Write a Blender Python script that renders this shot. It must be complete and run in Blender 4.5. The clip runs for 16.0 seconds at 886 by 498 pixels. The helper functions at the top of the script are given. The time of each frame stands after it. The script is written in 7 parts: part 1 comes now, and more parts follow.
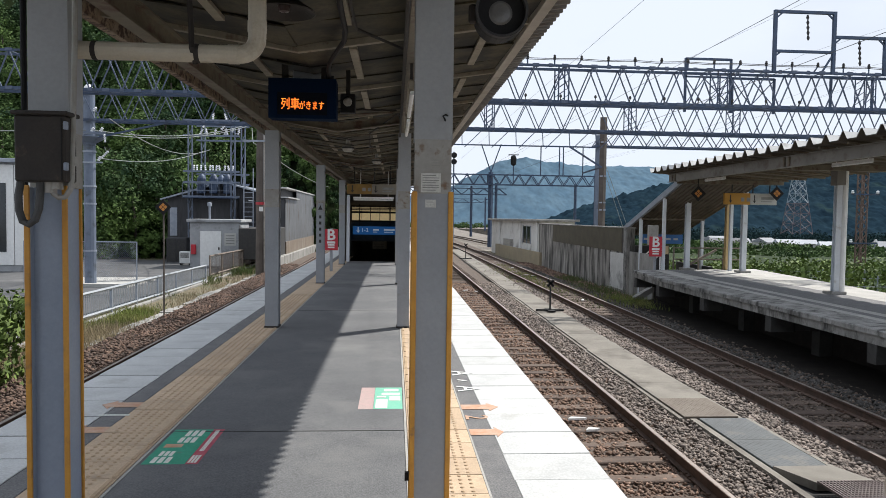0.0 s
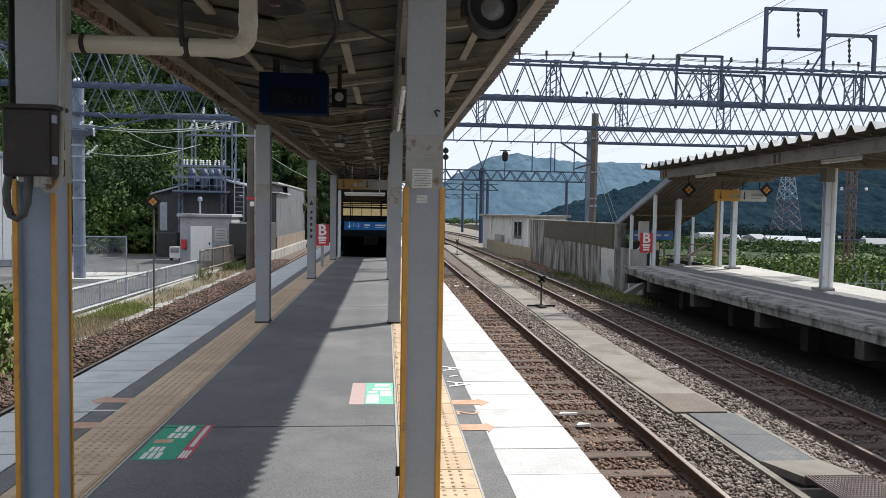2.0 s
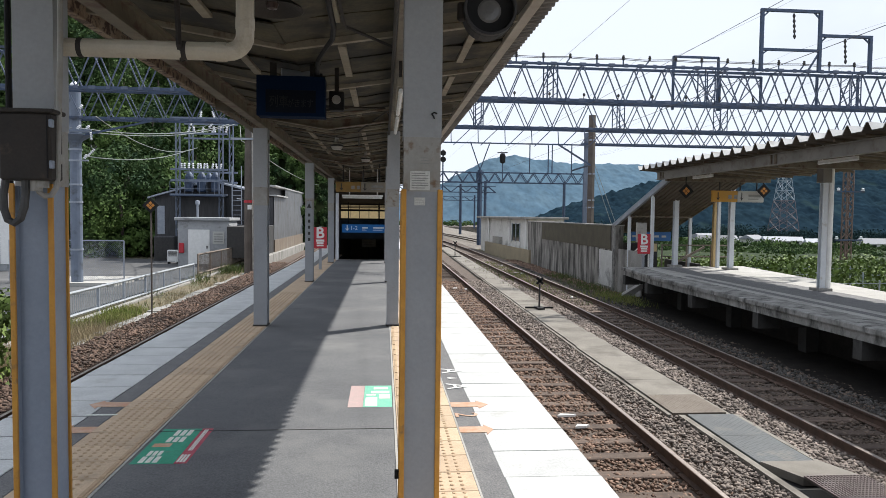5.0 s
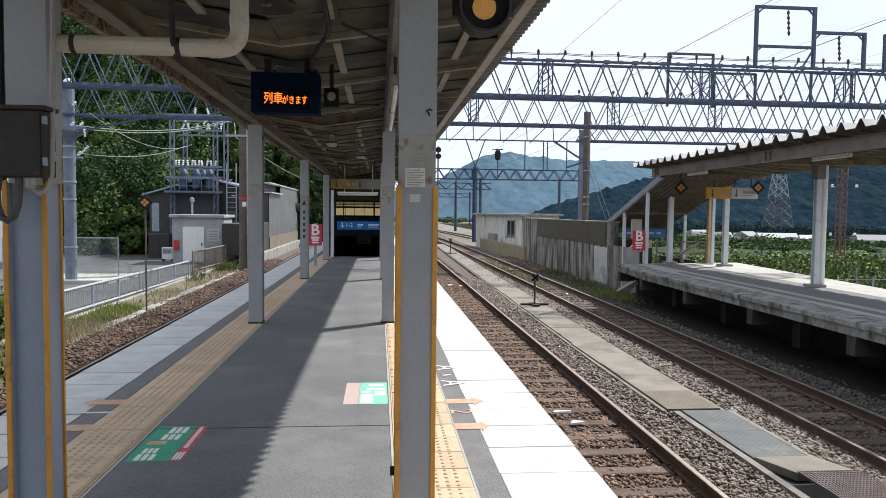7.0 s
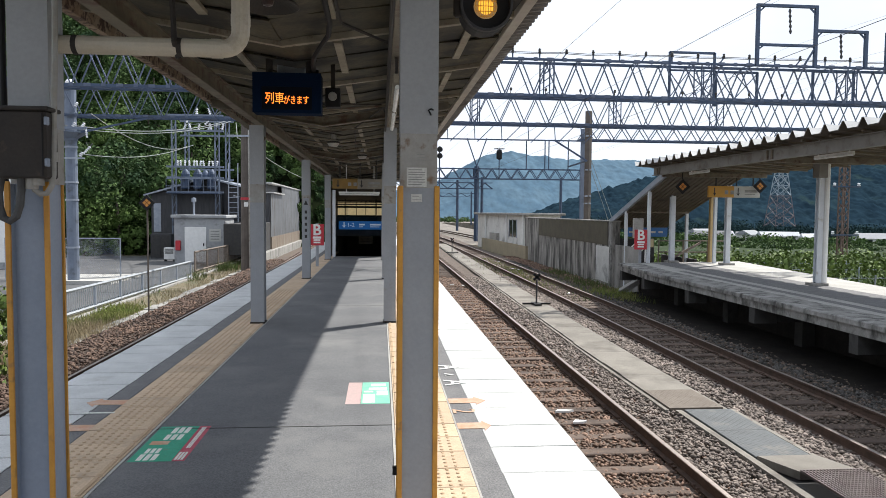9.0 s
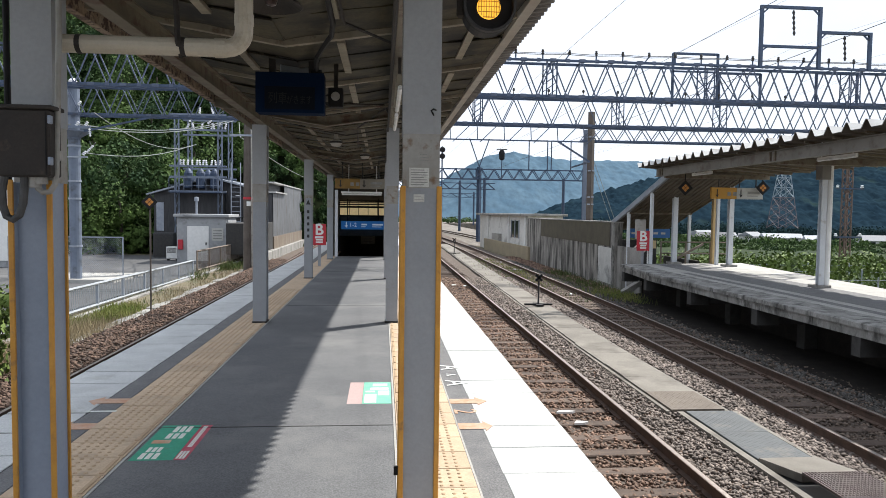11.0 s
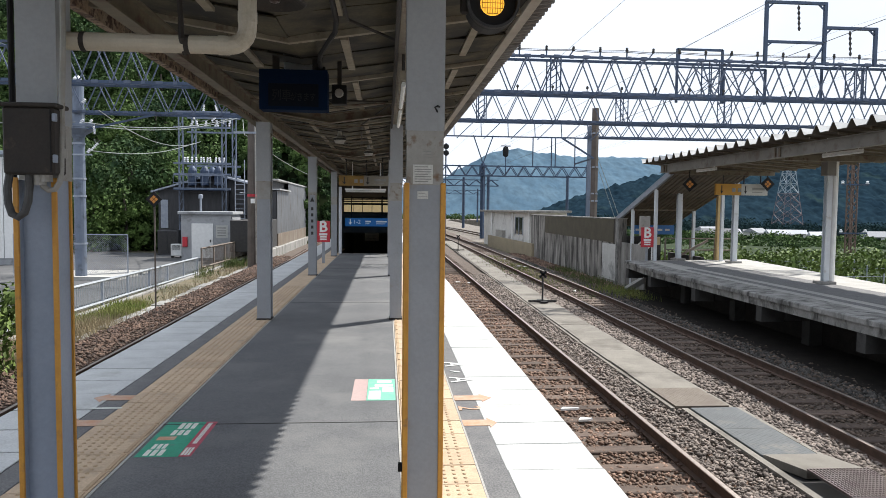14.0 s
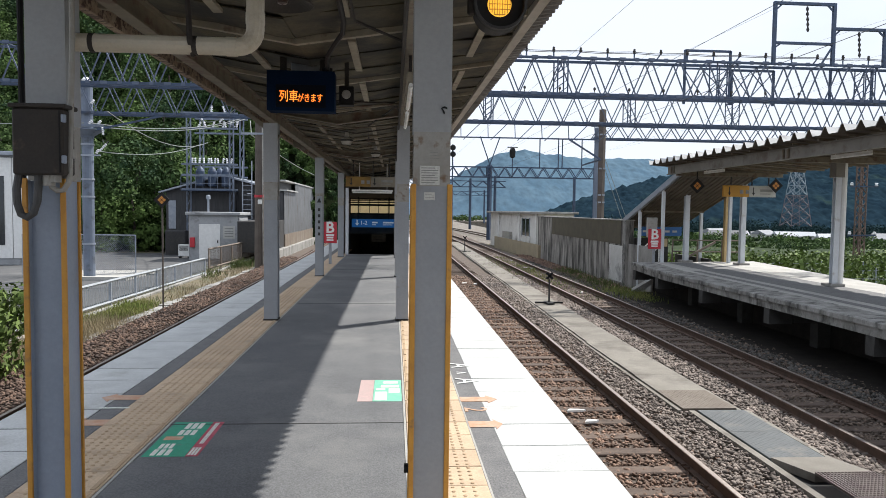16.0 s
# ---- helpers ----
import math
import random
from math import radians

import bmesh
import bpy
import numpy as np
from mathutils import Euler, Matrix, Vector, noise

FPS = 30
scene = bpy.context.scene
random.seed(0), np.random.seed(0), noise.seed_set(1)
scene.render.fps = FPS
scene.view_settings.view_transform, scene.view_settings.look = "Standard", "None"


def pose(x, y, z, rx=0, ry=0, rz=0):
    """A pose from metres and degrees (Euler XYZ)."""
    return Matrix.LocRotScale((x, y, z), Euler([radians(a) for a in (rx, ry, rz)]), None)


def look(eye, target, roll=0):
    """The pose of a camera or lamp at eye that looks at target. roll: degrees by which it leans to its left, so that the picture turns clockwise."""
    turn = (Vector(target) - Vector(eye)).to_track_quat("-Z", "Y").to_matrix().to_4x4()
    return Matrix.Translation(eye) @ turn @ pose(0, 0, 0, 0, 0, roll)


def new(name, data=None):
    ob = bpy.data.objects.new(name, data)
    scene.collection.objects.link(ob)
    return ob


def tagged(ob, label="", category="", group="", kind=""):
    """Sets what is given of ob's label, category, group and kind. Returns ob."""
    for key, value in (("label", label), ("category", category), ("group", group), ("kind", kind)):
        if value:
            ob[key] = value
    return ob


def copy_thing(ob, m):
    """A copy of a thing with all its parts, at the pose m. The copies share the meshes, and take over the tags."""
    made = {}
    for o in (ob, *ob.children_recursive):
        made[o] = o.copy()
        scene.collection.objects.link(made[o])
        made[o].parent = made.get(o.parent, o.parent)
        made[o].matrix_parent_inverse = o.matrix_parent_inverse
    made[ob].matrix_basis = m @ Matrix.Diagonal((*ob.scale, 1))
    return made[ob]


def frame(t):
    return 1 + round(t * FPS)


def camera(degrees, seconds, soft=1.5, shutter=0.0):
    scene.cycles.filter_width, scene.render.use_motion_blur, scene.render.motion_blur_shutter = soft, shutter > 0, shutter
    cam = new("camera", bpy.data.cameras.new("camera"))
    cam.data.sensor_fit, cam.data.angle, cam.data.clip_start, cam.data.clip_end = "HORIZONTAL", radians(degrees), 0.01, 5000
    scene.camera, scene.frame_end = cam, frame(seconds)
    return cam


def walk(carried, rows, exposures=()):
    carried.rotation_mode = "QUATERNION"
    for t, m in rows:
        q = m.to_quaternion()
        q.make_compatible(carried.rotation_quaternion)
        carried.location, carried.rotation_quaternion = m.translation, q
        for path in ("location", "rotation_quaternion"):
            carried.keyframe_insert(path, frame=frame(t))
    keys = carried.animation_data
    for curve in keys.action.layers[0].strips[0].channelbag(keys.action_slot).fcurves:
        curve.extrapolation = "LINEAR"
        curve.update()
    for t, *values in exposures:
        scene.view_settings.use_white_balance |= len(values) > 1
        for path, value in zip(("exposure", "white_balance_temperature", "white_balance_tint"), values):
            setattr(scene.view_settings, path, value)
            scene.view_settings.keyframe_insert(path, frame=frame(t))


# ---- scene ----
cam = camera(64.6, 16.0, soft=0.8)
EYE = (0.0, 0.0, 1.57)
# seconds, yaw to the right, pitch, roll in degrees
PATH = [
    (0, 3.969, -2.570, 0.783),
    (0.5, 4.093, -2.601, 0.939),
    (1, 4.427, -2.552, 1.027),
    (1.5, 4.457, -2.799, 0.922),
    (2, 4.680, -2.924, 0.950),
    (2.5, 4.605, -3.023, 0.949),
    (3, 4.756, -3.072, 0.884),
    (3.5, 4.718, -2.953, 0.693),
    (4, 4.741, -2.728, 0.716),
    (6.5, 5.118, -2.827, 0.558),
    (7, 5.233, -2.985, 0.620),
    (7.5, 4.893, -3.086, 0.522),
    (8, 4.678, -3.276, 0.365),
    (8.5, 4.879, -3.111, 0.208),
    (9, 5.091, -3.020, 0.462),
    (11.5, 4.921, -2.987, 0.752),
    (12, 4.985, -2.965, 0.752),
    (12.5, 4.829, -3.025, 0.800),
    (13, 4.791, -3.063, 0.701),
    (13.5, 4.613, -3.031, 0.648),
    (14, 4.598, -3.259, 0.601),
    (14.5, 4.333, -3.107, 0.703),
    (15, 4.202, -3.064, 0.814),
    (15.5, 4.147, -3.218, 0.757),
    (16, 4.059, -3.171, 0.717),
]


def aim(yaw, pitch):
    a, b = radians(yaw), radians(pitch)
    return (EYE[0] + math.sin(a) * math.cos(b), EYE[1] + math.cos(a) * math.cos(b), EYE[2] + math.sin(b))


walk(cam, [(t, look(EYE, aim(yaw, pitch), roll)) for t, yaw, pitch, roll in PATH],
     [(0, 0.25), (4, 0.32), (7, 0.39), (9, 0.48), (12, 0.52), (14, 0.48), (16, 0.4)])

# ---- light ----
SUN = Vector((0.493, 0.378, 0.777)).normalized()
world = bpy.data.worlds.new("sky")
scene.world = world
world.use_nodes = True
wn, wl = world.node_tree.nodes, world.node_tree.links
sky = wn.new("ShaderNodeTexSky")
sky.sky_type, sky.sun_disc = "NISHITA", False
sky.sun_elevation, sky.sun_rotation = math.asin(SUN.z), math.atan2(SUN.x, SUN.y)
sky.dust_density, sky.air_density = 2.0, 1.0
# thin bright cloud over most of the sky, torn open here and there
w_co = wn.new("ShaderNodeTexCoord")
w_map = wn.new("ShaderNodeMapping")
w_map.inputs["Scale"].default_value = (1, 1, 2.2)
w_noise = wn.new("ShaderNodeTexNoise")
w_noise.inputs["Scale"].default_value, w_noise.inputs["Detail"].default_value = 2.6, 7
w_ramp = wn.new("ShaderNodeValToRGB")
w_ramp.color_ramp.elements[0].position, w_ramp.color_ramp.elements[1].position = 0.3, 0.43
w_ramp.color_ramp.elements[0].color = (0.86, 0.86, 0.86, 1)
w_mix = wn.new("ShaderNodeMix")
w_mix.data_type = "RGBA"
w_mix.inputs["B"].default_value = (13.2, 14.35, 16.4, 1)
wl.new(w_co.outputs["Generated"], w_map.inputs["Vector"])
wl.new(w_map.outputs["Vector"], w_noise.inputs["Vector"])
wl.new(w_noise.outputs["Fac"], w_ramp.inputs["Fac"])
wl.new(w_ramp.outputs["Color"], w_mix.inputs["Factor"])
wl.new(sky.outputs["Color"], w_mix.inputs["A"])
wl.new(w_mix.outputs["Result"], wn["Background"].inputs["Color"])
wn["Background"].inputs["Strength"].default_value = 0.055
sun = new("sun", bpy.data.lights.new("sun", "SUN"))
sun.data.energy, sun.data.angle, sun.data.color = 5.0, radians(0.6), (1.0, 0.96, 0.9)
sun.matrix_world = look(SUN * 60, (0, 0, 0))

# ---- materials ----
def mat(name, a, b=None, rough=0.8, metal=0.0, scale=8.0, fine=90.0, bump=0.15, spread=(0.35, 0.65), stain=None, stain_scale=1.5,
        stain_at=(0.55, 0.7), stretch=(1, 1, 1), vary=0.0, glow=None, island=0.0, fine_depth=0.004, speck=0.0, spec=0.5):
    """Two tones mixed by a coarse noise, a finer grain, stains of a third tone, and a bump."""
    m = bpy.data.materials.new(name)
    m.use_nodes = True
    n, l = m.node_tree.nodes, m.node_tree.links
    bsdf = n["Principled BSDF"]
    bsdf.inputs["Roughness"].default_value, bsdf.inputs["Metallic"].default_value = rough, metal
    bsdf.inputs["Specular IOR Level"].default_value = spec
    b = b or tuple(c * 0.75 for c in a)
    co, mp = n.new("ShaderNodeTexCoord"), n.new("ShaderNodeMapping")
    mp.inputs["Scale"].default_value = stretch
    geo = n.new("ShaderNodeNewGeometry")
    l.new(geo.outputs["Position"], mp.inputs["Vector"])

    def noise_at(s, detail=5):
        t = n.new("ShaderNodeTexNoise")
        t.inputs["Scale"].default_value, t.inputs["Detail"].default_value, t.inputs["Roughness"].default_value = s, detail, 0.62
        l.new(mp.outputs["Vector"], t.inputs["Vector"])
        return t

    def mixed(fac, x, y, mode="MIX"):
        k = n.new("ShaderNodeMix")
        k.data_type, k.blend_type = "RGBA", mode
        for sock, v in (("Factor", fac), ("A", x), ("B", y)):
            if isinstance(v, (tuple, float, int)):
                k.inputs[sock].default_value = (*v, 1) if isinstance(v, tuple) else v
            else:
                l.new(v, k.inputs[sock])
        return k.outputs["Result"]

    def ranged(v, lo, hi, t0=0.0, t1=1.0):
        r = n.new("ShaderNodeMapRange")
        for sock, val in zip(("From Min", "From Max", "To Min", "To Max"), (lo, hi, t0, t1)):
            r.inputs[sock].default_value = val
        l.new(v, r.inputs["Value"])
        return r.outputs["Result"]

    coarse, grain = noise_at(scale), noise_at(fine, 3)
    col = mixed(ranged(coarse.outputs["Fac"], *spread), a, b)
    sp = speck or (0.05 if rough < 0.7 else 0.14)
    grey = ranged(grain.outputs["Fac"], 0.3, 0.7, 1 - sp, 1 + sp)
    comb = n.new("ShaderNodeCombineColor")
    for c in ("Red", "Green", "Blue"):
        l.new(grey, comb.inputs[c])
    col = mixed(1.0, col, comb.outputs["Color"], "MULTIPLY")
    if stain:
        blot = noise_at(stain_scale, 8)
        col = mixed(ranged(blot.outputs["Fac"], *stain_at), col, stain)
    if vary or island:
        info = n.new("ShaderNodeObjectInfo")
        src = geo.outputs["Random Per Island"] if island else info.outputs["Random"]
        h = n.new("ShaderNodeHueSaturation")
        l.new(ranged(src, 0, 1, 1 - (vary or island), 1 + (vary or island)), h.inputs["Value"])
        l.new(col, h.inputs["Color"])
        col = h.outputs["Color"]
    l.new(col, bsdf.inputs["Base Color"])
    if bump:
        bp = n.new("ShaderNodeBump")
        bp.inputs["Strength"].default_value, bp.inputs["Distance"].default_value = bump, fine_depth
        l.new(grain.outputs["Fac"], bp.inputs["Height"])
        l.new(bp.outputs["Normal"], bsdf.inputs["Normal"])
    if glow:
        bsdf.inputs["Emission Color"].default_value, bsdf.inputs["Emission Strength"].default_value = (*glow[0], 1), glow[1]
    return m


ASPHALT = mat("asphalt", (0.104, 0.107, 0.113), (0.136, 0.139, 0.143), 0.85, scale=0.9, fine=95, bump=0.7, stain=(0.185, 0.186, 0.184), stain_scale=0.8, stain_at=(0.5, 0.7), speck=0.32)
ASPHALT_DARK = mat("asphalt_strip", (0.13, 0.13, 0.135), (0.17, 0.17, 0.17), 0.9, scale=6, fine=80, bump=0.7, speck=0.35)
EDGE_SLAB = mat("edge_slab", (0.56, 0.57, 0.565), (0.46, 0.47, 0.47), 0.75, scale=3, fine=60, bump=0.15, stain=(0.34, 0.34, 0.32), stain_scale=2.6, stain_at=(0.58, 0.76), vary=0.07)
TACTILE = mat("tactile_tile", (0.55, 0.415, 0.285), (0.49, 0.365, 0.25), 0.75, scale=7, fine=80, bump=0.15, stain=(0.35, 0.275, 0.2), stain_scale=5, stain_at=(0.56, 0.72), vary=0.09)
DOT = mat("tactile_dot", (0.46, 0.335, 0.212), (0.4, 0.288, 0.18), 0.75, scale=7, bump=0)
JOINT = mat("joint", (0.05, 0.05, 0.05), rough=0.95)
CONCRETE = mat("concrete", (0.32, 0.31, 0.29), (0.24, 0.235, 0.22), 0.9, scale=2.5, fine=50, bump=0.4, stain=(0.11, 0.105, 0.095), stain_scale=1.4, stain_at=(0.5, 0.7), stretch=(1, 1, 0.45))
TROUGH = mat("trough_concrete", (0.225, 0.208, 0.18), (0.17, 0.156, 0.134), 0.9, scale=1.6, fine=60, bump=0.3, stain=(0.12, 0.108, 0.092), stain_scale=1.1, stain_at=(0.5, 0.66), vary=0.05)
# pier concrete darkened to carry the shade under the opposite platform
PIER_SHADE = mat("shaded_concrete", (0.055, 0.053, 0.05), (0.035, 0.034, 0.032), 0.9, scale=2.5, fine=50, bump=0.4, stain=(0.02, 0.02, 0.019), stain_scale=2.0)
CONC_DARK = mat("weathered_concrete", (0.31, 0.305, 0.29), (0.17, 0.167, 0.157), 0.9, scale=3.0, fine=50, bump=0.5, stain=(0.055, 0.054, 0.05), stain_scale=4.0, stain_at=(0.48, 0.64), stretch=(1, 1, 0.5))
CONCRETE_PALE = mat("pale_concrete", (0.42, 0.41, 0.385), (0.34, 0.335, 0.315), 0.9, scale=1.8, fine=45, bump=0.3, stain=(0.22, 0.21, 0.19), stain_scale=1.1, stain_at=(0.56, 0.74))
WALL_STREAKED = mat("streaked_concrete", (0.45, 0.43, 0.395), (0.22, 0.208, 0.19), 0.9, scale=1.6, fine=40, bump=0.4, stain=(0.05, 0.047, 0.043), stain_scale=1.2, stain_at=(0.41, 0.6), stretch=(2.2, 1.9, 0.36))
BALLAST = mat("ballast", (0.125, 0.095, 0.076), (0.075, 0.058, 0.047), 0.95, scale=9, fine=30, bump=0.9, fine_depth=0.02)
STONE_RUST = mat("rust_stone", (0.135, 0.085, 0.061), (0.062, 0.041, 0.032), 0.9, scale=3, fine=60, bump=0.3, island=0.55)
# brown and grey stones again, darkened as if lying in the canopy's shade
STONE_BROWN_SHADE = mat("shaded_brown_stone", (0.16, 0.12, 0.094), (0.09, 0.067, 0.053), 0.9, scale=4, fine=60, bump=0.3, island=0.5)
STONE_GREY_SHADE = mat("shaded_grey_stone", (0.09, 0.084, 0.077), (0.045, 0.041, 0.037), 0.9, scale=4, fine=60, bump=0.3, island=0.5)
STONE_BROWN = mat("rusty_stone", (0.235, 0.15, 0.108), (0.12, 0.077, 0.056), 0.9, scale=4, fine=60, bump=0.3, island=0.5)
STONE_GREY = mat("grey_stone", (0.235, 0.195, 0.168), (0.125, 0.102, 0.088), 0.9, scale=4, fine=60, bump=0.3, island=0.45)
SLEEPER = mat("sleeper", (0.13, 0.094, 0.073), (0.078, 0.055, 0.044), 0.9, scale=5, fine=70, bump=0.5, stretch=(0.4, 2, 1), vary=0.25)
RAIL_RUST = mat("rail_rust", (0.115, 0.07, 0.05), (0.07, 0.045, 0.034), 0.8, scale=9, metal=0.1)
RAIL_TOP = mat("rail_top", (0.4, 0.35, 0.31), (0.3, 0.26, 0.23), 0.42, metal=0.8, scale=20, bump=0.05)
POST_GREY = mat("post_paint", (0.28, 0.295, 0.315), (0.245, 0.26, 0.28), 0.55, scale=4, fine=50, bump=0.1, stain=(0.22, 0.2, 0.18), stain_scale=4, stain_at=(0.62, 0.8))
POST_LIGHT = mat("post_upper_paint", (0.3, 0.31, 0.317), (0.27, 0.28, 0.287), 0.5, scale=3, fine=50, bump=0.08)
POST_WORN = mat("post_worn_paint", (0.31, 0.305, 0.285), (0.25, 0.235, 0.21), 0.6, scale=9, fine=60, bump=0.15, stain=(0.16, 0.1, 0.06), stain_scale=12, stain_at=(0.58, 0.7))
CREAM = mat("cream_paint", (0.165, 0.14, 0.098), (0.11, 0.092, 0.064), 0.6, scale=4, fine=60, bump=0.1, stain=(0.085, 0.045, 0.028), stain_scale=6, stain_at=(0.5, 0.64))
FASCIA = mat("fascia_paint", (0.2, 0.187, 0.165), (0.15, 0.138, 0.12), 0.6, scale=1.5, stain=(0.1, 0.075, 0.058), stain_scale=3.5, stain_at=(0.52, 0.7))
CREAM_RUST = mat("rusting_cream_paint", (0.34, 0.275, 0.2), (0.2, 0.13, 0.085), 0.7, scale=9, fine=60, bump=0.3, stain=(0.06, 0.032, 0.024), stain_scale=14, stain_at=(0.48, 0.56))
# stained brown boards, base tone lowered to carry the shade under the roof
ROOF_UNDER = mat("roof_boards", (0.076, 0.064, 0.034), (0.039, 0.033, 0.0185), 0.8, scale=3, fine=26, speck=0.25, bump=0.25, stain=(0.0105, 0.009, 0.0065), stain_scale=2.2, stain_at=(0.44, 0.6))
BATTEN = mat("batten_paint", (0.27, 0.24, 0.18), (0.2, 0.175, 0.13), 0.65, scale=6, stain=(0.14, 0.1, 0.07), stain_scale=9, stain_at=(0.56, 0.68))
ORANGE_GUARD = mat("orange_guard", (0.55, 0.27, 0.035), (0.45, 0.21, 0.03), 0.55, scale=9, stain=(0.25, 0.14, 0.05), stain_scale=14, stain_at=(0.6, 0.75))
BOX_BROWN = mat("dark_box", (0.022, 0.019, 0.017), (0.032, 0.026, 0.022), 0.8, scale=6, stain=(0.09, 0.06, 0.045), stain_scale=8, stain_at=(0.62, 0.75))
PIPE_GREY = mat("grey_pipe", (0.36, 0.35, 0.32), (0.28, 0.27, 0.25), 0.5, scale=6, stain=(0.16, 0.14, 0.11), stain_scale=6)
PIPE_CREAM = mat("cream_pipe", (0.5, 0.455, 0.365), (0.43, 0.385, 0.3), 0.5, scale=4, stain=(0.25, 0.2, 0.14), stain_scale=5, stain_at=(0.6, 0.78))
PIPE_HOSE = mat("hose_rubber", (0.06, 0.06, 0.06), (0.04, 0.04, 0.04), 0.6, scale=20)
BLACK = mat("black_rubber", (0.011, 0.011, 0.012), (0.016, 0.016, 0.016), 0.65, spec=0.2)
DISPLAY = mat("display_case", (0.003, 0.011, 0.032), (0.004, 0.013, 0.036), 0.95, scale=3, bump=0.02, spec=0.08)
DISPLAY_FACE = mat("display_face", (0.004, 0.006, 0.012), rough=0.4, bump=0, spec=0.1)
LED_OFF = mat("led_off", (0.022, 0.024, 0.024), rough=0.6, bump=0, spec=0.1)
LED_ON = mat("led_on", (0.6, 0.15, 0.02), bump=0, glow=((1.0, 0.2, 0.025), 1.7))
AMBER = mat("amber_glow", (0.6, 0.34, 0.03), bump=0, glow=((1.0, 0.52, 0.06), 0.82))
LENS_OFF = mat("lens_off", (0.09, 0.09, 0.09), (0.14, 0.135, 0.13), 0.25, bump=0)
STEEL_BLUE = mat("gantry_steel", (0.056, 0.084, 0.14), (0.04, 0.062, 0.108), 0.6, scale=3, metal=0.2, stain=(0.05, 0.05, 0.06), stain_scale=2)
STEEL_PALE = mat("galvanised_steel", (0.34, 0.37, 0.42), (0.26, 0.29, 0.34), 0.5, scale=4, metal=0.4)
FENCE_PALE = mat("pale_fence_paint", (0.37, 0.4, 0.43), (0.3, 0.325, 0.35), 0.5, scale=4)
STEEL_MAST = mat("mast_steel", (0.16, 0.195, 0.255), (0.125, 0.15, 0.2), 0.55, scale=2, metal=0.2, stain=(0.07, 0.08, 0.09), stain_scale=2)
CONC_POLE = mat("pole_concrete", (0.12, 0.1, 0.085), (0.085, 0.07, 0.06), 0.85, scale=2)
WIRE = mat("wire", (0.1, 0.1, 0.1), rough=0.5)
WIRE_PALE = mat("pale_wire", (0.24, 0.26, 0.25), rough=0.5)
GLAZED = mat("glazed_ceramic", (0.75, 0.76, 0.78), (0.65, 0.66, 0.68), 0.25, bump=0)
WHITE = mat("white_paint", (0.78, 0.78, 0.76), (0.7, 0.7, 0.68), 0.6, scale=6)
GREEN_PAINT = mat("green_marking", (0.02, 0.27, 0.16), (0.03, 0.31, 0.2), 0.7, scale=12, stain=(0.12, 0.2, 0.16), stain_scale=14, stain_at=(0.6, 0.75))
MINT_PAINT = mat("mint_marking", (0.16, 0.5, 0.36), (0.22, 0.5, 0.38), 0.7, scale=12)
CRIMSON = mat("crimson_marking", (0.38, 0.05, 0.085), (0.45, 0.09, 0.12), 0.7, scale=14)
PINK = mat("pink_marking", (0.48, 0.34, 0.33), (0.42, 0.33, 0.31), 0.7, scale=14)
PALE_MARK = mat("pale_marking", (0.72, 0.74, 0.68), (0.6, 0.62, 0.58), 0.7, scale=20)
ORANGE_MARK = mat("orange_marking", (0.5, 0.27, 0.165), (0.52, 0.37, 0.28), 0.75, scale=9)
RED_SIGN = mat("red_sign", (0.5, 0.02, 0.035), (0.45, 0.025, 0.04), 0.5, scale=5)
# weathered sign colours, also darkened for the shade deep under the canopy
YELLOW_DULL = mat("shaded_weathered_yellow_sign", (0.27, 0.155, 0.03), (0.2, 0.115, 0.025), 0.6, scale=3)
WHITE_DULL = mat("shaded_weathered_white_sign", (0.24, 0.215, 0.17), (0.18, 0.16, 0.125), 0.6, scale=3)
YELLOW_SIGN = mat("yellow_sign", (0.5, 0.25, 0.02), (0.46, 0.23, 0.02), 0.5, scale=4)
WHITE_SIGN = mat("white_sign", (0.45, 0.45, 0.42), (0.4, 0.4, 0.37), 0.5, scale=4)
BLUE_SIGN = mat("blue_sign", (0.015, 0.12, 0.34), (0.015, 0.1, 0.3), 0.5, scale=4)
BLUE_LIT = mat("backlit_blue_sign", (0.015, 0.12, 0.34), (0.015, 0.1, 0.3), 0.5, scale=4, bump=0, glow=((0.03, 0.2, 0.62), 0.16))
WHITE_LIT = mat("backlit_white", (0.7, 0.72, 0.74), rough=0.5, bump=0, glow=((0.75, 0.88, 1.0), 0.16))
PAPER = mat("paper", (0.55, 0.55, 0.52), (0.5, 0.5, 0.47), 0.8, scale=10)
INK = mat("ink", (0.03, 0.03, 0.03), rough=0.7, bump=0)
FAINT_INK = mat("faint_ink", (0.27, 0.27, 0.26), rough=0.8, bump=0)
HUT_GREY = mat("hut_concrete", (0.35, 0.36, 0.37), (0.28, 0.29, 0.3), 0.85, scale=2, stain=(0.17, 0.17, 0.17), stain_scale=1.5)
BARN_DARK = mat("dark_boarding", (0.035, 0.036, 0.04), (0.055, 0.055, 0.058), 0.7, scale=3, stretch=(3, 3, 0.4))
SHEET = mat("corrugated_sheet", (0.29, 0.295, 0.3), (0.21, 0.215, 0.22), 0.45, metal=0.4, scale=2, stretch=(4, 4, 0.4), stain=(0.14, 0.1, 0.07), stain_scale=1.2)
ROOF_SHEET = mat("roof_sheet", (0.5, 0.5, 0.49), (0.38, 0.38, 0.37), 0.5, metal=0.2, scale=2, stain=(0.24, 0.22, 0.2), stain_scale=1.5)
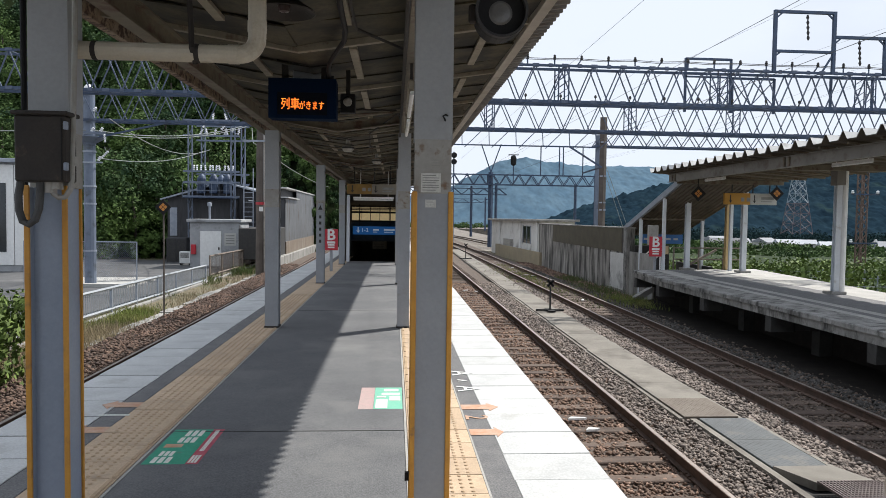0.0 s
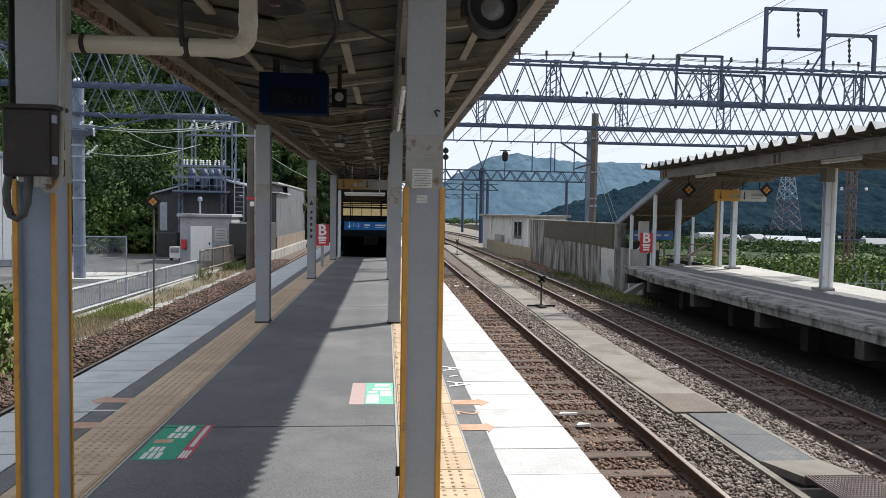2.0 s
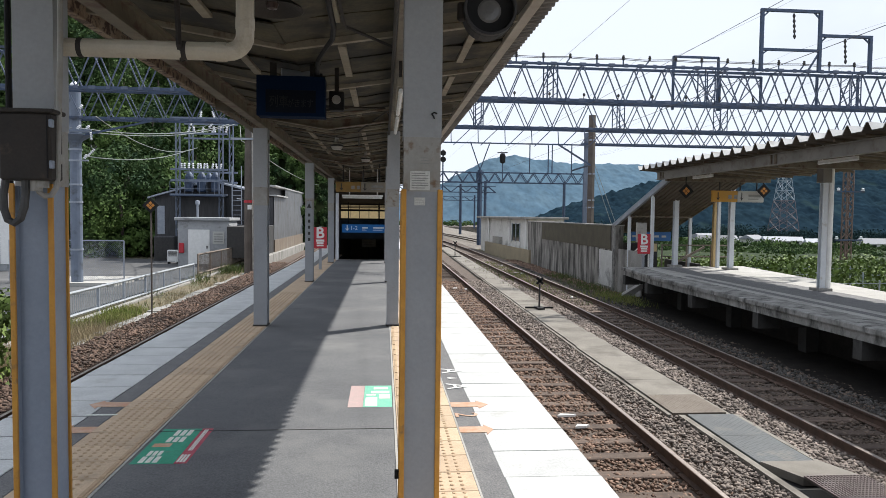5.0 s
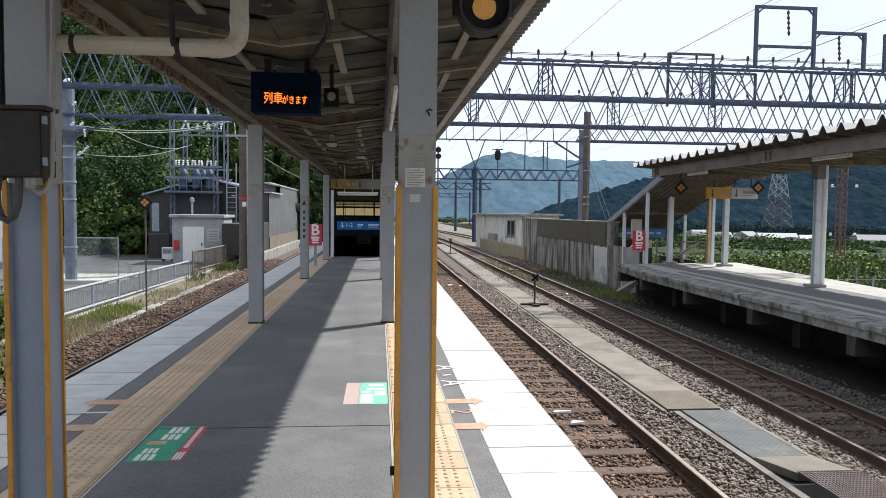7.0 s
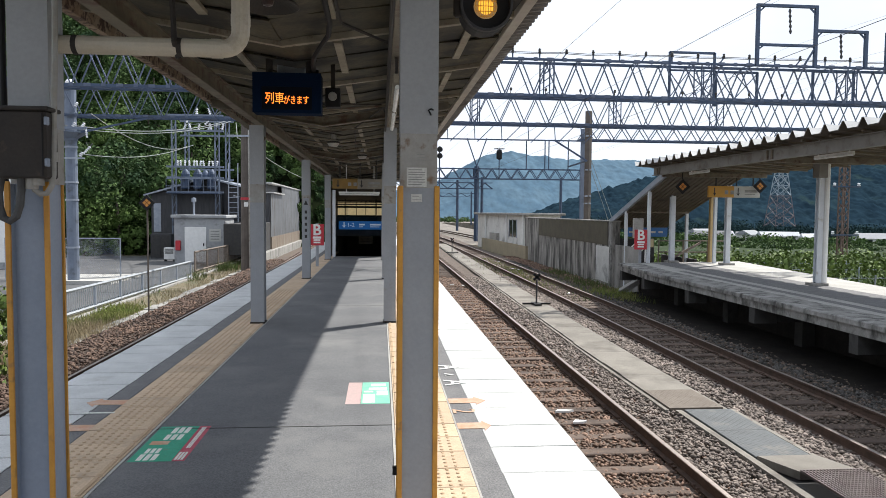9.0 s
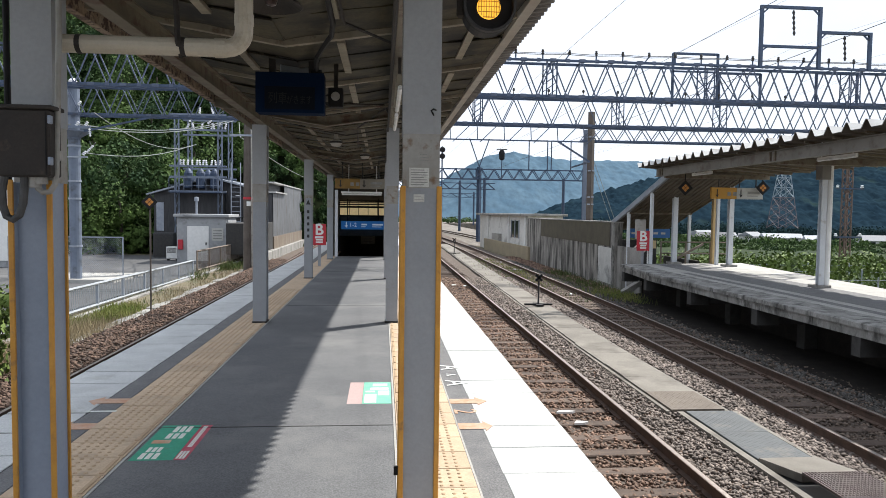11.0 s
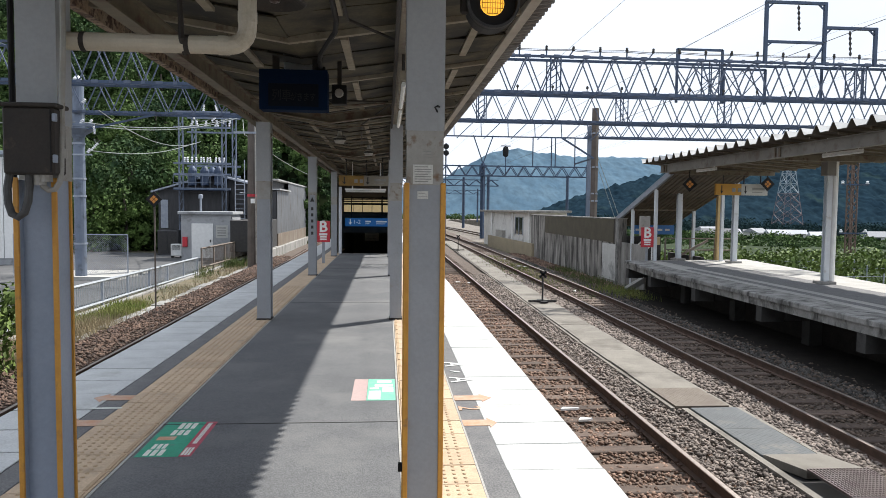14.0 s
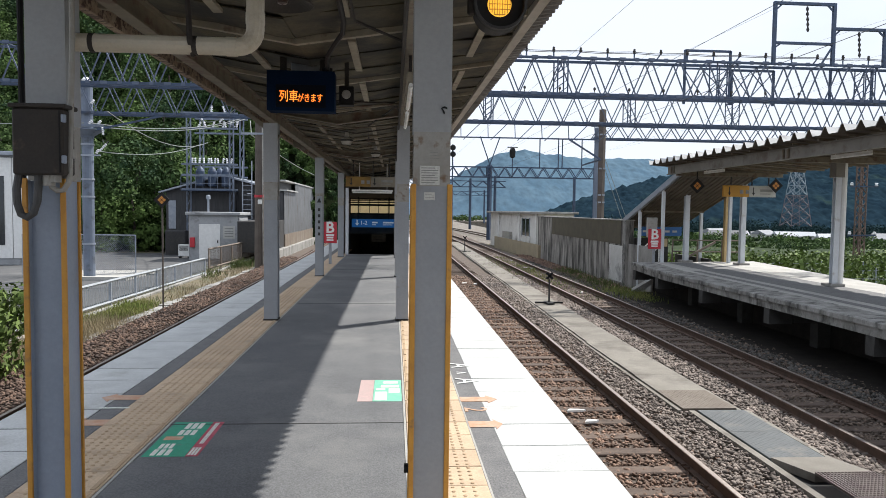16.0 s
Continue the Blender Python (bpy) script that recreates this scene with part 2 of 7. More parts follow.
# brown undersides of roofs, made darker to include the shade beneath them
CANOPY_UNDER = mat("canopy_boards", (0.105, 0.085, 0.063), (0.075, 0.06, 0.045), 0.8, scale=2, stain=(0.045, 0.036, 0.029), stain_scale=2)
ROAD = mat("road", (0.085, 0.086, 0.088), (0.066, 0.067, 0.069), 0.9, scale=0.4, fine=30, bump=0.3, stain=(0.12, 0.12, 0.12), stain_scale=0.5)
EARTH = mat("earth", (0.17, 0.135, 0.095), (0.12, 0.11, 0.06), 0.95, scale=0.9, fine=14, bump=0.8, stain=(0.1, 0.1, 0.055), stain_scale=0.7, stain_at=(0.5, 0.62), fine_depth=0.03)
LEAF_DARK = mat("forest_leaf", (0.076, 0.124, 0.033), (0.021, 0.046, 0.021), 0.75, scale=0.2, bump=0, spread=(0.38, 0.64), island=0.26, spec=0.12)
LEAF = mat("leaf", (0.12, 0.17, 0.04), (0.065, 0.1, 0.026), 0.7, scale=0.8, bump=0, island=0.45, spec=0.2)
GRASS = mat("grass", (0.062, 0.105, 0.028), (0.12, 0.135, 0.055), 0.8, scale=0.8, bump=0, island=0.4, spec=0.15)
GRASS_FRESH = mat("fresh_grass", (0.14, 0.19, 0.045), (0.24, 0.235, 0.085), 0.8, scale=0.8, bump=0, island=0.35, spec=0.15)
STRAW = mat("dry_grass", (0.3, 0.25, 0.15), (0.22, 0.17, 0.1), 0.85, scale=1, bump=0, island=0.3)
BARK = mat("bark", (0.07, 0.055, 0.045), rough=0.95, scale=5)
# distance haze is mixed into both mountain colours as blue
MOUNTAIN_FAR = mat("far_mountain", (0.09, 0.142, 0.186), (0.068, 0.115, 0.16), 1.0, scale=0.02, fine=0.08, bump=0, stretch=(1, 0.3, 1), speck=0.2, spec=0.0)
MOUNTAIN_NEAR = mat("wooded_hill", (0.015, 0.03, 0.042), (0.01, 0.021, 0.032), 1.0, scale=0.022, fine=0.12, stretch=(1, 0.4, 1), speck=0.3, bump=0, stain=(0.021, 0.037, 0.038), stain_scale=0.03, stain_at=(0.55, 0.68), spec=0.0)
HOUSE_WALL = mat("house_wall", (0.55, 0.55, 0.53), (0.44, 0.44, 0.42), 0.8, vary=0.2)
# grey post paint with the blue of the sky's light mixed in
POST_SKY_TINT = mat("sky_tinted_post_paint", (0.25, 0.29, 0.36), (0.22, 0.26, 0.325), 0.45, scale=3, fine=50, bump=0.1, stain=(0.2, 0.2, 0.21), stain_scale=3, stain_at=(0.6, 0.8))
HOUSE_ROOF = mat("house_roof", (0.27, 0.285, 0.31), (0.19, 0.2, 0.22), 0.8, vary=0.75)
# bluish leaf tone, the haze of distance is part of it
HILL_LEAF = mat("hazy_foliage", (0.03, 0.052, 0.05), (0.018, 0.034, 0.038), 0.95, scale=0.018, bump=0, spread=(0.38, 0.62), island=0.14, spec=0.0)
POST_WHITE = mat("pale_column_paint", (0.6, 0.63, 0.66), (0.54, 0.57, 0.6), 0.5, scale=3, fine=40, bump=0.08, stain=(0.36, 0.34, 0.31), stain_scale=5, stain_at=(0.6, 0.76))
# soil colour brought near black, as shade under the platform
SOIL_SHADE = mat("shaded_soil", (0.028, 0.025, 0.022), (0.018, 0.016, 0.015), 0.95, scale=3, fine=30, bump=0.6, spec=0.1)
GLASS_DARK = mat("dark_glass", (0.03, 0.035, 0.04), rough=0.1, bump=0)
CHECKER = mat("checker_plate", (0.098, 0.108, 0.114), (0.078, 0.085, 0.089), 0.75, metal=0.1, scale=3, fine=70, bump=0.3, stain=(0.15, 0.142, 0.13), stain_scale=2.5)
CHECKER_RUST = mat("rusting_checker_plate", (0.15, 0.125, 0.1), (0.115, 0.092, 0.072), 0.75, metal=0.1, scale=4, fine=70, bump=0.3)
SHED_RUST = mat("rust_streaked_sheet", (0.2, 0.16, 0.12), (0.15, 0.115, 0.085), 0.8, scale=1.2, stretch=(2, 2, 0.5), stain=(0.24, 0.22, 0.2), stain_scale=1.0)
PICKET_BROWN = mat("brown_fence_paint", (0.2, 0.165, 0.135), (0.13, 0.1, 0.08), 0.75, scale=4)
# gantry steel made lighter for webs, as highlights on the diagonals
GANTRY_WEB = mat("gantry_web_steel", (0.095, 0.118, 0.17), (0.065, 0.085, 0.13), 0.55, scale=3, metal=0.2)
GRATE = mat("steel_grate", (0.15, 0.125, 0.12), (0.1, 0.075, 0.07), 0.7, metal=0.2, scale=5)
TUBE = mat("fluorescent_tube", (0.75, 0.76, 0.74), rough=0.4, bump=0)
LAMINATE = mat("opaque_amber_sheet", (0.62, 0.5, 0.28), (0.55, 0.42, 0.22), 0.5, scale=2)
DARK_IN = mat("dark_interior", (0.03, 0.03, 0.032), (0.045, 0.043, 0.04), 0.8)


# ---- mesh helpers ----
def box(bm, x0, x1, y0, y1, z0, z1, bevel=0.0):
    vs = [bm.verts.new((x, y, z)) for z in (z0, z1) for x, y in ((x0, y0), (x1, y0), (x1, y1), (x0, y1))]
    fs = [bm.faces.new([vs[i] for i in q]) for q in ((3, 2, 1, 0), (4, 5, 6, 7), (0, 1, 5, 4), (1, 2, 6, 5), (2, 3, 7, 6), (3, 0, 4, 7))]
    if bevel:
        bmesh.ops.bevel(bm, geom=list({e for f in fs for e in f.edges}), offset=bevel, segments=1, affect="EDGES", clamp_overlap=True)
    return bm


def bar(bm, p, q, r, sides=4, r2=None):
    """A prism from p to q."""
    p, q = Vector(p), Vector(q)
    d = (q - p).normalized()
    a = d.orthogonal().normalized() if abs(d.z) > 0.999 else d.cross(Vector((0, 0, 1))).normalized()
    b = d.cross(a)
    r2 = r if r2 is None else r2
    k = math.pi / sides if sides == 4 else 0
    rings = [[bm.verts.new(c + (a * math.cos(k + 2 * math.pi * i / sides) + b * math.sin(k + 2 * math.pi * i / sides)) * rad) for i in range(sides)] for c, rad in ((p, r), (q, r2))]
    for i in range(sides):
        j = (i + 1) % sides
        bm.faces.new((rings[0][i], rings[0][j], rings[1][j], rings[1][i]))
    bm.faces.new(rings[0][::-1])
    bm.faces.new(rings[1])
    return bm


def tube(bm, pts, r, sides=6):
    """A bent round pipe through points."""
    pts = [Vector(p) for p in pts]
    rings = []
    side = None
    for i, p in enumerate(pts):
        d = (pts[min(i + 1, len(pts) - 1)] - pts[max(i - 1, 0)]).normalized()
        side = d.orthogonal().normalized() if side is None else (side - d * side.dot(d)).normalized()
        up = d.cross(side)
        rings.append([bm.verts.new(p + (side * math.cos(2 * math.pi * k / sides) + up * math.sin(2 * math.pi * k / sides)) * r) for k in range(sides)])
    for a, b in zip(rings, rings[1:]):
        for k in range(sides):
            bm.faces.new((a[k], a[(k + 1) % sides], b[(k + 1) % sides], b[k]))
    bm.faces.new(rings[0][::-1])
    bm.faces.new(rings[-1])
    return bm


def arc(c, a, b, n=6):
    """Points of a quarter bend from c + a to c + b."""
    c, a, b = Vector(c), Vector(a), Vector(b)
    return [c + a * math.cos(math.pi / 2 * i / n) + b * math.sin(math.pi / 2 * i / n) for i in range(n + 1)]


def lathe(bm, c, axis, prof, sides=20, caps=True):
    """Turns (distance along axis, radius) pairs about a line through c."""
    c, d = Vector(c), Vector(axis).normalized()
    a = d.orthogonal().normalized()
    b = d.cross(a)
    rings = [[bm.verts.new(c + d * h + (a * math.cos(2 * math.pi * k / sides) + b * math.sin(2 * math.pi * k / sides)) * max(r, 1e-4)) for k in range(sides)] for h, r in prof]
    for p, q in zip(rings, rings[1:]):
        for k in range(sides):
            bm.faces.new((p[k], p[(k + 1) % sides], q[(k + 1) % sides], q[k]))
    if caps:
        bm.faces.new(rings[0][::-1])
        bm.faces.new(rings[-1])
    return bm


def sweep(bm, profile, ys):
    """A closed x-z outline drawn along y; ys holds (y, dx, dz) stations."""
    rings = [[bm.verts.new((x + dx, y, z + dz)) for x, z in profile] for y, dx, dz in ys]
    n = len(profile)
    for a, b in zip(rings, rings[1:]):
        for k in range(n):
            bm.faces.new((a[k], a[(k + 1) % n], b[(k + 1) % n], b[k]))
    bm.faces.new(rings[0][::-1])
    bm.faces.new(rings[-1])
    return bm


def mesh_of(bm, material, name="m"):
    bmesh.ops.recalc_face_normals(bm, faces=bm.faces)
    me = bpy.data.meshes.new(name)
    bm.to_mesh(me)
    bm.free()
    me.materials.append(material)
    return me


def part(name, bm, material, parent, label="", kind=""):
    ob = new(name, mesh_of(bm, material, name))
    ob.parent = parent
    return tagged(ob, label, kind=kind)


def parts(name, bm, material, parent, label=""):
    """Every loose piece of bm as a part of its own."""
    left = set(bm.verts)
    made = []
    while left:
        todo, island = [next(iter(left))], []
        left.discard(todo[0])
        while todo:
            v = todo.pop()
            island.append(v)
            for e in v.link_edges:
                w = e.other_vert(v)
                if w in left:
                    left.discard(w)
                    todo.append(w)
        made.append(island)
    made.sort(key=lambda isl: min((v.index if v.index >= 0 else 0, *v.co) for v in isl))
    for island in made:
        one, at = bmesh.new(), {}
        for v in island:
            at[v] = one.verts.new(v.co)
        for f in {f for v in island for f in v.link_faces}:
            one.faces.new([at[v] for v in f.verts])
        part(name, one, material, parent, label)
    bm.free()


def thing(name, label, category, at=(0, 0, 0), rz=0, group="", kind=""):
    ob = new(name)
    ob.matrix_basis = pose(*at, 0, 0, rz)
    return tagged(ob, label, category, group, kind)


def setting(name, bm, material, label, category):
    return tagged(new(name, mesh_of(bm, material, name)), label, category, kind="structure")


def stuff(name, bm, material, label, category):
    return tagged(new(name, mesh_of(bm, material, name)), label, category, kind="stuff")


def piece(name, me, parent, m):
    ob = new(name, me)
    ob.parent = parent
    ob.matrix_basis = m
    return ob


def letters(name, text, size, material, parent, m, label="", depth=0.001, bold=0.0):
    """Raised lettering in the built-in font, centred, turned into a mesh."""
    cu = bpy.data.curves.new(name, "FONT")
    cu.body, cu.size, cu.extrude, cu.align_x, cu.align_y, cu.resolution_u = text, size, depth, "CENTER", "CENTER", 2
    cu.offset = bold
    tmp = new("lettering_source", cu)
    me = bpy.data.meshes.new_from_object(tmp.evaluated_get(bpy.context.evaluated_depsgraph_get()))
    bpy.data.objects.remove(tmp)
    me.materials.clear()
    me.materials.append(material)
    ob = new(name, me)
    ob.parent = parent
    ob.matrix_basis = m
    return tagged(ob, label) if label else ob


rnd = random.Random(7)

# ---- ground, platforms, tracks ----
PX0, PX1 = -2.85, 1.33      # platform edges
Y0, Y1 = -26.0, 24.4         # platform before the stair hall
bm = bmesh.new()
xs = [-2200, -400, -120, -60, -30, -14, -9, -6.4, -2, 5, 9, 14, 20, 40, 90, 200, 500, 900, 2600]
ys = [-80, -20, 0, 10, 20, 30, 40, 50, 60, 90, 140, 250, 450, 900, 1900]


def ground_z(x, y):
    if x > 9:
        return -1.35 - min(1, (x - 9) / 8) * 1.2 - max(0, (x - 40)) * 0.02 - max(0, y - 60) * 0.021
    return -1.42


gv = [[bm.verts.new((x, y, ground_z(x, y))) for x in xs] for y in ys]
for a, b in zip(gv, gv[1:]):
    for i in range(len(xs) - 1):
        bm.faces.new((a[i], a[i + 1], b[i + 1], b[i]))
ground = setting("ground", bm, EARTH, "brown earth ground with weeds beside the tracks", "ground")
bm = bmesh.new()
box(bm, -40, -8.9, -10, 46, -1.6, -1.395)
bm2 = bmesh.new()
fx, fy = [13.6, 25, 40, 90, 200, 420], [25.5, 45, 60, 90, 140, 250, 600]
fv = [[bm2.verts.new((x + (y - 25) * 0.1 if x < 14 else x, y, ground_z(x, y) + 0.05)) for x in fx] for y in fy]
for a, b in zip(fv, fv[1:]):
    for i in range(len(fx) - 1):
        bm2.faces.new((a[i], a[i + 1], b[i + 1], b[i]))
setting("field", bm2, mat("field_green", (0.02, 0.034, 0.014), (0.03, 0.044, 0.02), 0.9, scale=0.08, fine=2, stain=(0.045, 0.052, 0.028), stain_scale=0.03, spec=0.05), "green fields stretching across the valley", "field")
road = setting("road", bm, ROAD, "worn grey asphalt yard road behind the fence", "road")

# ballast beds with sloping shoulders
def ballast_bed(x0, x1, name, y0=-8, y1=150):
    bm = bmesh.new()
    n = 90
    cols = 15
    rows = []
    for j in range(n + 1):
        y = y0 + (y1 - y0) * (j / n) ** 1.6
        rows.append([bm.verts.new((x0 - 0.35 + (x1 - x0 + 0.7) * i / cols, y, (-1.5 if i in (0, cols) else -1.275) + rnd.uniform(-0.015, 0.015))) for i in range(cols + 1)])
    for a, b in zip(rows, rows[1:]):
        for i in range(cols):
            bm.faces.new((a[i], a[i + 1], b[i + 1], b[i]))
    return setting(name, bm, BALLAST, "rust-brown ballast bed under the rails", "ballast")


ballast_bed(1.2, 8.0, "ballast_bed_east")
ballast_bed(-6.2, -2.7, "ballast_bed_west")

bm = bmesh.new()
box(bm, -14, 16, 62, 190, -1.6, -1.36)
box(bm, -30, 34, 190, 245, -8, -1.362)
setting("ballast_throat", bm, mat("throat_ballast", (0.2, 0.178, 0.152), (0.12, 0.104, 0.088), 0.95, scale=0.9, fine=5, bump=0.8, speck=0.45, fine_depth=0.05, stain=(0.09, 0.085, 0.06), stain_scale=0.25), "wide grey-brown ballast of the station throat", "ballast")

# platform body
bm = bmesh.new()
box(bm, PX0 + 0.62, PX1 - 0.62, Y0, Y1, -0.3, -0.004)
platform = setting("platform_1", bm, ASPHALT, "grey asphalt island platform surface with cross joints", "platform")
bm = bmesh.new()
for x0, x1, y0, y1 in ((PX0 + 0.12, PX1 - 0.12, Y0, Y1), (PX0 + 0.12, -1.75, Y1, 70), (0.3, PX1 - 0.12, Y1, 70)):
    box(bm, x0, x1, y0, y1, -1.5, -0.302)
part("retaining_wall", bm, CONCRETE, platform, "stained concrete platform wall")
bm = bmesh.new()
box(bm, PX0 + 0.62, -1.75, Y1, 70, -0.3, -0.004)
box(bm, 0.3, PX1 - 0.62, Y1, 70, -0.3, -0.004)
part("far_surface", bm, ASPHALT, platform)
bm = bmesh.new()
for y in (-1.5, 5.115, 11.7, 18.3):
    box(bm, -1.6, 0.09, y - 0.006, y + 0.006, -0.02, -0.0015)
parts("cross_joint", bm, JOINT, platform, "dark cross joint in the asphalt")
bm = bmesh.new()
for x0, x1 in ((0.556, 0.735), (-2.24, -2.075)):
    box(bm, x0, x1, Y0, 40, -0.02, -0.001)
parts("dark_strip", bm, ASPHALT_DARK, platform, "coarse dark asphalt strip")
bm = bmesh.new()
for x0, x1 in ((0.553, 0.566), (0.088, 0.104), (-1.612, -1.596)):
    box(bm, x0, x1, Y0, Y1, -0.02, 0.001)
parts("grout_line", bm, CONCRETE_PALE, platform, "pale cement seam beside the tactile paving")

# second platform, lower and wedge-shaped
P2 = -0.13
bm = bmesh.new()


def p2_near(y):
    """The edge beside the track, turning away from it towards the far end."""
    return 7.70 + 0.012 * (y - 10) + 0.09 * max(0, y - 20)


def p2_far(y):
    return 11.6 + 0.15 * (y - 15.4)


vs = [bm.verts.new(c) for c in ((p2_near(-20) + 0.75, -20, P2), (p2_far(-8), -20, P2), (p2_far(24.3), 24.3, P2), (p2_near(23.5) + 0.75, 23.5, P2), (p2_near(20) + 0.75, 20, P2))]
top = bm.faces.new(vs)
ext = bmesh.ops.extrude_face_region(bm, geom=[top])
for v in ext["geom"]:
    if isinstance(v, bmesh.types.BMVert):
        v.co.z -= 0.3
platform2 = setting("platform_2", bm, CONCRETE_PALE, "sunlit pale concrete surface of the opposite platform", "platform")
bm = bmesh.new()
prof = [(0, -0.015), (0.02, 0.0), (0.74, 0.0), (0.74, -0.25), (0.05, -0.255), (0.045, -0.105), (0.0, -0.095)]
yy = [-20 + 2.0 * i for i in range(22)] + [23.5]
for y, y_next in zip(yy, yy[1:]):
    sweep(bm, [(x, z + P2) for x, z in prof], [(y + 0.008, p2_near(y), 0), (y_next - 0.008, p2_near(y_next), 0)])
parts("edge_beam", bm, CONC_DARK, platform2, "weathered grey concrete edge beam")
bm = bmesh.new()
vs = [bm.verts.new((p2_near(y) + d, y, P2 + 0.004)) for y, d in ((-4, 0.95), (-4, 1.2), (20, 1.2), (20, 0.95))]
bm.faces.new(vs)
# wide band: dark paving with the canopy's shadow put into its colour
vs = [bm.verts.new((p2_near(y) + d, y, P2 + 0.004)) for y, d in ((-4, 1.45), (-4, 2.9), (23.4, 2.6), (23.4, 1.15))]
bm.faces.new(vs)
parts("paving_strip", bm, ASPHALT_DARK, platform2, "dark paving strip and painted canopy shade along the edge")
bm = bmesh.new()
for i in range(9):
    y = min(23.3, -2.2 + 3.25 * i)
    box(bm, p2_near(y) + 1.1, p2_near(y) + 1.38, y - 0.14, y + 0.14, -1.5, P2 - 0.3)
    box(bm, p2_near(y) + 0.05, p2_near(y) + 0.55, y - 0.11, y + 0.11, P2 - 0.58, P2 - 0.257)
    box(bm, p2_near(y) + 0.6, p2_near(y) + 1.2, y - 0.1, y + 0.1, P2 - 0.56, P2 - 0.302)
parts("support_pier", bm, PIER_SHADE, platform2, "square concrete piers under the platform")
# added backing that closes the void, its dark colour stands for the shade
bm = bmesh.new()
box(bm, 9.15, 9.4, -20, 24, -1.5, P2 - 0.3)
part("back_wall", bm, SOIL_SHADE, platform2)
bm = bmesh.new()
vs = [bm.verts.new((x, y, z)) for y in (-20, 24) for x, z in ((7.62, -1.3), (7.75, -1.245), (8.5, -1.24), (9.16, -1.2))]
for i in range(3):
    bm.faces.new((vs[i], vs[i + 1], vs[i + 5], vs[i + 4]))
part("soil_bank", bm, SOIL_SHADE, platform2, "soil under the platform with shade in its dark colour")
bm = bmesh.new()
box(bm, p2_near(23.5) + 0.1, 9.3, 23.25, 23.48, -0.55, P2 - 0.3)
vs = [bm.verts.new(c) for c in ((8.42, 23.9, -1.13), (8.42, 24.2, -1.13), (9.1, 24.2, -0.72), (9.1, 23.9, -0.72), (8.42, 23.9, -1.36), (8.42, 24.2, -1.36), (9.1, 24.2, -0.92), (9.1, 23.9, -0.92))]
for q in ((0, 1, 2, 3), (7, 6, 5, 4), (0, 4, 5, 1), (2, 6, 7, 3), (1, 5, 6, 2), (0, 3, 7, 4)):
    bm.faces.new([vs[i] for i in q])
part("end_brace", bm, CONCRETE, platform2)

# rails and sleepers
RAIL = [(-0.062, 0), (0.062, 0), (0.062, 0.012), (0.012, 0.028), (0.009, 0.105), (0.033, 0.118), (0.033, 0.142), (-0.033, 0.142), (-0.033, 0.118), (-0.009, 0.105), (-0.012, 0.028), (-0.062, 0.012)]


def track(name, centre, y0, y1, label):
    """centre(y): the line's middle. Rails, running surfaces, sleepers with plates and spikes."""
    t = thing(name, label, "railway track", group="tracks", kind="structure")
    ys = [y0 + (y1 - y0) * i / 40 for i in range(41)]
    for s in (-1, 1):
        bm = bmesh.new()
        sweep(bm, [(x, z - 1.242) for x, z in RAIL], [(y, centre(y) + s * 0.566, 0) for y in ys])
        rail = part("rail", bm, RAIL_RUST, t)
        bm = bmesh.new()
        sweep(bm, [(-0.026, -1.0995), (0.026, -1.0995), (0.024, -1.0975), (-0.024, -1.0975)], [(y, centre(y) + s * 0.566, 0) for y in ys])
        part("running_surface", bm, RAIL_TOP, rail, "worn bright rail top")
    return t


def c1(y):
    return 2.73 - (max(0, y - 45) ** 2) * 0.0006


def c2(y):
    return 6.18 + 0.012 * (min(y, 22) - 10) - (max(0, y - 45) ** 2) * 0.0006


def c0(y):
    return -4.37 - (max(0, y - 30) ** 2) * 0.0006


def c3(y):
    return 11.5 - (max(0, y - 50)) * 0.045 - (max(0, y - 70) ** 2) * 0.0004


line1 = track("track_1", c1, -6, 150, "narrow-gauge track with brown wooden sleepers between the platforms")
line2 = track("track_2", c2, -6, 150, "narrow-gauge track with shaded sleepers beside the opposite platform")
line3 = track("track_3", c0, -6, 150, "narrow-gauge track on rusty ballast behind the platform")
line4 = track("track_4", c3, 62, 170, "distant track curving out of the station")

# walkway of precast troughs between the tracks
walkway = thing("cable_trough", "pale precast concrete cable trough with loose lids between tracks", "cable trough", kind="structure")
bm = bmesh.new()
me_lid = mesh_of(box(bmesh.new(), -0.39, 0.39, 0.001, 0.999, -0.09, 0, 0.002), TROUGH, "lid")
y = 9.45
k = 0
piece("lid", mesh_of(box(bmesh.new(), -0.39, 0.39, 0.001, 0.999, -0.09, 0, 0.002), CHECKER_RUST, "lid"), walkway, pose(4.47, y, -1.17))
y += 1.0
while y < 60:
    piece("lid", me_lid, walkway, pose(4.47 + 0.012 * math.sin(k * 1.7) + 0.016 * max(0, y - 13), y, -1.17 + 0.0015 * math.sin(k * 2.3), 0.08 * math.sin(k), 0.2 * math.sin(k * 1.3), 0.3 * math.sin(k * 2.9)))
    y += 1.0
    k += 1
bm.free()
bm = bmesh.new()
box(bm, 4.24, 4.9, 7.45, 8.4, -1.26, -1.165, 0.006)
box(bm, 4.25, 4.92, 8.41, 9.36, -1.26, -1.168, 0.006)
parts("steel_lid", bm, CHECKER, walkway, "blue-grey steel checker plate lid")


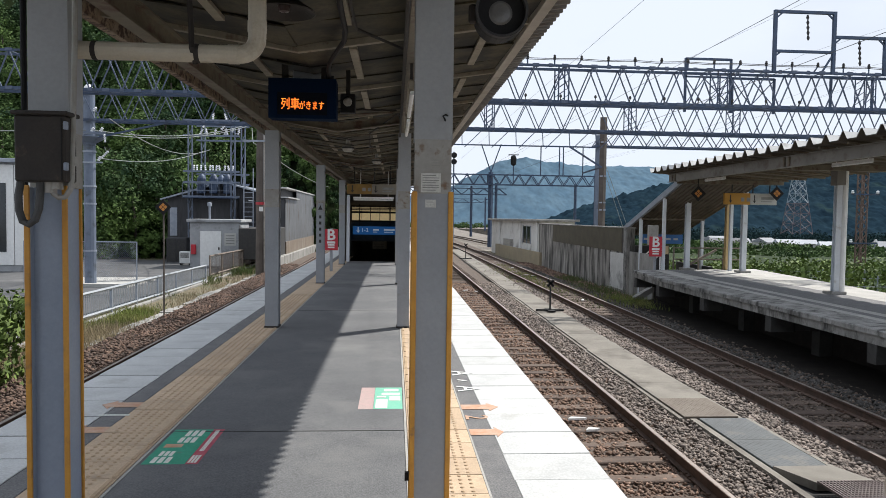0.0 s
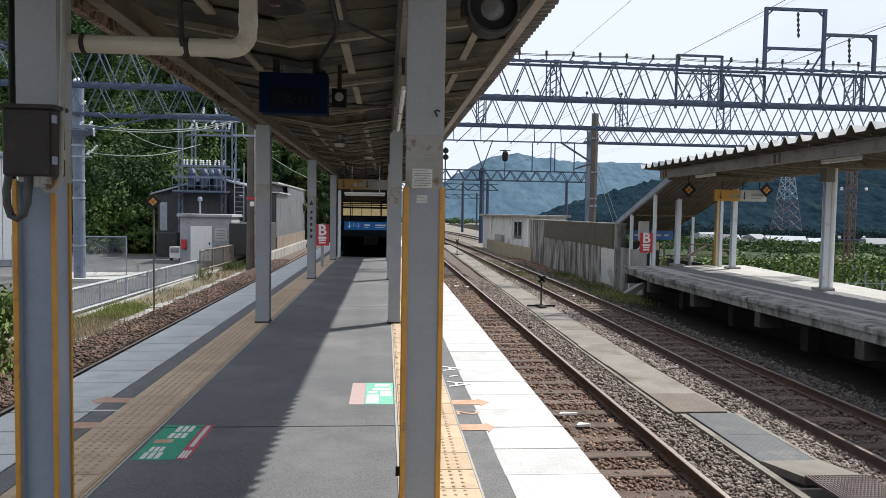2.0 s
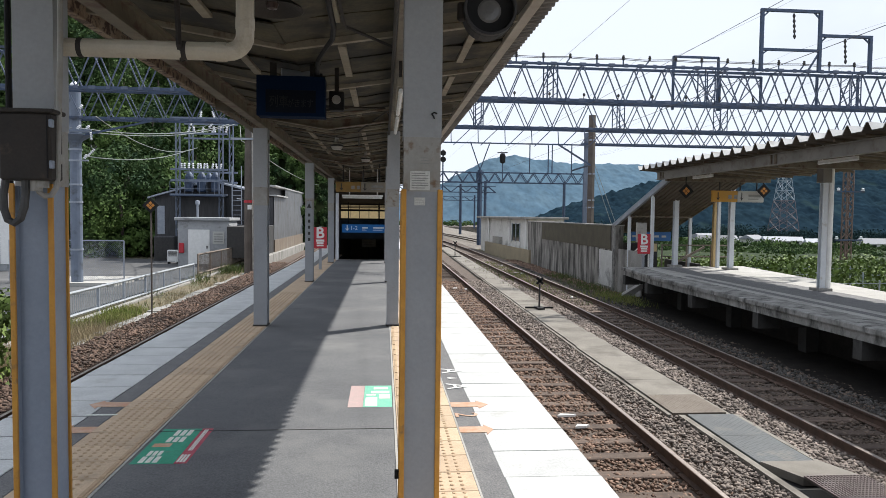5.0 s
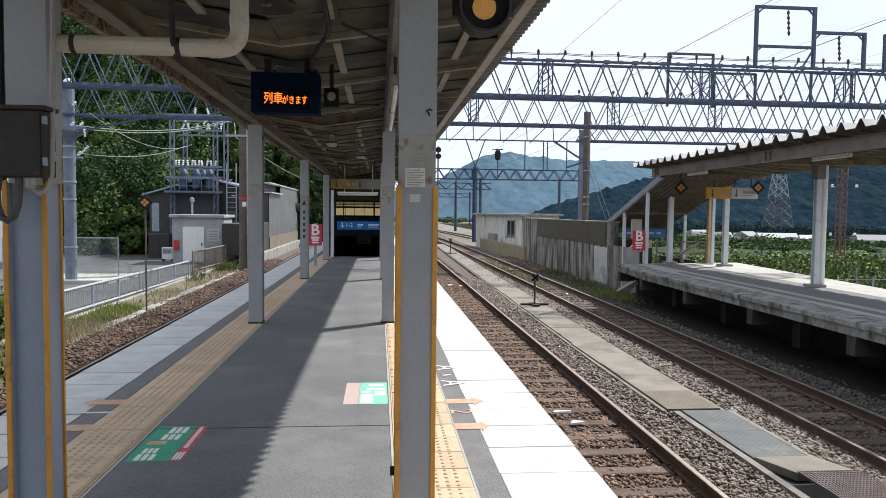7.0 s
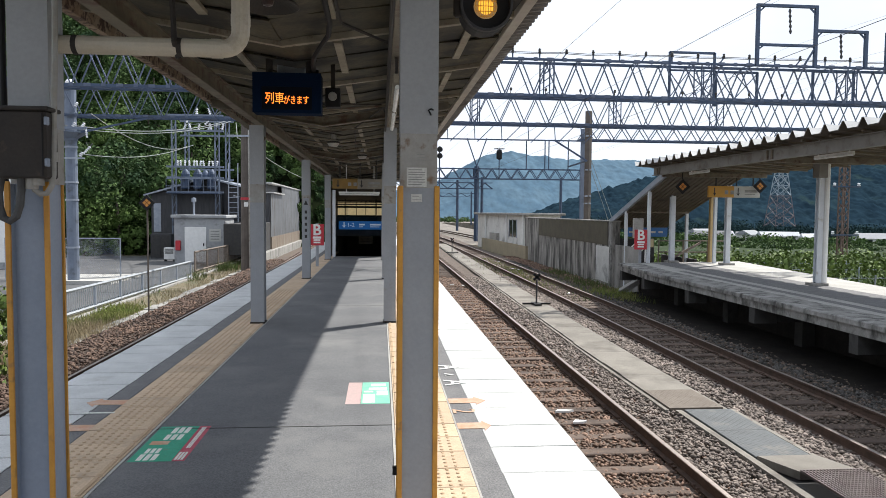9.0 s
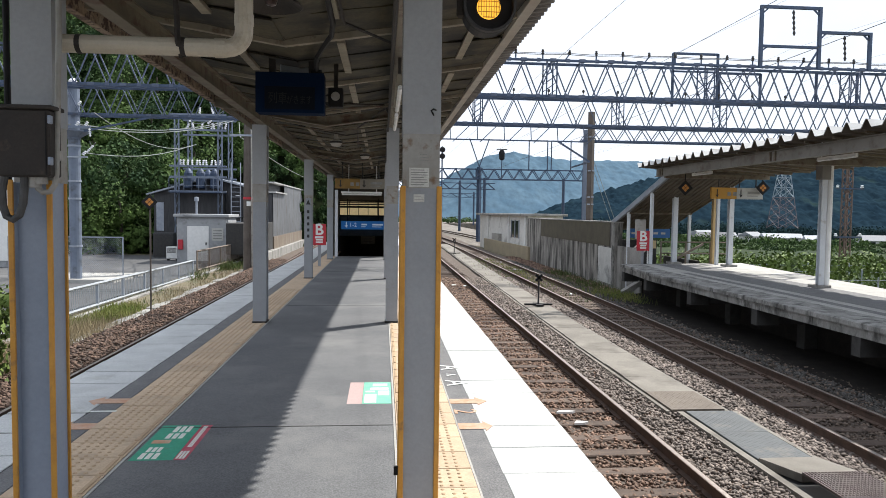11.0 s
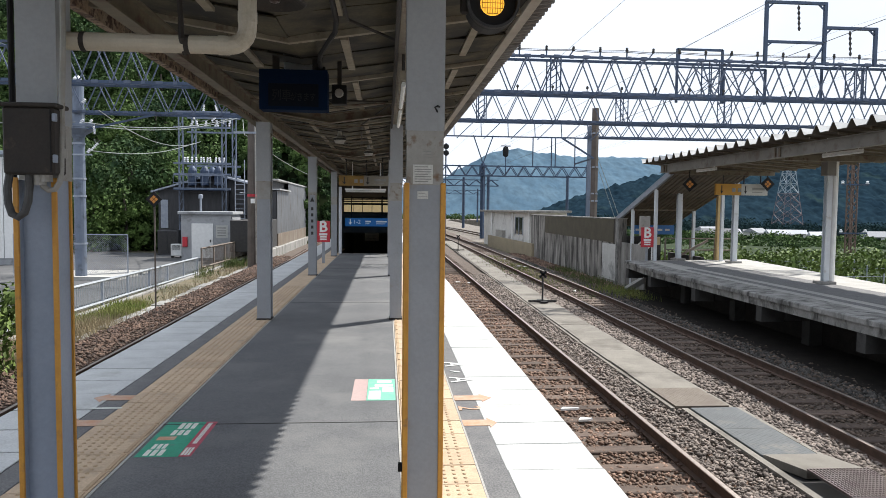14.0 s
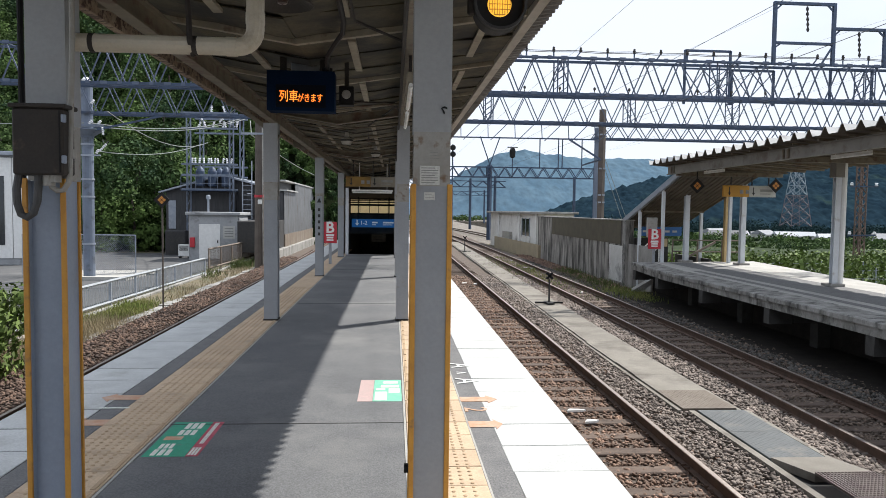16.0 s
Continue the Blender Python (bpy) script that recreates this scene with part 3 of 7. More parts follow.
def tread(x0, x1, y0, y1, z, material, label):
    """The raised slanting lozenges of a checker plate."""
    r_, vs_, fs_ = 0.02, [], []
    for i in range(int((x1 - x0) / 0.045)):
        for j in range(int((y1 - y0) / 0.045)):
            s_ = 1 if (i + j) % 2 else -1
            cx, cy, n_ = x0 + 0.03 + 0.045 * i, y0 + 0.03 + 0.045 * j, len(vs_)
            vs_ += [(cx - r_, cy - s_ * r_, z), (cx + 0.006, cy - s_ * 0.006, z), (cx + r_, cy + s_ * r_, z), (cx - 0.006, cy + s_ * 0.006, z), (cx, cy, z + 0.003)]
            fs_ += [(n_ + a, n_ + (a + 1) % 4, n_ + 4) if s_ > 0 else (n_ + (a + 1) % 4, n_ + a, n_ + 4) for a in range(4)]
    me = bpy.data.meshes.new("tread_pattern")
    me.from_pydata(vs_, [], fs_)
    me.materials.append(material)
    ob = tagged(new("tread_pattern", me), label, kind="stuff")
    ob.parent = walkway


tread(4.25, 4.89, 7.46, 8.39, -1.1645, CHECKER, "raised tread lozenges")
tread(4.26, 4.91, 8.42, 9.35, -1.1675, CHECKER, "raised tread lozenges")
tread(4.09, 4.85, 9.46, 10.44, -1.1695, CHECKER_RUST, "raised tread lozenges")
bm = bmesh.new()
vs = [bm.verts.new((x, y, z)) for z in (-1.24, -1.15) for x, y in ((4.44, 6.93), (5.12, 6.93), (4.93, 7.43), (4.24, 7.43))]
for q in ((3, 2, 1, 0), (4, 5, 6, 7), (0, 1, 5, 4), (1, 2, 6, 5), (2, 3, 7, 6), (3, 0, 4, 7)):
    bm.faces.new([vs[i] for i in q])
part("ramp_lid", bm, TROUGH, walkway, "bare concrete lid")
bm = bmesh.new()
for i in range(19):
    box(bm, 4.42 + i * 0.037, 4.43 + i * 0.037, 4.0, 6.9, -1.14, -1.115)
for i in range(60):
    box(bm, 4.42, 5.1, 4.0 + i * 0.049, 4.01 + i * 0.049, -1.142, -1.117)
part("grating", bm, GRATE, walkway, "rusting steel grating over a pit", "stuff")
# a solid black block stands for the darkness inside the pit
bm = bmesh.new()
box(bm, 4.24, 5.12, 3.95, 7.42, -1.42, -1.25)
part("pit", bm, BLACK, walkway)
bm = bmesh.new()
box(bm, 4.14, 4.23, 3.95, 9.4, -1.3, -1.185)
box(bm, 4.94, 5.0, 7.45, 9.4, -1.3, -1.185)
for s_ in (-1, 1):
    sweep(bm, [(s_ * 0.4, -1.3), (s_ * 0.46, -1.3), (s_ * 0.46, -1.195), (s_ * 0.4, -1.195)], [(9.45, 4.47, 0), (13, 4.47, 0), (60, 4.47 + 47 * 0.016, 0)])
part("kerb", bm, TROUGH, walkway)

# ---- canopy over the platform ----
def h_post(name, x, y, w, top, guards, label, open_front=False, depth=None):
    """A wide-flange column with worn band, lighter head and orange corner guards. w: flange width."""
    p = thing(name, label, "column", (x, y, 0), group="canopy columns")
    h, k = w / 2, (depth or w) / 2

    def section(bm, z0, z1, e=0.0):
        if open_front and z0 < 1.0:
            box(bm, -h, -h + 0.014, -k, k, z0, z1)
            box(bm, h - 0.014, h, -k, k, z0, z1)
            box(bm, -h + 0.014, h - 0.014, -k + 0.028, -k + 0.04, z0, z1)
            return bm
        o = 0.016 if open_front else 0.0
        box(bm, o - h - e, o + h + e, -k - e, -k + 0.014, z0, z1)
        box(bm, o - h - e, o + h + e, k - 0.014, k + e, z0, z1)
        if open_front:
            box(bm, o + h - 0.014, o + h + e, -k + 0.0142, k - 0.0142, z0, z1)
        else:
            box(bm, -0.006, 0.006, -k + 0.014, k - 0.014, z0, z1)
        return bm
    part("shaft", section(bmesh.new(), 0.0, 1.68), POST_SKY_TINT if open_front else POST_GREY, p)
    part("worn_band", section(bmesh.new(), 1.68, 1.93, 0.001), POST_WORN, p, "flaking weathered paint band")
    part("head", section(bmesh.new(), 1.93, top, 0.004), POST_LIGHT, p, "lighter repainted upper shaft")
    bm = bmesh.new()
    for s in (-1, 1):
        for t in (-1, 1):
            box(bm, s * h - 0.012, s * h + 0.012, t * (k + 0.003) - 0.006, t * (k + 0.003) + 0.006, 0.02, 1.69, 0.003)
    if guards:
        parts("corner_guard", bm, ORANGE_GUARD, p, "scuffed orange edge guards")
    else:
        bm.free()
    bm = bmesh.new()
    box(bm, -h - 0.01, h + 0.01, -k - 0.01, k + 0.01, 0.0, 0.025, 0.004)
    part("base_plate", bm, BOX_BROWN, p)
    return p


ROWS_Y = (3.34, 9.95, 16.45, 23.0)
SHIFT_R, SHIFT_L = (0.175, 0.13, 0.12, 0.11), (-1.559, -1.70, -1.715, -1.71)
for n, (y, xr, xl) in enumerate(zip(ROWS_Y, SHIFT_R, SHIFT_L)):
    h_post("canopy_column", xr, y, 0.168, 2.74, n == 0, "grey steel canopy column with orange edge guards and pasted notices" if n == 0 else "weathered grey steel canopy column on the platform")
    h_post("canopy_column", xl, y - 0.01 * (n == 0), 0.165 if n == 0 else 0.185, 2.74, n == 0, "grey steel canopy column carrying a dark switch box" if n == 0 else "weathered grey steel canopy column beside tactile paving", n == 0, 0.14 if n == 0 else None)
# unseen columns behind the viewpoint, added for their shade
for x, y in ((0.175, -3.3), (-1.575, -3.3), (0.175, -9.9), (-1.575, -9.9), (0.175, -16.5), (-1.575, -16.5)):
    h_post("canopy_column", x, y, 0.175, 2.74, False, "weathered grey steel canopy column on the platform")

VX, VZ, SL = -0.79, 2.86, 0.155     # valley line and slope of the roof
EXR, EXL = 1.4, -2.42              # eaves


def roof_z(x):
    return VZ + abs(x - VX) * SL


canopy = thing("platform_canopy", "old butterfly platform canopy with rusting cream steel and grey sheet roof", "canopy", kind="structure")
bm = bmesh.new()
per, amp = 0.126, 0.06
shape = ((0.0, 0), (0.3, 0), (0.45, 1), (0.85, 1), (1.0, 0))
ws = []
# the roof runs on unseen behind the viewpoint to hold back sky light
for k in range(int(-25 / per), int(38 / per)):
    for f, h in shape[:-1]:
        ws.append(((k + f) * per, h * amp))
for side in (EXR, EXL):
    grid = []
    for y, h in ws:
        grid.append([bm.verts.new((x, y, roof_z(x) + 0.12 + h)) for x in (VX, (VX + side) / 2, side)])
    for a, b in zip(grid, grid[1:]):
        for i in (0, 1):
            bm.faces.new((a[i], a[i + 1], b[i + 1], b[i]))
part("roof_sheet", bm, mat("dull_roof_sheet", (0.2, 0.19, 0.175), (0.14, 0.13, 0.118), 0.7, scale=2, stain=(0.08, 0.06, 0.05), stain_scale=2.0), canopy, "corrugated grey roof sheet with a toothed edge")
# soffit boards in bays between the rafters
bm = bmesh.new()
y = -25.0
k = 0
while y < 37.5:
    for x0, x1 in ((VX, 1.09), (VX, EXL + 0.05)):
        # lapped boards: the front edge of each hangs below the next one's back edge
        n = 10
        edge = [[bm.verts.new((x0 + (x1 - x0) * j / n, yy_, roof_z(x0 + (x1 - x0) * j / n) + dz + 0.02 * noise.noise(Vector((j * 0.55, k * 3.7, x1))))) for j in range(n + 1)] for yy_, dz in ((y, 0.062), (y, 0.05), (y + 0.35, 0.054), (y + 0.715, 0.067))]
        for a, b in zip(edge, edge[1:]):
            for j in range(n):
                bm.faces.new((a[j], a[j + 1], b[j + 1], b[j]))
    y += 0.7
    k += 1
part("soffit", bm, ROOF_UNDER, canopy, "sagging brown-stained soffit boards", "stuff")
# rafters with pale lower edges, and short battens
me_r = bmesh.new()
for i in range(31):
    y = 5.78 + 1.97 * (i - 15)
    for side in (EXR - 0.32, EXL + 0.1):
        for t0, t1, dz, th, m_ in ((0, 1, 0.0, 0.012, 0),):
            p, q = Vector((VX, y, roof_z(VX) + 0.02)), Vector((side, y, roof_z(side) + 0.02))
            vs = [me_r.verts.new(c + Vector((0, dy, dz_))) for c in (p, q) for dy, dz_ in ((-0.03, 0), (0.03, 0), (0.03, 0.014), (-0.016, 0.014), (-0.016, 0.07), (-0.03, 0.07))]
            for a in range(6):
                b = (a + 1) % 6
                me_r.faces.new((vs[a], vs[b], vs[6 + b], vs[6 + a]))
part("rafter", me_r, BATTEN, canopy, "pale angle-steel rafters")
bm = bmesh.new()
for i in range(14):
    y = 5.78 + 1.97 * (i - 5)
    for x in (-0.355, 0.745, -1.25, -1.95):
        z = roof_z(x)
        box(bm, x - 0.033, x + 0.033, y + 0.08, y + 1.33, z + 0.012, z + 0.04)
part("batten", bm, BATTEN, canopy)
# beams on the columns, cross beams, valley gutter, eave channels
bm = bmesh.new()
for x in (0.13, -1.66):
    box(bm, x - 0.05, x + 0.05, -25, 38, 2.74, 2.755)
    box(bm, x - 0.006, x + 0.006, -25, 38, 2.755, 2.89)
    box(bm, x - 0.05, x + 0.05, -25, 38, 2.89, 2.905)
part("longitudinal_beam", bm, CREAM, canopy, "rust-spotted cream steel beams")
bm = bmesh.new()
for y in (*ROWS_Y, -3.3, -9.9, -16.5, -23.0):
    for x0, x1 in ((VX, 0.95), (EXL + 0.1, VX)):
        n = 6
        for zt in ((-0.115, -0.1), (0.0, 0.012)):
            for a in range(n):
                xa, xb = x0 + (x1 - x0) * a / n, x0 + (x1 - x0) * (a + 1) / n
                vs = [bm.verts.new((x, y + dy, roof_z(x) + z)) for x in (xa, xb) for dy, z in ((-0.05, zt[0]), (0.05, zt[0]), (0.05, zt[1]), (-0.05, zt[1]))]
                for c in range(4):
                    bm.faces.new((vs[c], vs[(c + 1) % 4], vs[4 + (c + 1) % 4], vs[4 + c]))
        vs = [bm.verts.new((x, y, roof_z(x) + z)) for x in (x0, x1) for z in (-0.1, 0.0)]
        bm.faces.new((vs[0], vs[1], vs[3], vs[2]))
part("cross_beam", bm, CREAM, canopy, "cream steel cross beams")
bm = bmesh.new()
sweep(bm, [(VX - 0.03, 2.955), (VX + 0.03, 2.955), (VX + 0.05, 2.975), (VX - 0.05, 2.975)], [(-25, 0, 0), (38, 0, 0)])
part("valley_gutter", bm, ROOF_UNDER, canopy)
EAVE = mat("eave_paint", (0.42, 0.39, 0.34), (0.34, 0.31, 0.265), 0.65, scale=3, stain=(0.18, 0.15, 0.12), stain_scale=7, stain_at=(0.58, 0.72))
bm = bmesh.new()
zr = roof_z(EXR)
box(bm, 1.08, 1.165, -25, 38, 3.155, 3.262, 0.004)
part("eave_channel", bm, EAVE, canopy, "grey-cream eave channel with bolts")
bm = bmesh.new()
for i in range(30):
    bar(bm, (1.07, -4.6 + i * 1.0, 3.21), (1.085, -4.6 + i * 1.0, 3.21), 0.012, 6)
part("bolt", bm, BOX_BROWN, canopy, kind="stuff")
bm = bmesh.new()
zl = roof_z(EXL)
box(bm, EXL + 0.02, EXL + 0.1, -25, 38, zl - 0.06, zl + 0.1, 0.004)
part("eave_gutter", bm, CREAM_RUST, canopy, "badly rusting cream eave gutter")
# knee braces under the left slope
bm = bmesh.new()
for y in (*ROWS_Y, -3.3):
    bar(bm, (-1.6, y, 2.55), (-2.2, y, 3.0), 0.04)
    bar(bm, (0.18, y, 2.58), (0.75, y, 3.0), 0.035)
parts("knee_brace", bm, CREAM, canopy)

# ---- catenary gantries, masts, wires ----
def truss(name, y, x0, x1, zb, zt, bay, depth, label, steel=None, r=0.024, posts=()):
    """A box truss across the tracks, made of four chords with zigzag webs."""
    steel = steel or STEEL_BLUE
    t = thing(name, label, "catenary gantry", group="catenary gantries")
    bm = bmesh.new()
    for yy_ in (y, y + depth):
        for z in (zb, zt):
            hc = 0.04 if z == zt else 0.05
            box(bm, x0, x1, yy_ - 0.008, yy_ + 0.008, z - hc, z + hc)
            box(bm, x0, x1, yy_ - 0.05 if yy_ == y else yy_ + 0.009, yy_ - 0.009 if yy_ == y else yy_ + 0.05, z - hc, z - hc + 0.016)
    parts("chord", bm, steel, t)
    bm = bmesh.new()
    n = max(1, round((x1 - x0) / bay))
    for i in range(n):
        a, b = x0 + (x1 - x0) * i / n, x0 + (x1 - x0) * (i + 1) / n
        m_ = (a + b) / 2
        for yy_ in (y, y + depth):
            bar(bm, (a, yy_, zb), (m_, yy_, zt), r)
            bar(bm, (m_, yy_, zt), (b, yy_, zb), r)
        bar(bm, (a, y, zb), (b, y + depth, zb), r * 0.7)
        bar(bm, (m_, y, zt), (m_, y + depth, zt), r * 0.7)
        for z in (zb, zt):
            box(bm, a - 0.06, a + 0.06, y - 0.03, y - 0.024, z - 0.06, z + 0.06)
            box(bm, m_ - 0.1, m_ + 0.1, y - 0.03, y - 0.024, z - 0.06, z + 0.06)
    part("web", bm, GANTRY_WEB if y < 40 else steel, t, kind="stuff")
    bm = bmesh.new()
    for x in posts:
        for yy_ in (y, y + depth):
            for s in (-0.16, 0.16):
                bar(bm, (x + s, yy_, zb), (x + s, yy_, zt), r)
            for k in range(5):
                bar(bm, (x - 0.16, yy_, zb + (zt - zb) * k / 5), (x + 0.16, yy_, zb + (zt - zb) * (k + 1) / 5), r * 0.6)
    if posts:
        part("lattice_stiffener", bm, steel, t, kind="stuff")
    else:
        bm.free()
    return t


def post_insulators(parent, y, z, xs_, steel):
    bm, bs = bmesh.new(), bmesh.new()
    for i, x in enumerate(xs_):
        bar(bs, (x - 0.12 if i % 3 == 0 else x, y, z), (x, y, z + 0.16), 0.025)
        lathe(bm, (x, y, z + 0.14), (0, 0, 1), ((0, 0.03), (0.02, 0.055), (0.05, 0.03), (0.07, 0.055), (0.1, 0.03), (0.12, 0.045), (0.15, 0.02)), 8)
    parts("insulator", bm, DARK_IN, parent, "dark ribbed insulators on the chord")
    parts("insulator_bracket", bs, steel, parent)


A_Y, B_Y = 21.7, 29.0
ga = truss("gantry", A_Y, -22, 26, 5.22, 6.33, 0.92, 0.55, "blue-grey steel lattice gantry spanning the tracks", posts=(5.2, 10.3, 15.2))
bm = bmesh.new()
for x0, x1, z0, z1 in ((11.95, 13.9, 6.3, 8.27), (13.9, 15.62, 6.3, 7.52), (16.35, 18.0, 6.3, 7.5)):
    for x in (x0, x1):
        if (x, z1) != (13.9, 7.52):
            box(bm, x - 0.05, x + 0.05, A_Y - 0.05, A_Y + 0.05, z0, z1)
    box(bm, x0 + 0.05, x1 - 0.05, A_Y - 0.045, A_Y + 0.045, z1 - 0.09, z1)
    for x, s in ((x0, 1), (x1, -1)):
        bar(bm, (x, A_Y, z1 - 0.28), (x + s * 0.25, A_Y, z1 - 0.05), 0.03)
box(bm, 12.0, 13.85, A_Y - 0.04, A_Y + 0.04, 7.0 - 0.05, 7.0 + 0.03)
bar(bm, (13.9, A_Y, 6.95), (13.5, A_Y, 6.3), 0.035)
bar(bm, (12.0, A_Y, 6.85), (12.2, A_Y, 7.0), 0.03)
part("feeder_frame", bm, STEEL_BLUE, ga, "tall steel frame standing on the gantry")
bm = bmesh.new()
for x0, x1, z0, z1 in ((9.47, 11.0, 5.35, 6.9), (11.06, 12.49, 5.35, 6.3), (14.45, 15.9, 5.45, 6.4)):
    for x in (x0, x1):
        box(bm, x - 0.035, x + 0.035, A_Y + 0.9, A_Y + 0.97, z0 - 0.2, z1)
    box(bm, x0, x1, A_Y + 0.9, A_Y + 0.97, z1 - 0.05, z1 + 0.02)
box(bm, 9.47, 11.0, A_Y + 0.9, A_Y + 0.97, 6.28, 6.33)
for a, b in ((9.47, 10.1), (10.1, 11.0), (11.06, 11.7), (11.7, 12.49)):
    bar(bm, (a, A_Y + 0.93, 5.4), (b, A_Y + 0.93, 6.25), 0.018)
    bar(bm, (b, A_Y + 0.93, 5.4), (a, A_Y + 0.93, 6.25), 0.018)
parts("hanger_frame", bm, STEEL_BLUE, ga)
post_insulators(ga, A_Y, 6.375, [-7 + 0.85 * i for i in range(27)], STEEL_BLUE)
bm = bmesh.new()
for i in range(9):
    x = 4.0 + 1.1 * i
    bar(bm, (x, A_Y, 5.26), (x, A_Y - 0.05, 5.36), 0.015)
    lathe(bm, (x, A_Y - 0.05, 5.34), (0, 0, 1), ((0, 0.02), (0.03, 0.04), (0.07, 0.04), (0.1, 0.02)), 6)
for x in (13.0, 14.75):
    lathe(bm, (x, A_Y, 8.15 if x < 14 else 7.4), (0.06, 0, -1), [(0.08 * k, 0.02 + 0.03 * (k % 2)) for k in range(11)], 6)
parts("hanging_insulator", bm, DARK_IN, ga)
gb = truss("gantry", B_Y, -13, 26, 5.27, 6.42, 1.05, 0.6, "blue-grey steel lattice gantry on heavy masts", posts=(3.9, 9.9, 14.4))
bm = bmesh.new()
box(bm, 1.0, 8.3, B_Y - 0.29, B_Y - 0.24, 4.54, 4.59)
for i in range(7):
    x = 1.6 + i * 1.12
    bar(bm, (x, B_Y - 0.26, 4.56), (x, B_Y - 0.05, 5.3), 0.022)
    bar(bm, (x + 0.1, B_Y - 0.26, 4.47), (x + 0.9, B_Y - 0.1, 5.25), 0.02)
bar(bm, (7.2, B_Y - 0.26, 4.56), (8.55, B_Y - 0.26, 3.75), 0.045)
bar(bm, (8.55, B_Y - 0.26, 3.75), (8.8, B_Y + 3.6, 3.75), 0.04)
part("hanging_arm", bm, STEEL_BLUE, gb, "thin hanging support frame")
bm = bmesh.new()
bar(bm, (-7.0, B_Y, 5.25), (-9.2, B_Y, 5.25), 0.04)
bar(bm, (-9.0, B_Y, 5.25), (-12.2, B_Y, 4.5), 0.05)
part("haunch", bm, STEEL_BLUE, gb)
gb2 = truss("gantry", 37, 10.6, 30, 5.49, 6.21, 0.95, 0.5, "slim lattice gantry on a mast beside the wall", r=0.028)
gc = truss("gantry", 70, -25, 21, 4.95, 5.95, 1.3, 0.7, "distant lattice gantry over the station throat", r=0.05, posts=(9.5,))
gd = truss("gantry", 100, -25, 16, 4.95, 5.8, 2.2, 0.7, "distant lattice gantry over the station throat", r=0.06)
ge = truss("gantry", 170, -30, 24, 5.3, 6.2, 3.0, 0.7, "distant lattice gantry over the station throat", r=0.07)
bm = bmesh.new()
for x0, x1 in ((14.6, 16.5), (16.9, 18.9)):
    for x in (x0, x1):
        bar(bm, (x, 70, 5.9), (x, 70, 8.9), 0.06)
    bar(bm, (x0, 70, 8.9), (x1, 70, 8.9), 0.06)
part("feeder_frame", bm, STEEL_BLUE, gc)


def mast(name, x, y, r, z0, z1, material, label, rings=(), sides=14, taper=0.85):
    m_ = thing(name, label, "catenary mast", (x, y, 0), group="catenary masts")
    part("shaft", bar(bmesh.new(), (0, 0, z0), (0, 0, z1), r, sides, r * taper), material, m_)
    bm = bmesh.new()
    for z in rings:
        lathe(bm, (0, 0, z), (0, 0, 1), ((0, r * 0.9), (0, r + 0.03), (0.07, r + 0.03), (0.07, r * 0.9)), sides)
    if rings:
        parts("band", bm, STEEL_PALE, m_, "bolted steel collar")
    else:
        bm.free()
    return m_


ml = mast("catenary_mast", -12.3, B_Y + 0.3, 0.22, -1.5, 6.3, STEEL_MAST, "thick blue-grey steel tube mast beside the yard", (0.0, 1.9, 2.6, 4.0), taper=1.0)
bm = bmesh.new()
for z in (3.55, 4.7):
    box(bm, -0.2, 0.62, -0.34, -0.28, z, z + 0.06)
parts("cross_arm", bm, STEEL_PALE, ml)
bm = bmesh.new()
for x, z in ((0.45, 3.65), (0.55, 4.8), (0.2, 4.8), (0.3, 5.6)):
    lathe(bm, (x, -0.31, z), (0.5, 0, 0.8), ((0, 0.03), (0.03, 0.07), (0.07, 0.03), (0.1, 0.07), (0.14, 0.03), (0.17, 0.06), (0.2, 0.02)), 8)
parts("insulator", bm, GLAZED, ml, "white glazed insulators")
bm = bmesh.new()
lathe(bm, (0, 0, 4.25), (0, 0, 1), ((0, 0.22), (0.12, 0.26), (0.34, 0.62), (0.38, 0.62), (0.38, 0.22)), 14)
box(bm, -0.5, 0.75, -0.36, -0.3, 4.72, 4.8)
box(bm, -0.5, 0.75, 0.3, 0.36, 4.72, 4.8)
parts("bracket_plate", bm, STEEL_MAST, ml, "flared steel bracket plate")
bm = bmesh.new()
lathe(bm, (0.1, -0.3, 6.35), (0, 0, 1), ((0, 0.08), (0.05, 0.14), (0.2, 0.16), (0.24, 0.12), (0.3, 0.08)), 12)
lathe(bm, (0.72, -0.34, 4.7), (0.1, 0, -1), [(0.04 * k, 0.025 + 0.025 * (k % 2)) for k in range(9)], 8)
lathe(bm, (0.6, -0.34, 3.75), (0.75, 0, 0.8), [(0.04 * k, 0.025 + 0.03 * (k % 2)) for k in range(11)], 8)
parts("string_insulator", bm, GLAZED, ml, "white insulator string")
bm = bmesh.new()
tube(bm, [(0.72, -0.34, 4.2), (0.8, -0.34, 4.0), (0.95, -0.34, 4.15)], 0.02, 6)
tube(bm, [(0.95, -0.34, 4.15), (0.6, -0.34, 3.75)], 0.02, 6)
part("jumper", bm, WIRE, ml)
mast("catenary_mast", 9.85, B_Y + 3.9, 0.17, -1.5, 6.42, CONC_POLE, "brown-grey steel mast behind the concrete wall", (2.0, 2.35, 3.6, 5.2), 4, 1.0)
mast("catenary_mast", 29.8, 37.3, 0.22, -2.8, 6.1, STEEL_MAST, "blue-grey steel mast beyond the platforms", (), 10, 1.0)
mast("catenary_mast", 10.9, 37.3, 0.16, -1.5, 6.1, STEEL_MAST, "slim mast behind the concrete wall", (), 8, 1.0)
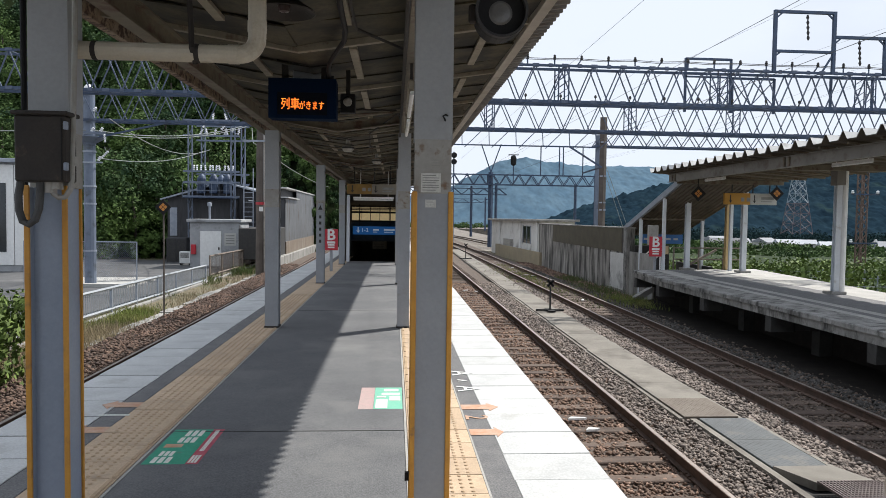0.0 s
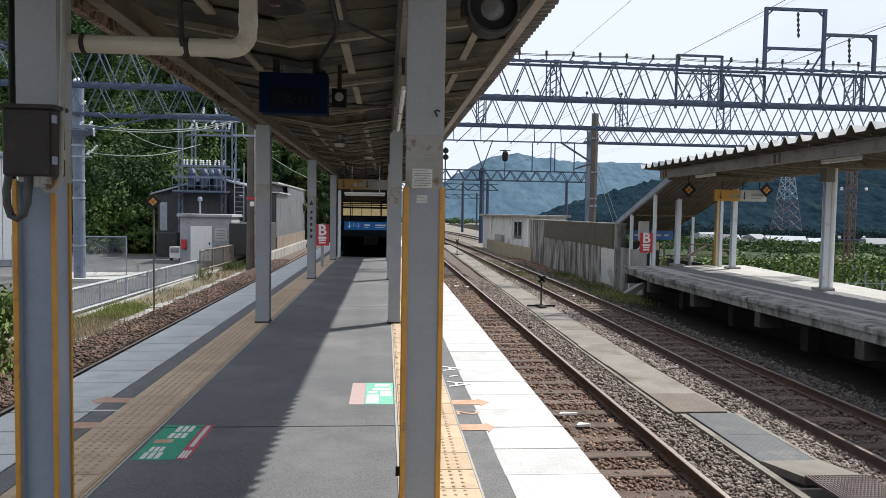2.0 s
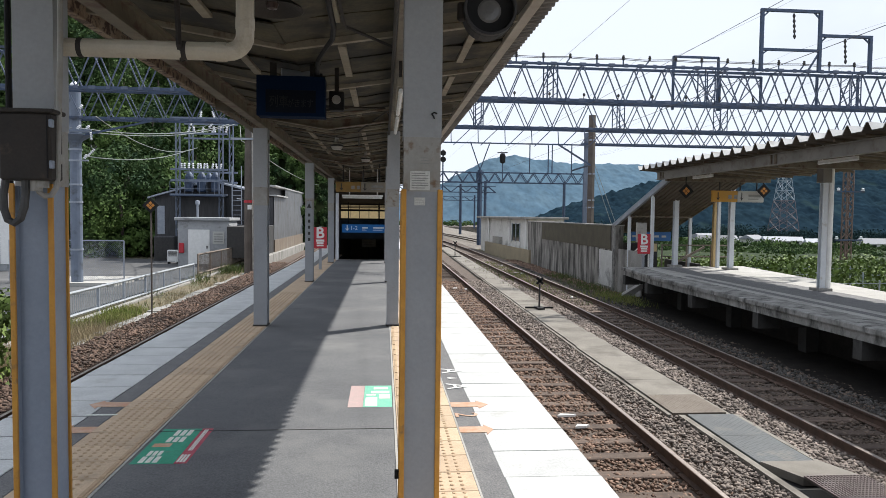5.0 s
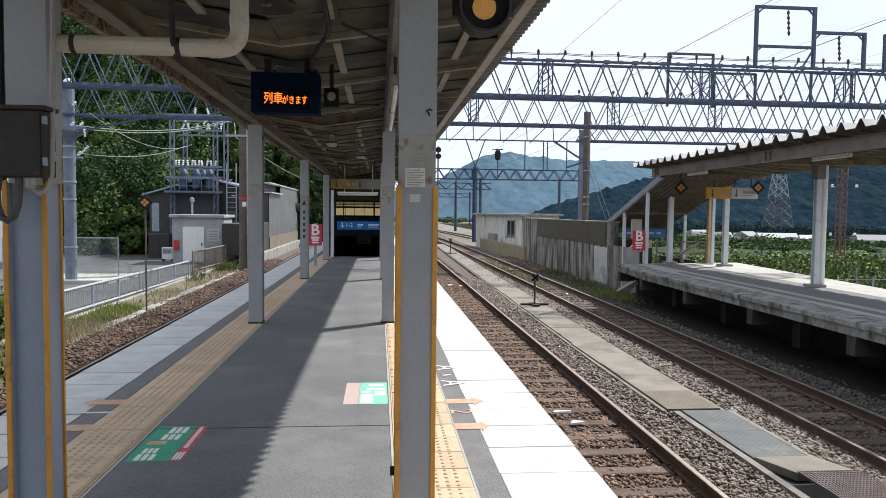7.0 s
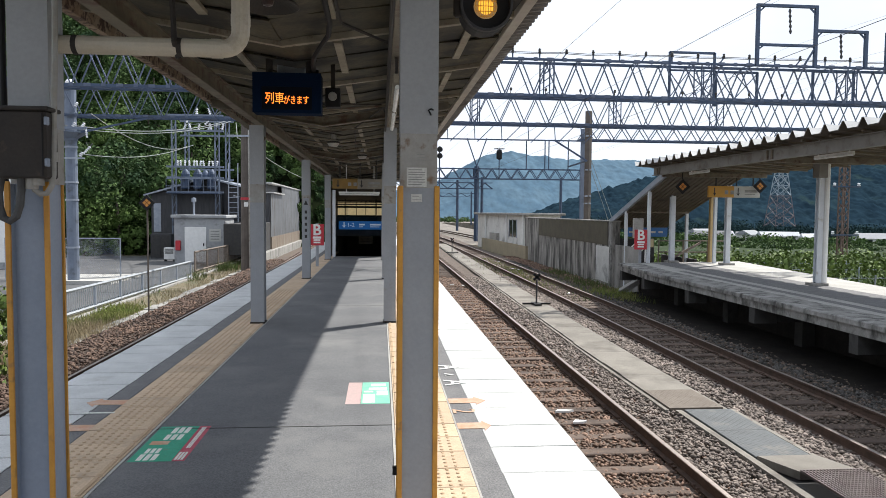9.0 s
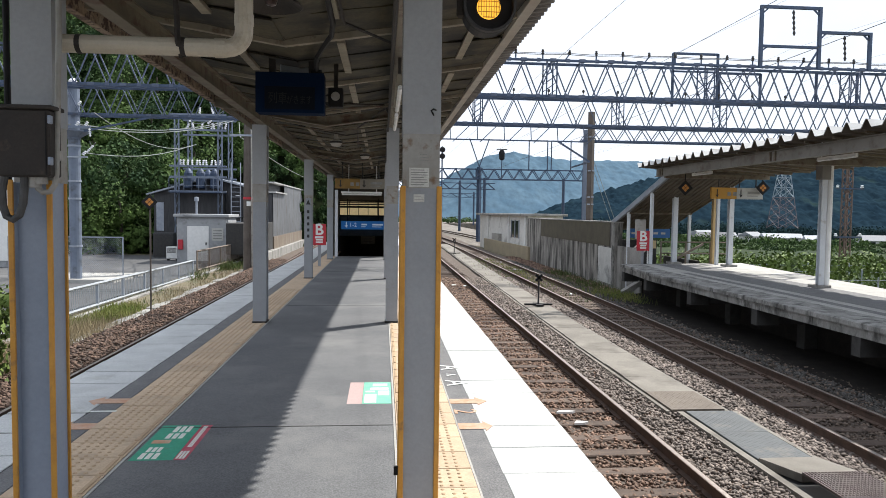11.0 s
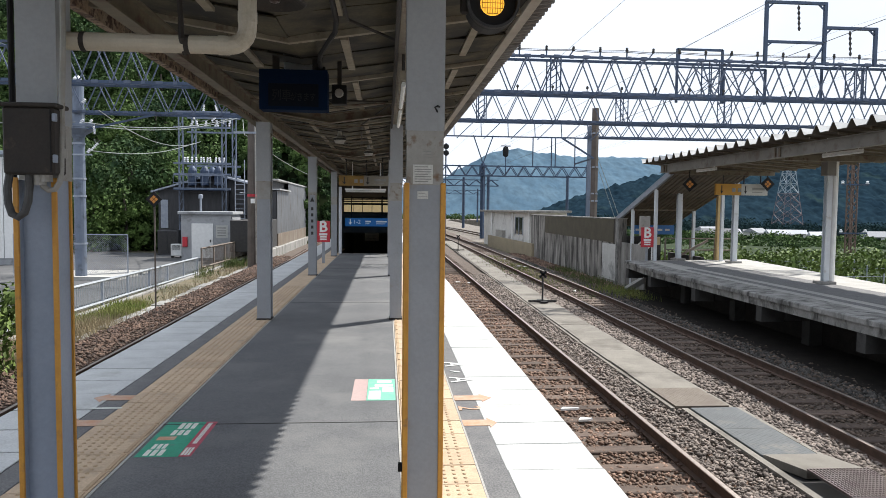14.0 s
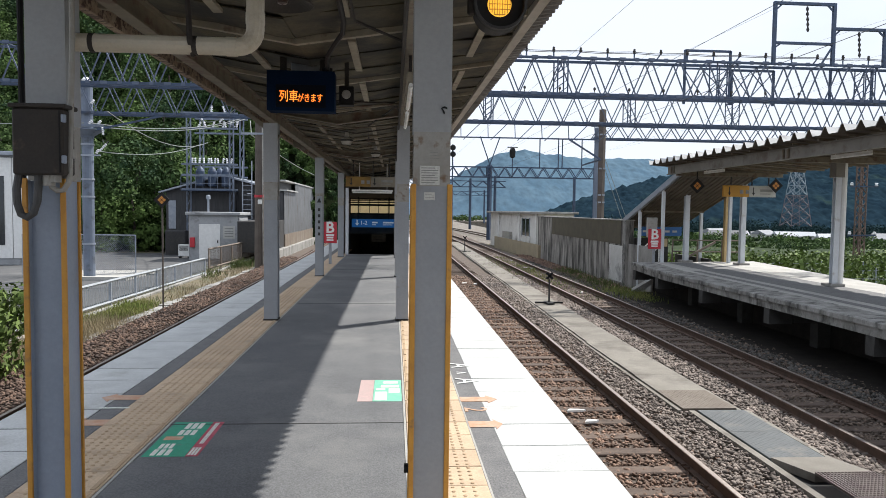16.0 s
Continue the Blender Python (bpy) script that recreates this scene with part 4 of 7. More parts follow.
mv = mast("catenary_mast", 9.6, 70.3, 0.24, -1.5, 6.2, STEEL_BLUE, "dark lattice mast carrying a distant gantry", (), 4, 1.0)
mast("catenary_mast", 20.5, 70.3, 0.3, -1.5, 6.2, STEEL_BLUE, "dark lattice mast carrying a distant gantry", (), 4, 1.0)
mast("catenary_mast", -24.5, A_Y + 0.3, 0.25, -1.5, 6.2, STEEL_MAST, "blue-grey steel mast beside the yard", (), 10, 1.0)
mast("catenary_mast", 25.5, A_Y + 0.3, 0.25, -2.8, 6.3, STEEL_MAST, "blue-grey steel mast beyond the platforms", (), 10, 1.0)
mast("catenary_mast", 25.5, B_Y + 0.3, 0.25, -2.8, 6.3, STEEL_MAST, "blue-grey steel mast beyond the platforms", (), 10, 1.0)
for x, y in ((14.5, 100.3), (-24, 100.3), (22, 170), (-28, 170), (12.0, 110), (26, 100)):
    mast("catenary_mast", x, y, 0.22, -1.5, 6.6, STEEL_BLUE, "far dark catenary mast beside the line", (), 6, 0.9)
# masts close beside the hill mast: lattice bracket with wires
bm = bmesh.new()
bar(bm, (10.0, 33, 3.75), (12.2, 33, -2.2), 0.014, 5)
tagged(new("guy_wire", mesh_of(bm, WIRE_PALE)), "pale guy wire staying the mast", "guy wire", "guy wires")
bm = bmesh.new()
bar(bm, (10.0, 33, 4.2), (12.5, 33, -2.2), 0.014, 5)
tagged(new("guy_wire", mesh_of(bm, WIRE_PALE)), "pale guy wire staying the mast", "guy wire", "guy wires")
bm = bmesh.new()
bar(bm, (0, 0, 6.2), (-1.0, 0, 9.0), 0.07)
bar(bm, (0, 0, 6.2), (1.0, 0, 9.0), 0.07)
parts("fork_arm", bm, STEEL_BLUE, mv)
bm = bmesh.new()
bar(bm, (6.24, -20, 8.0), (4.06, 30, 8.0), 0.0032, 5)
bar(bm, (4.06, 30, 8.0), (4.4, 70, 8.0), 0.0032, 5)
bar(bm, (2.75, -20, 4.0), (2.65, 70, 4.0), 0.0022, 4)
for x, z in ((6.2, 4.0), (6.2, 5.0)):
    bar(bm, (x, -20, z), (x, 120, z), 0.005, 5)
tagged(new("contact_wire", mesh_of(bm, WIRE)), "dark overhead contact and messenger wires with droppers", "overhead wire")
bm = bmesh.new()
for x0, x1, z, s in ((12.9, 12.9, 6.9, 0.6), (14.7, 14.4, 6.4, 0.6), (17.2, 17.0, 6.9, 0.5), (8.0, 9.0, 6.6, 0.5), (19, 18, 7.4, 0.5)):
    for y0, y1 in ((-25, A_Y), (A_Y, 70)):
        tube(bm, [(x0 + (x1 - x0) * k / 8, y0 + (y1 - y0) * k / 8, z - s * 4 * (k / 8) * (1 - k / 8)) for k in range(9)], 0.0028, 4)
fw = thing("feeder_wires", "thin sagging feeder wires above the tracks", "overhead wire", (0, 0, 0))
parts("wire", bm, WIRE, fw)
bm = bmesh.new()
for z in (6.57, 6.53):
    tube(bm, [(-8 + 34 * k / 40, A_Y, z - 0.04 * math.sin(k * 1.4) ** 2) for k in range(41)], 0.012, 4)
tagged(new("gantry_cable", mesh_of(bm, WIRE)), "dark cable carried along the gantry on insulators", "cable")

# ---- opposite platform: canopy, stair cover, signs ----
c2p = thing("opposite_canopy", "grey folded-plate canopy roof on steel beams above the opposite platform", "canopy", kind="structure")
RX, RXB = 8.32, 12.1
bm = bmesh.new()
pitch = 0.52
prof = ((0.0, 0.0), (0.5, 0.0), (0.7, 0.15), (0.8, 0.15))
# this roof too is extended unseen behind the viewpoint against sky light
pts_y = [(-4 + (k + f) * pitch, h) for k in range(-30, 52) for f, h in prof if -4 + (k + f) * pitch < 22.4]
grid = [[bm.verts.new((x, y, 3.10 + h + dz)) for x, dz in ((RX - 0.06, 0), (RXB, -0.25))] for y, h in pts_y]
for a, b in zip(grid, grid[1:]):
    bm.faces.new((a[0], a[1], b[1], b[0]))
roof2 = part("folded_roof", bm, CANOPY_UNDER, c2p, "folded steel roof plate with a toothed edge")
bm = bmesh.new()
grid = [[bm.verts.new((x, y, 3.115 + h + dz)) for x, dz in ((RX - 0.07, 0), (RXB, -0.25))] for y, h in pts_y]
for a, b in zip(grid, grid[1:]):
    bm.faces.new((a[0], a[1], b[1], b[0]))
part("roof_top", bm, ROOF_SHEET, c2p)
bm = bmesh.new()
box(bm, RX + 0.27, RX + 0.39, -20, 21.7, 2.775, 2.793)
box(bm, RX + 0.32, RX + 0.335, -20, 21.7, 2.793, 3.01)
box(bm, RX + 0.27, RX + 0.39, -20, 21.7, 3.01, 3.028)
part("fascia_beam", bm, FASCIA, c2p, "long cream fascia beam")
bm = bmesh.new()
for y in (-10, -3.4, 3.0, 9.4, 14.9, 21.2):
    box(bm, RX + 0.4, RXB, y - 0.06, y + 0.06, 2.72, 2.84)
    box(bm, RX + 0.285, RX + 0.318, y - 0.03, y + 0.03, 2.795, 3.008)
    box(bm, RX + 0.285, RX + 0.318, y + 0.16, y + 0.22, 2.795, 3.008)
parts("cross_beam", bm, CREAM, c2p, "cream cross beams")
bm = bmesh.new()
for i in range(28):
    y = -3.6 + 0.9 * i
    bar(bm, (RX + 0.1, y, 3.065), (RXB - 0.1, y, 2.815), 0.03)
parts("rafter", bm, CREAM, c2p)


def r_post(x, y, w, top, label, pipe=False):
    """A pale column; the ones with a pipe carry a beam box."""
    p = thing("canopy_column", label, "column", (x, y, P2), group="opposite canopy columns")
    bm = bmesh.new()
    box(bm, -w, w, -w, -w + 0.02, 0, top)
    box(bm, -w, w, w - 0.02, w, 0, top)
    box(bm, -0.01, 0.01, -w + 0.02, w - 0.02, 0, top)
    part("shaft", bm, POST_WHITE, p)
    part("foot", box(bmesh.new(), -w - 0.12, w + 0.12, -w - 0.12, w + 0.12, 0, 0.07, 0.01), CONCRETE, p)
    if pipe:
        part("collar", box(bmesh.new(), -w - 0.06, w + 0.04, -w - 0.06, w + 0.06, top - 0.45, top - 0.05, 0.01), FASCIA, p)
        part("downpipe", bar(bmesh.new(), (w + 0.082, -0.02, 0.02), (w + 0.082, -0.02, top), 0.075, 12), WHITE, p, "white plastic downpipe")
    return p


r_post(10.5, 16.0, 0.066, 3.04, "pale grey steel column with a white downpipe", True)
r_post(11.61, 22.62, 0.08, 2.99, "pale grey steel column on the sunlit platform")
r_post(10.17, 23.75, 0.08, 2.5, "pale grey steel column at the stair head")
r_post(10.0, 9.4, 0.066, 3.04, "pale grey steel column with a white downpipe", True)
# covered stair going down
stair = thing("stair_cover", "sloping grey roof and side walls over the platform stairs", "stair cover", kind="structure")
bm = bmesh.new()


def slope_sheet(bm, x0, x1, y0, z0, y1, z1, th):
    vs = [bm.verts.new((x, y, z)) for x in (x0, x1) for y, z in ((y0, z0), (y1, z1), (y1, z1 - th), (y0, z0 - th))]
    for q in ((0, 1, 2, 3), (7, 6, 5, 4), (0, 4, 5, 1), (1, 5, 6, 2), (2, 6, 7, 3), (3, 7, 4, 0)):
        bm.faces.new([vs[i] for i in q])


slope_sheet(bm, 9.2, 11.6, 21.3, 3.0, 28.0, 1.05, 0.1)
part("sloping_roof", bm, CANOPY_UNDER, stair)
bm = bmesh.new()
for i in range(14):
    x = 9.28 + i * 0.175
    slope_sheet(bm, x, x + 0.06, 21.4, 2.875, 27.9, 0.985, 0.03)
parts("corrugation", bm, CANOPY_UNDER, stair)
bm = bmesh.new()
slope_sheet(bm, 9.1, 9.2, 21.3, 3.12, 28.1, 1.06, 0.16)
slope_sheet(bm, 9.1, 11.75, 21.3, 3.16, 28.1, 1.1, 0.04)
part("roof_flashing", bm, STEEL_PALE, stair, "light metal edge flashing")
bm = bmesh.new()
for y in (23.4, 25.65):
    zt = 3.0 - (y - 22.4) * 0.348
    box(bm, 9.14, 9.24, y - 0.05, y + 0.05, P2 if y < 24 else -1.4, zt - 0.1)
    box(bm, 11.5, 11.6, y - 0.05, y + 0.05, P2 if y < 24 else -1.4, zt - 0.1)
parts("stair_post", bm, POST_WHITE, stair)
bm = bmesh.new()
for y in (23.4, 24.4, 25.6):
    zt = 2.95 - (y - 22.4) * 0.348
    box(bm, 9.2, 11.6, y - 0.04, y + 0.04, zt - 0.25, zt - 0.15)
parts("stair_rafter", bm, CREAM, stair)
bm = bmesh.new()
box(bm, 11.55, 11.65, 24.9, 28, -1.4, -0.1)
box(bm, 9.2, 11.2, 27.9, 28.0, -3, 0.55)
part("side_wall", bm, DARK_IN, stair)
bm = bmesh.new()
box(bm, 9.15, 9.2, 24.2, 26.74, -1.4, 0.35)
part("low_wall", bm, CONCRETE, stair)
bm = bmesh.new()
bar(bm, (9.2, 23.7, 0.85), (9.2, 27, -0.4), 0.025, 8)
bar(bm, (9.2, 23.7, 0.4), (9.2, 27, -0.85), 0.025, 8)
for y in (23.7, 24.4, 25.1):
    bar(bm, (9.2, y, P2), (9.2, y, 0.85 - (y - 23.7) * 0.38), 0.025, 8)
part("handrail", bm, WHITE, stair, "white tubular handrail")
bm = bmesh.new()
box(bm, 9.72, 11.37, 27.0, 27.06, 0.66, 1.02)
part("hanging_sign", bm, BLUE_SIGN, stair, "blue sign board over the stairs")
bm = bmesh.new()
for i in range(5):
    box(bm, 9.8 + i * 0.3, 9.98 + i * 0.3, 26.99, 27.0, 0.8, 0.88)
parts("sign_bar", bm, WHITE_SIGN, stair)
bm = bmesh.new()
box(bm, 10.7, 11.15, 27.84, 27.89, 0.2, 0.52)
part("window_band", bm, LAMINATE, stair, "yellowish window band")


def b_sign(x, y, z, w, h, post_to, label):
    s = thing("platform_sign", label, "sign", (x, y, z), group="red platform signs")
    pn = part("panel", box(bmesh.new(), -w / 2, w / 2, 0, 0.03, -h / 2, h / 2, 0.004), RED_SIGN, s, "red panel")
    letters("letter", "B", h * 0.72, WHITE, pn, pose(0, -0.003, h * 0.21, 90, 0, 0), "white letter", bold=h * 0.018)
    bm = bmesh.new()
    for k, (ww, hh) in enumerate(((0.6, 0.1), (0.5, 0.07), (0.5, 0.07))):
        box(bm, -w * ww / 2, w * ww / 2, -0.004, 0, -h * (0.13 + 0.115 * k) - h * hh / 2, -h * (0.13 + 0.115 * k) + h * hh / 2)
    parts("text_bar", bm, WHITE, pn)
    bm = bmesh.new()
    box(bm, -0.04, 0.04, 0.03, 0.09, post_to - z, h / 2 + 0.02)
    part("stand", bm, POST_GREY, s)
    return s


b_sign(8.88, 23.3, 0.68, 0.44, 0.68, P2, "red platform sign with a white letter beside the stairs")
bm = bmesh.new()
box(bm, 9.0, 9.35, 24.3, 24.45, 0.7, 1.4, 0.01)
tagged(new("control_box", mesh_of(bm, PIPE_GREY)), "grey steel control box hung beside the stairs", "control box")


def hung_sign(x0, x1, y, z0, z1, split, label, rods=True, yellow=None, white=None):
    s = thing("hanging_sign", label, "sign", ((x0 + x1) / 2, y, z0), group="hanging direction signs")
    h, w = z1 - z0, (x1 - x0) / 2
    xs_ = -w + 2 * w * split
    part("yellow_panel", box(bmesh.new(), -w, xs_ - 0.002, 0, 0.1, 0, h, 0.004), yellow or YELLOW_SIGN, s, "yellow sign half")
    part("white_panel", box(bmesh.new(), xs_ + 0.002, w, 0, 0.1, 0, h, 0.004), white or WHITE_SIGN, s, "white sign half")

    def arrow(bm, x):
        box(bm, x - 0.015, x + 0.015, -0.004, 0, h * 0.2, h * 0.85)
        vs = [bm.verts.new((x + a, -0.004, b)) for a, b in ((-0.06, h * 0.42), (0, h * 0.12), (0.06, h * 0.42), (0, h * 0.3))]
        bm.faces.new(vs)
        return bm
    bm = arrow(arrow(bmesh.new(), -w + w * 0.22), xs_ + w * 0.16)
    parts("arrow", bm, INK, s)
    bm = bmesh.new()
    for a in (-w + 0.62 * w, -w + 0.84 * w):
        box(bm, a, a + 0.13 * w, -0.004, 0, h * 0.28, h * 0.62)
    box(bm, xs_ + 0.42 * w, w - 0.1 * w, -0.004, 0, h * 0.45, h * 0.68)
    box(bm, xs_ + 0.42 * w, w - 0.2 * w, -0.004, 0, h * 0.24, h * 0.32)
    parts("text_bar", bm, FAINT_INK, s)
    if rods:
        bm = bmesh.new()
        for a in (-w * 0.7, w * 0.1, w * 0.75):
            bar(bm, (a, 0.05, h), (a, 0.05, h + 0.62), 0.02, 6)
        parts("hanger", bm, DARK_IN, s)
    return s


hung_sign(10.43, 12.14, 21.6, 2.11, 2.47, 0.49, "yellow and white hanging direction sign with dark arrows")


DIAMOND_ORANGE = mat("sign_orange", (0.5, 0.2, 0.03), (0.42, 0.17, 0.03), 0.6)


def diamond(x, y, z, r, label, pole_to=None):
    s = thing("diamond_sign", label, "sign", (x, y, z), group="diamond line signs")
    bm = bmesh.new()
    vs = [bm.verts.new((a * r, d, b * r)) for d in (-0.01, 0.01) for a, b in ((1, 0), (0, 1), (-1, 0), (0, -1))]
    bm.faces.new(vs[:4])
    bm.faces.new(vs[4:][::-1])
    for k in range(4):
        bm.faces.new((vs[k], vs[(k + 1) % 4], vs[4 + (k + 1) % 4], vs[4 + k]))
    part("plate", bm, BLACK, s)
    bm = bmesh.new()
    for a, b in ((0.33, 0), (-0.33, 0), (0, 0.33), (0, -0.33)):
        q = [bm.verts.new(((a * 0.86 + u * 0.24) * r, -0.013, (b * 0.86 + v * 0.24) * r)) for u, v in ((1, 0), (0, 1), (-1, 0), (0, -1))]
        bm.faces.new(q)
    parts("marker", bm, DIAMOND_ORANGE, s, "orange square")
    if pole_to is not None:
        part("pole", bar(bmesh.new(), (0, 0.04, pole_to - z), (0, 0.04, 0), 0.024, 8), CONC_POLE, s)
    else:
        part("hanger", bar(bmesh.new(), (0, 0.02, r * 0.8), (0, 0.02, 3.09 - z), 0.015, 6), BLACK, s)
    return s


diamond(9.03, 20.4, 2.39, 0.23, "black diamond sign with orange squares hung under the roof")
diamond(12.02, 21.4, 2.47, 0.23, "black diamond sign with orange squares behind the hanging sign")
for x, y, a in ((8.9, 19.05, 1.3), (8.9, 13.18, 1.2), (8.9, 7.6, 1.2)):
    s = thing("tube_light", "white fluorescent tube light under the canopy", "tube light", (x, y, 2.73), 0, group="tube lights")
    part("tube", bar(bmesh.new(), (0, 0.6, 0), (0, -0.6, 0), 0.028, 8), TUBE, s)
    bm = bmesh.new()
    bar(bm, (0, 0.6, 0.035), (0, -0.6, 0.035), 0.03)
    for k in (0.1, 0.9):
        bar(bm, (0, 0.6 - 1.2 * k, 0.04), (0, 0.6 - 1.2 * k, 0.36), 0.012)
    part("holder", bm, WHITE, s)
pw = thing("yellow_post", "yellow-painted post on the opposite platform", "post", (11.66, 23.88, P2))
part("shaft", box(bmesh.new(), -0.075, 0.075, -0.075, 0.075, 0, 2.6, 0.01), mat("ochre_paint", (0.46, 0.33, 0.15), (0.4, 0.28, 0.13), 0.6), pw)
pw = thing("platform_rail", "steel railing with a sloping brace at the platform end", "railing", (11.0, 24.0, P2))
bm = bmesh.new()
for z in (0.35, 0.75):
    bar(bm, (-1.2, 0, z), (1.4, 0, z), 0.025, 6)
for x in (-1.2, -0.3, 0.6, 1.4):
    bar(bm, (x, 0, 0), (x, 0, 0.78), 0.03, 6)
bar(bm, (-0.9, -0.1, 0.05), (0.3, -0.1, 0.7), 0.05)
part("rail", bm, PICKET_BROWN, pw)

# concrete stair wall, hut and signal marks
wall = thing("stair_wall", "streaked concrete retaining wall with a dark upper panel", "wall", kind="structure")
bm = bmesh.new()
box(bm, 9.05, 9.35, 26.75, 43.5, -1.5, 1.25)
part("wall_body", bm, WALL_STREAKED, wall)
bm = bmesh.new()
box(bm, 9.03, 9.06, 27.35, 39.6, 0.3, 1.235)
part("dark_panel", bm, mat("brown_panel", (0.1, 0.088, 0.06), (0.075, 0.066, 0.047), 0.8, scale=2), wall, "dark brown upper panel")
bm = bmesh.new()
box(bm, 9.01, 9.38, 26.7, 43.6, 1.25, 1.29)
part("coping", bm, CONCRETE, wall)
part("end_pilaster", box(bmesh.new(), 8.99, 9.048, 26.75, 26.98, -1.5, 1.248, 0.01), CONC_DARK, wall, "weathered grey end pilaster")
bm = bmesh.new()
box(bm, 9.02, 9.06, 27.02, 28.75, -1.2, 0.24)
part("pale_patch", bm, mat("white_patch", (0.6, 0.6, 0.58), (0.5, 0.5, 0.48), 0.8, scale=2, stain=(0.2, 0.2, 0.19), stain_scale=1.4), wall, "pale repaired patch")
hut = thing("trackside_hut", "low white-walled trackside hut with a flat roof", "hut", (9.3, 44.5, 0), 2.5)
bm = bmesh.new()
box(bm, 0, 2.3, 0, 17, -1.5, 1.4)
hw = part("wall", bm, mat("hut_wall", (0.7, 0.69, 0.66), (0.6, 0.59, 0.56), 0.85, scale=1, stain=(0.22, 0.2, 0.18), stain_scale=0.9), hut)
bm = bmesh.new()
box(bm, -0.35, 2.55, -0.3, 17.3, 1.4, 1.55, 0.02)
part("roof", bm, CONCRETE, hut, "flat dark-edged roof slab")
bm = bmesh.new()
box(bm, -0.03, 0, 2.4, 4.6, -0.1, 1.05)
hwin = part("window", bm, GLASS_DARK, hut)
bm = bmesh.new()
for y in (2.35, 3.5, 4.6):
    box(bm, -0.06, 0, y - 0.05, y + 0.05, -0.15, 1.1)
parts("window_frame", bm, STEEL_PALE, hwin)
bm = bmesh.new()
box(bm, -0.5, -0.35, -2.0, 12.5, -1.5, -0.5)
part("front_parapet", bm, mat("ochre_wall", (0.36, 0.3, 0.2), (0.28, 0.24, 0.17), 0.9, scale=1), hut, "stained ochre low wall")
bm = bmesh.new()
box(bm, -0.25, 0, 8, 10.5, -0.9, 0.0)
part("cabinet", bm, PIPE_GREY, hut)
bm = bmesh.new()
for y in (0.4, 5.3, 13):
    bar(bm, (-0.08, y, -1.5), (-0.08, y, 1.4), 0.06, 8)
parts("downpipe", bm, WHITE, hut)


def mark(x, y, r, h, label):
    s = thing("shunting_mark", label, "track sign", (x, y, -1.15), group="shunting marks")
    bm = bmesh.new()
    box(bm, -0.42, 0.42, -0.03, 0.03, 0.0, 0.05)
    box(bm, -0.1, 0.1, -0.3, 0.3, 0.0, 0.04)
    part("foot", bm, BLACK, s)
    part("stem", bar(bmesh.new(), (0, 0, 0.03), (0, 0, h), 0.028, 8), DARK_IN, s)
    bm = bmesh.new()
    for a in (45, 135):
        c, d = math.cos(radians(a)), math.sin(radians(a))
        bar(bm, (-c * r, 0, h + r * 0.6 - d * r), (c * r, 0, h + r * 0.6 + d * r), 0.045)
    part("cross", bm, BLACK, s, "black cross-shaped head")
    return s


mark(4.62, 20.4, 0.13, 0.74, "black cross-shaped marker on a thin stem between the tracks")
mark(4.73, 46.3, 0.16, 0.8, "black cross-shaped marker further along the tracks")
sg = thing("colour_light_signal", "dark colour-light signal with a hooded head", "signal", (11.8, 69.8, 2.3))
part("stem", bar(bmesh.new(), (0, 0, 2.6), (0, 0, 5.6), 0.05, 8), STEEL_BLUE, sg)
bm = bmesh.new()
lathe(bm, (0, 0, 4.55), (0, 0, 1), ((0, 0.1), (0.12, 0.28), (0.75, 0.3), (1.0, 0.2)), 12)
box(bm, -0.5, 0.5, -0.2, 0.2, 5.6, 5.66)
part("head", bm, BLACK, sg)
sg = thing("colour_light_signal", "dark colour-light signal head beside the canopy", "signal", (4.7, 60, 0))
bm = bmesh.new()
for z in (6.9, 6.35):
    lathe(bm, (0.3, 0, z), (0, -1, 0), ((0, 0.2), (0.15, 0.25), (0.3, 0.2)), 14)
part("head", bm, BLACK, sg)
part("stem", bar(bmesh.new(), (0.3, 0.1, -1.4), (0.3, 0.1, 7.2), 0.06, 8), STEEL_BLUE, sg)

# ---- things under the canopy ----
# LED display that flashes: the lit row of letters slides forward through the dark face
disp = thing("led_display", "dark blue LED train display hung under the canopy", "display", (-0.85, 6.5, 2.455))
part("case", box(bmesh.new(), -0.305, 0.305, 0.012, 0.2, 0, 0.36, 0.006), DISPLAY, disp)
bm = bmesh.new()
for x0, x1, z0, z1 in ((-0.305, 0.305, 0.0, 0.03), (-0.305, 0.305, 0.235, 0.36), (-0.305, -0.225, 0.03, 0.235), (0.225, 0.305, 0.03, 0.235)):
    box(bm, x0, x1, 0.0, 0.0118, z0, z1)
part("bezel", bm, DISPLAY, disp, "blue-black front bezel")
part("screen", box(bmesh.new(), -0.2249, 0.2249, 0.006, 0.0119, 0.0301, 0.2349), DISPLAY_FACE, disp, "black LED field")


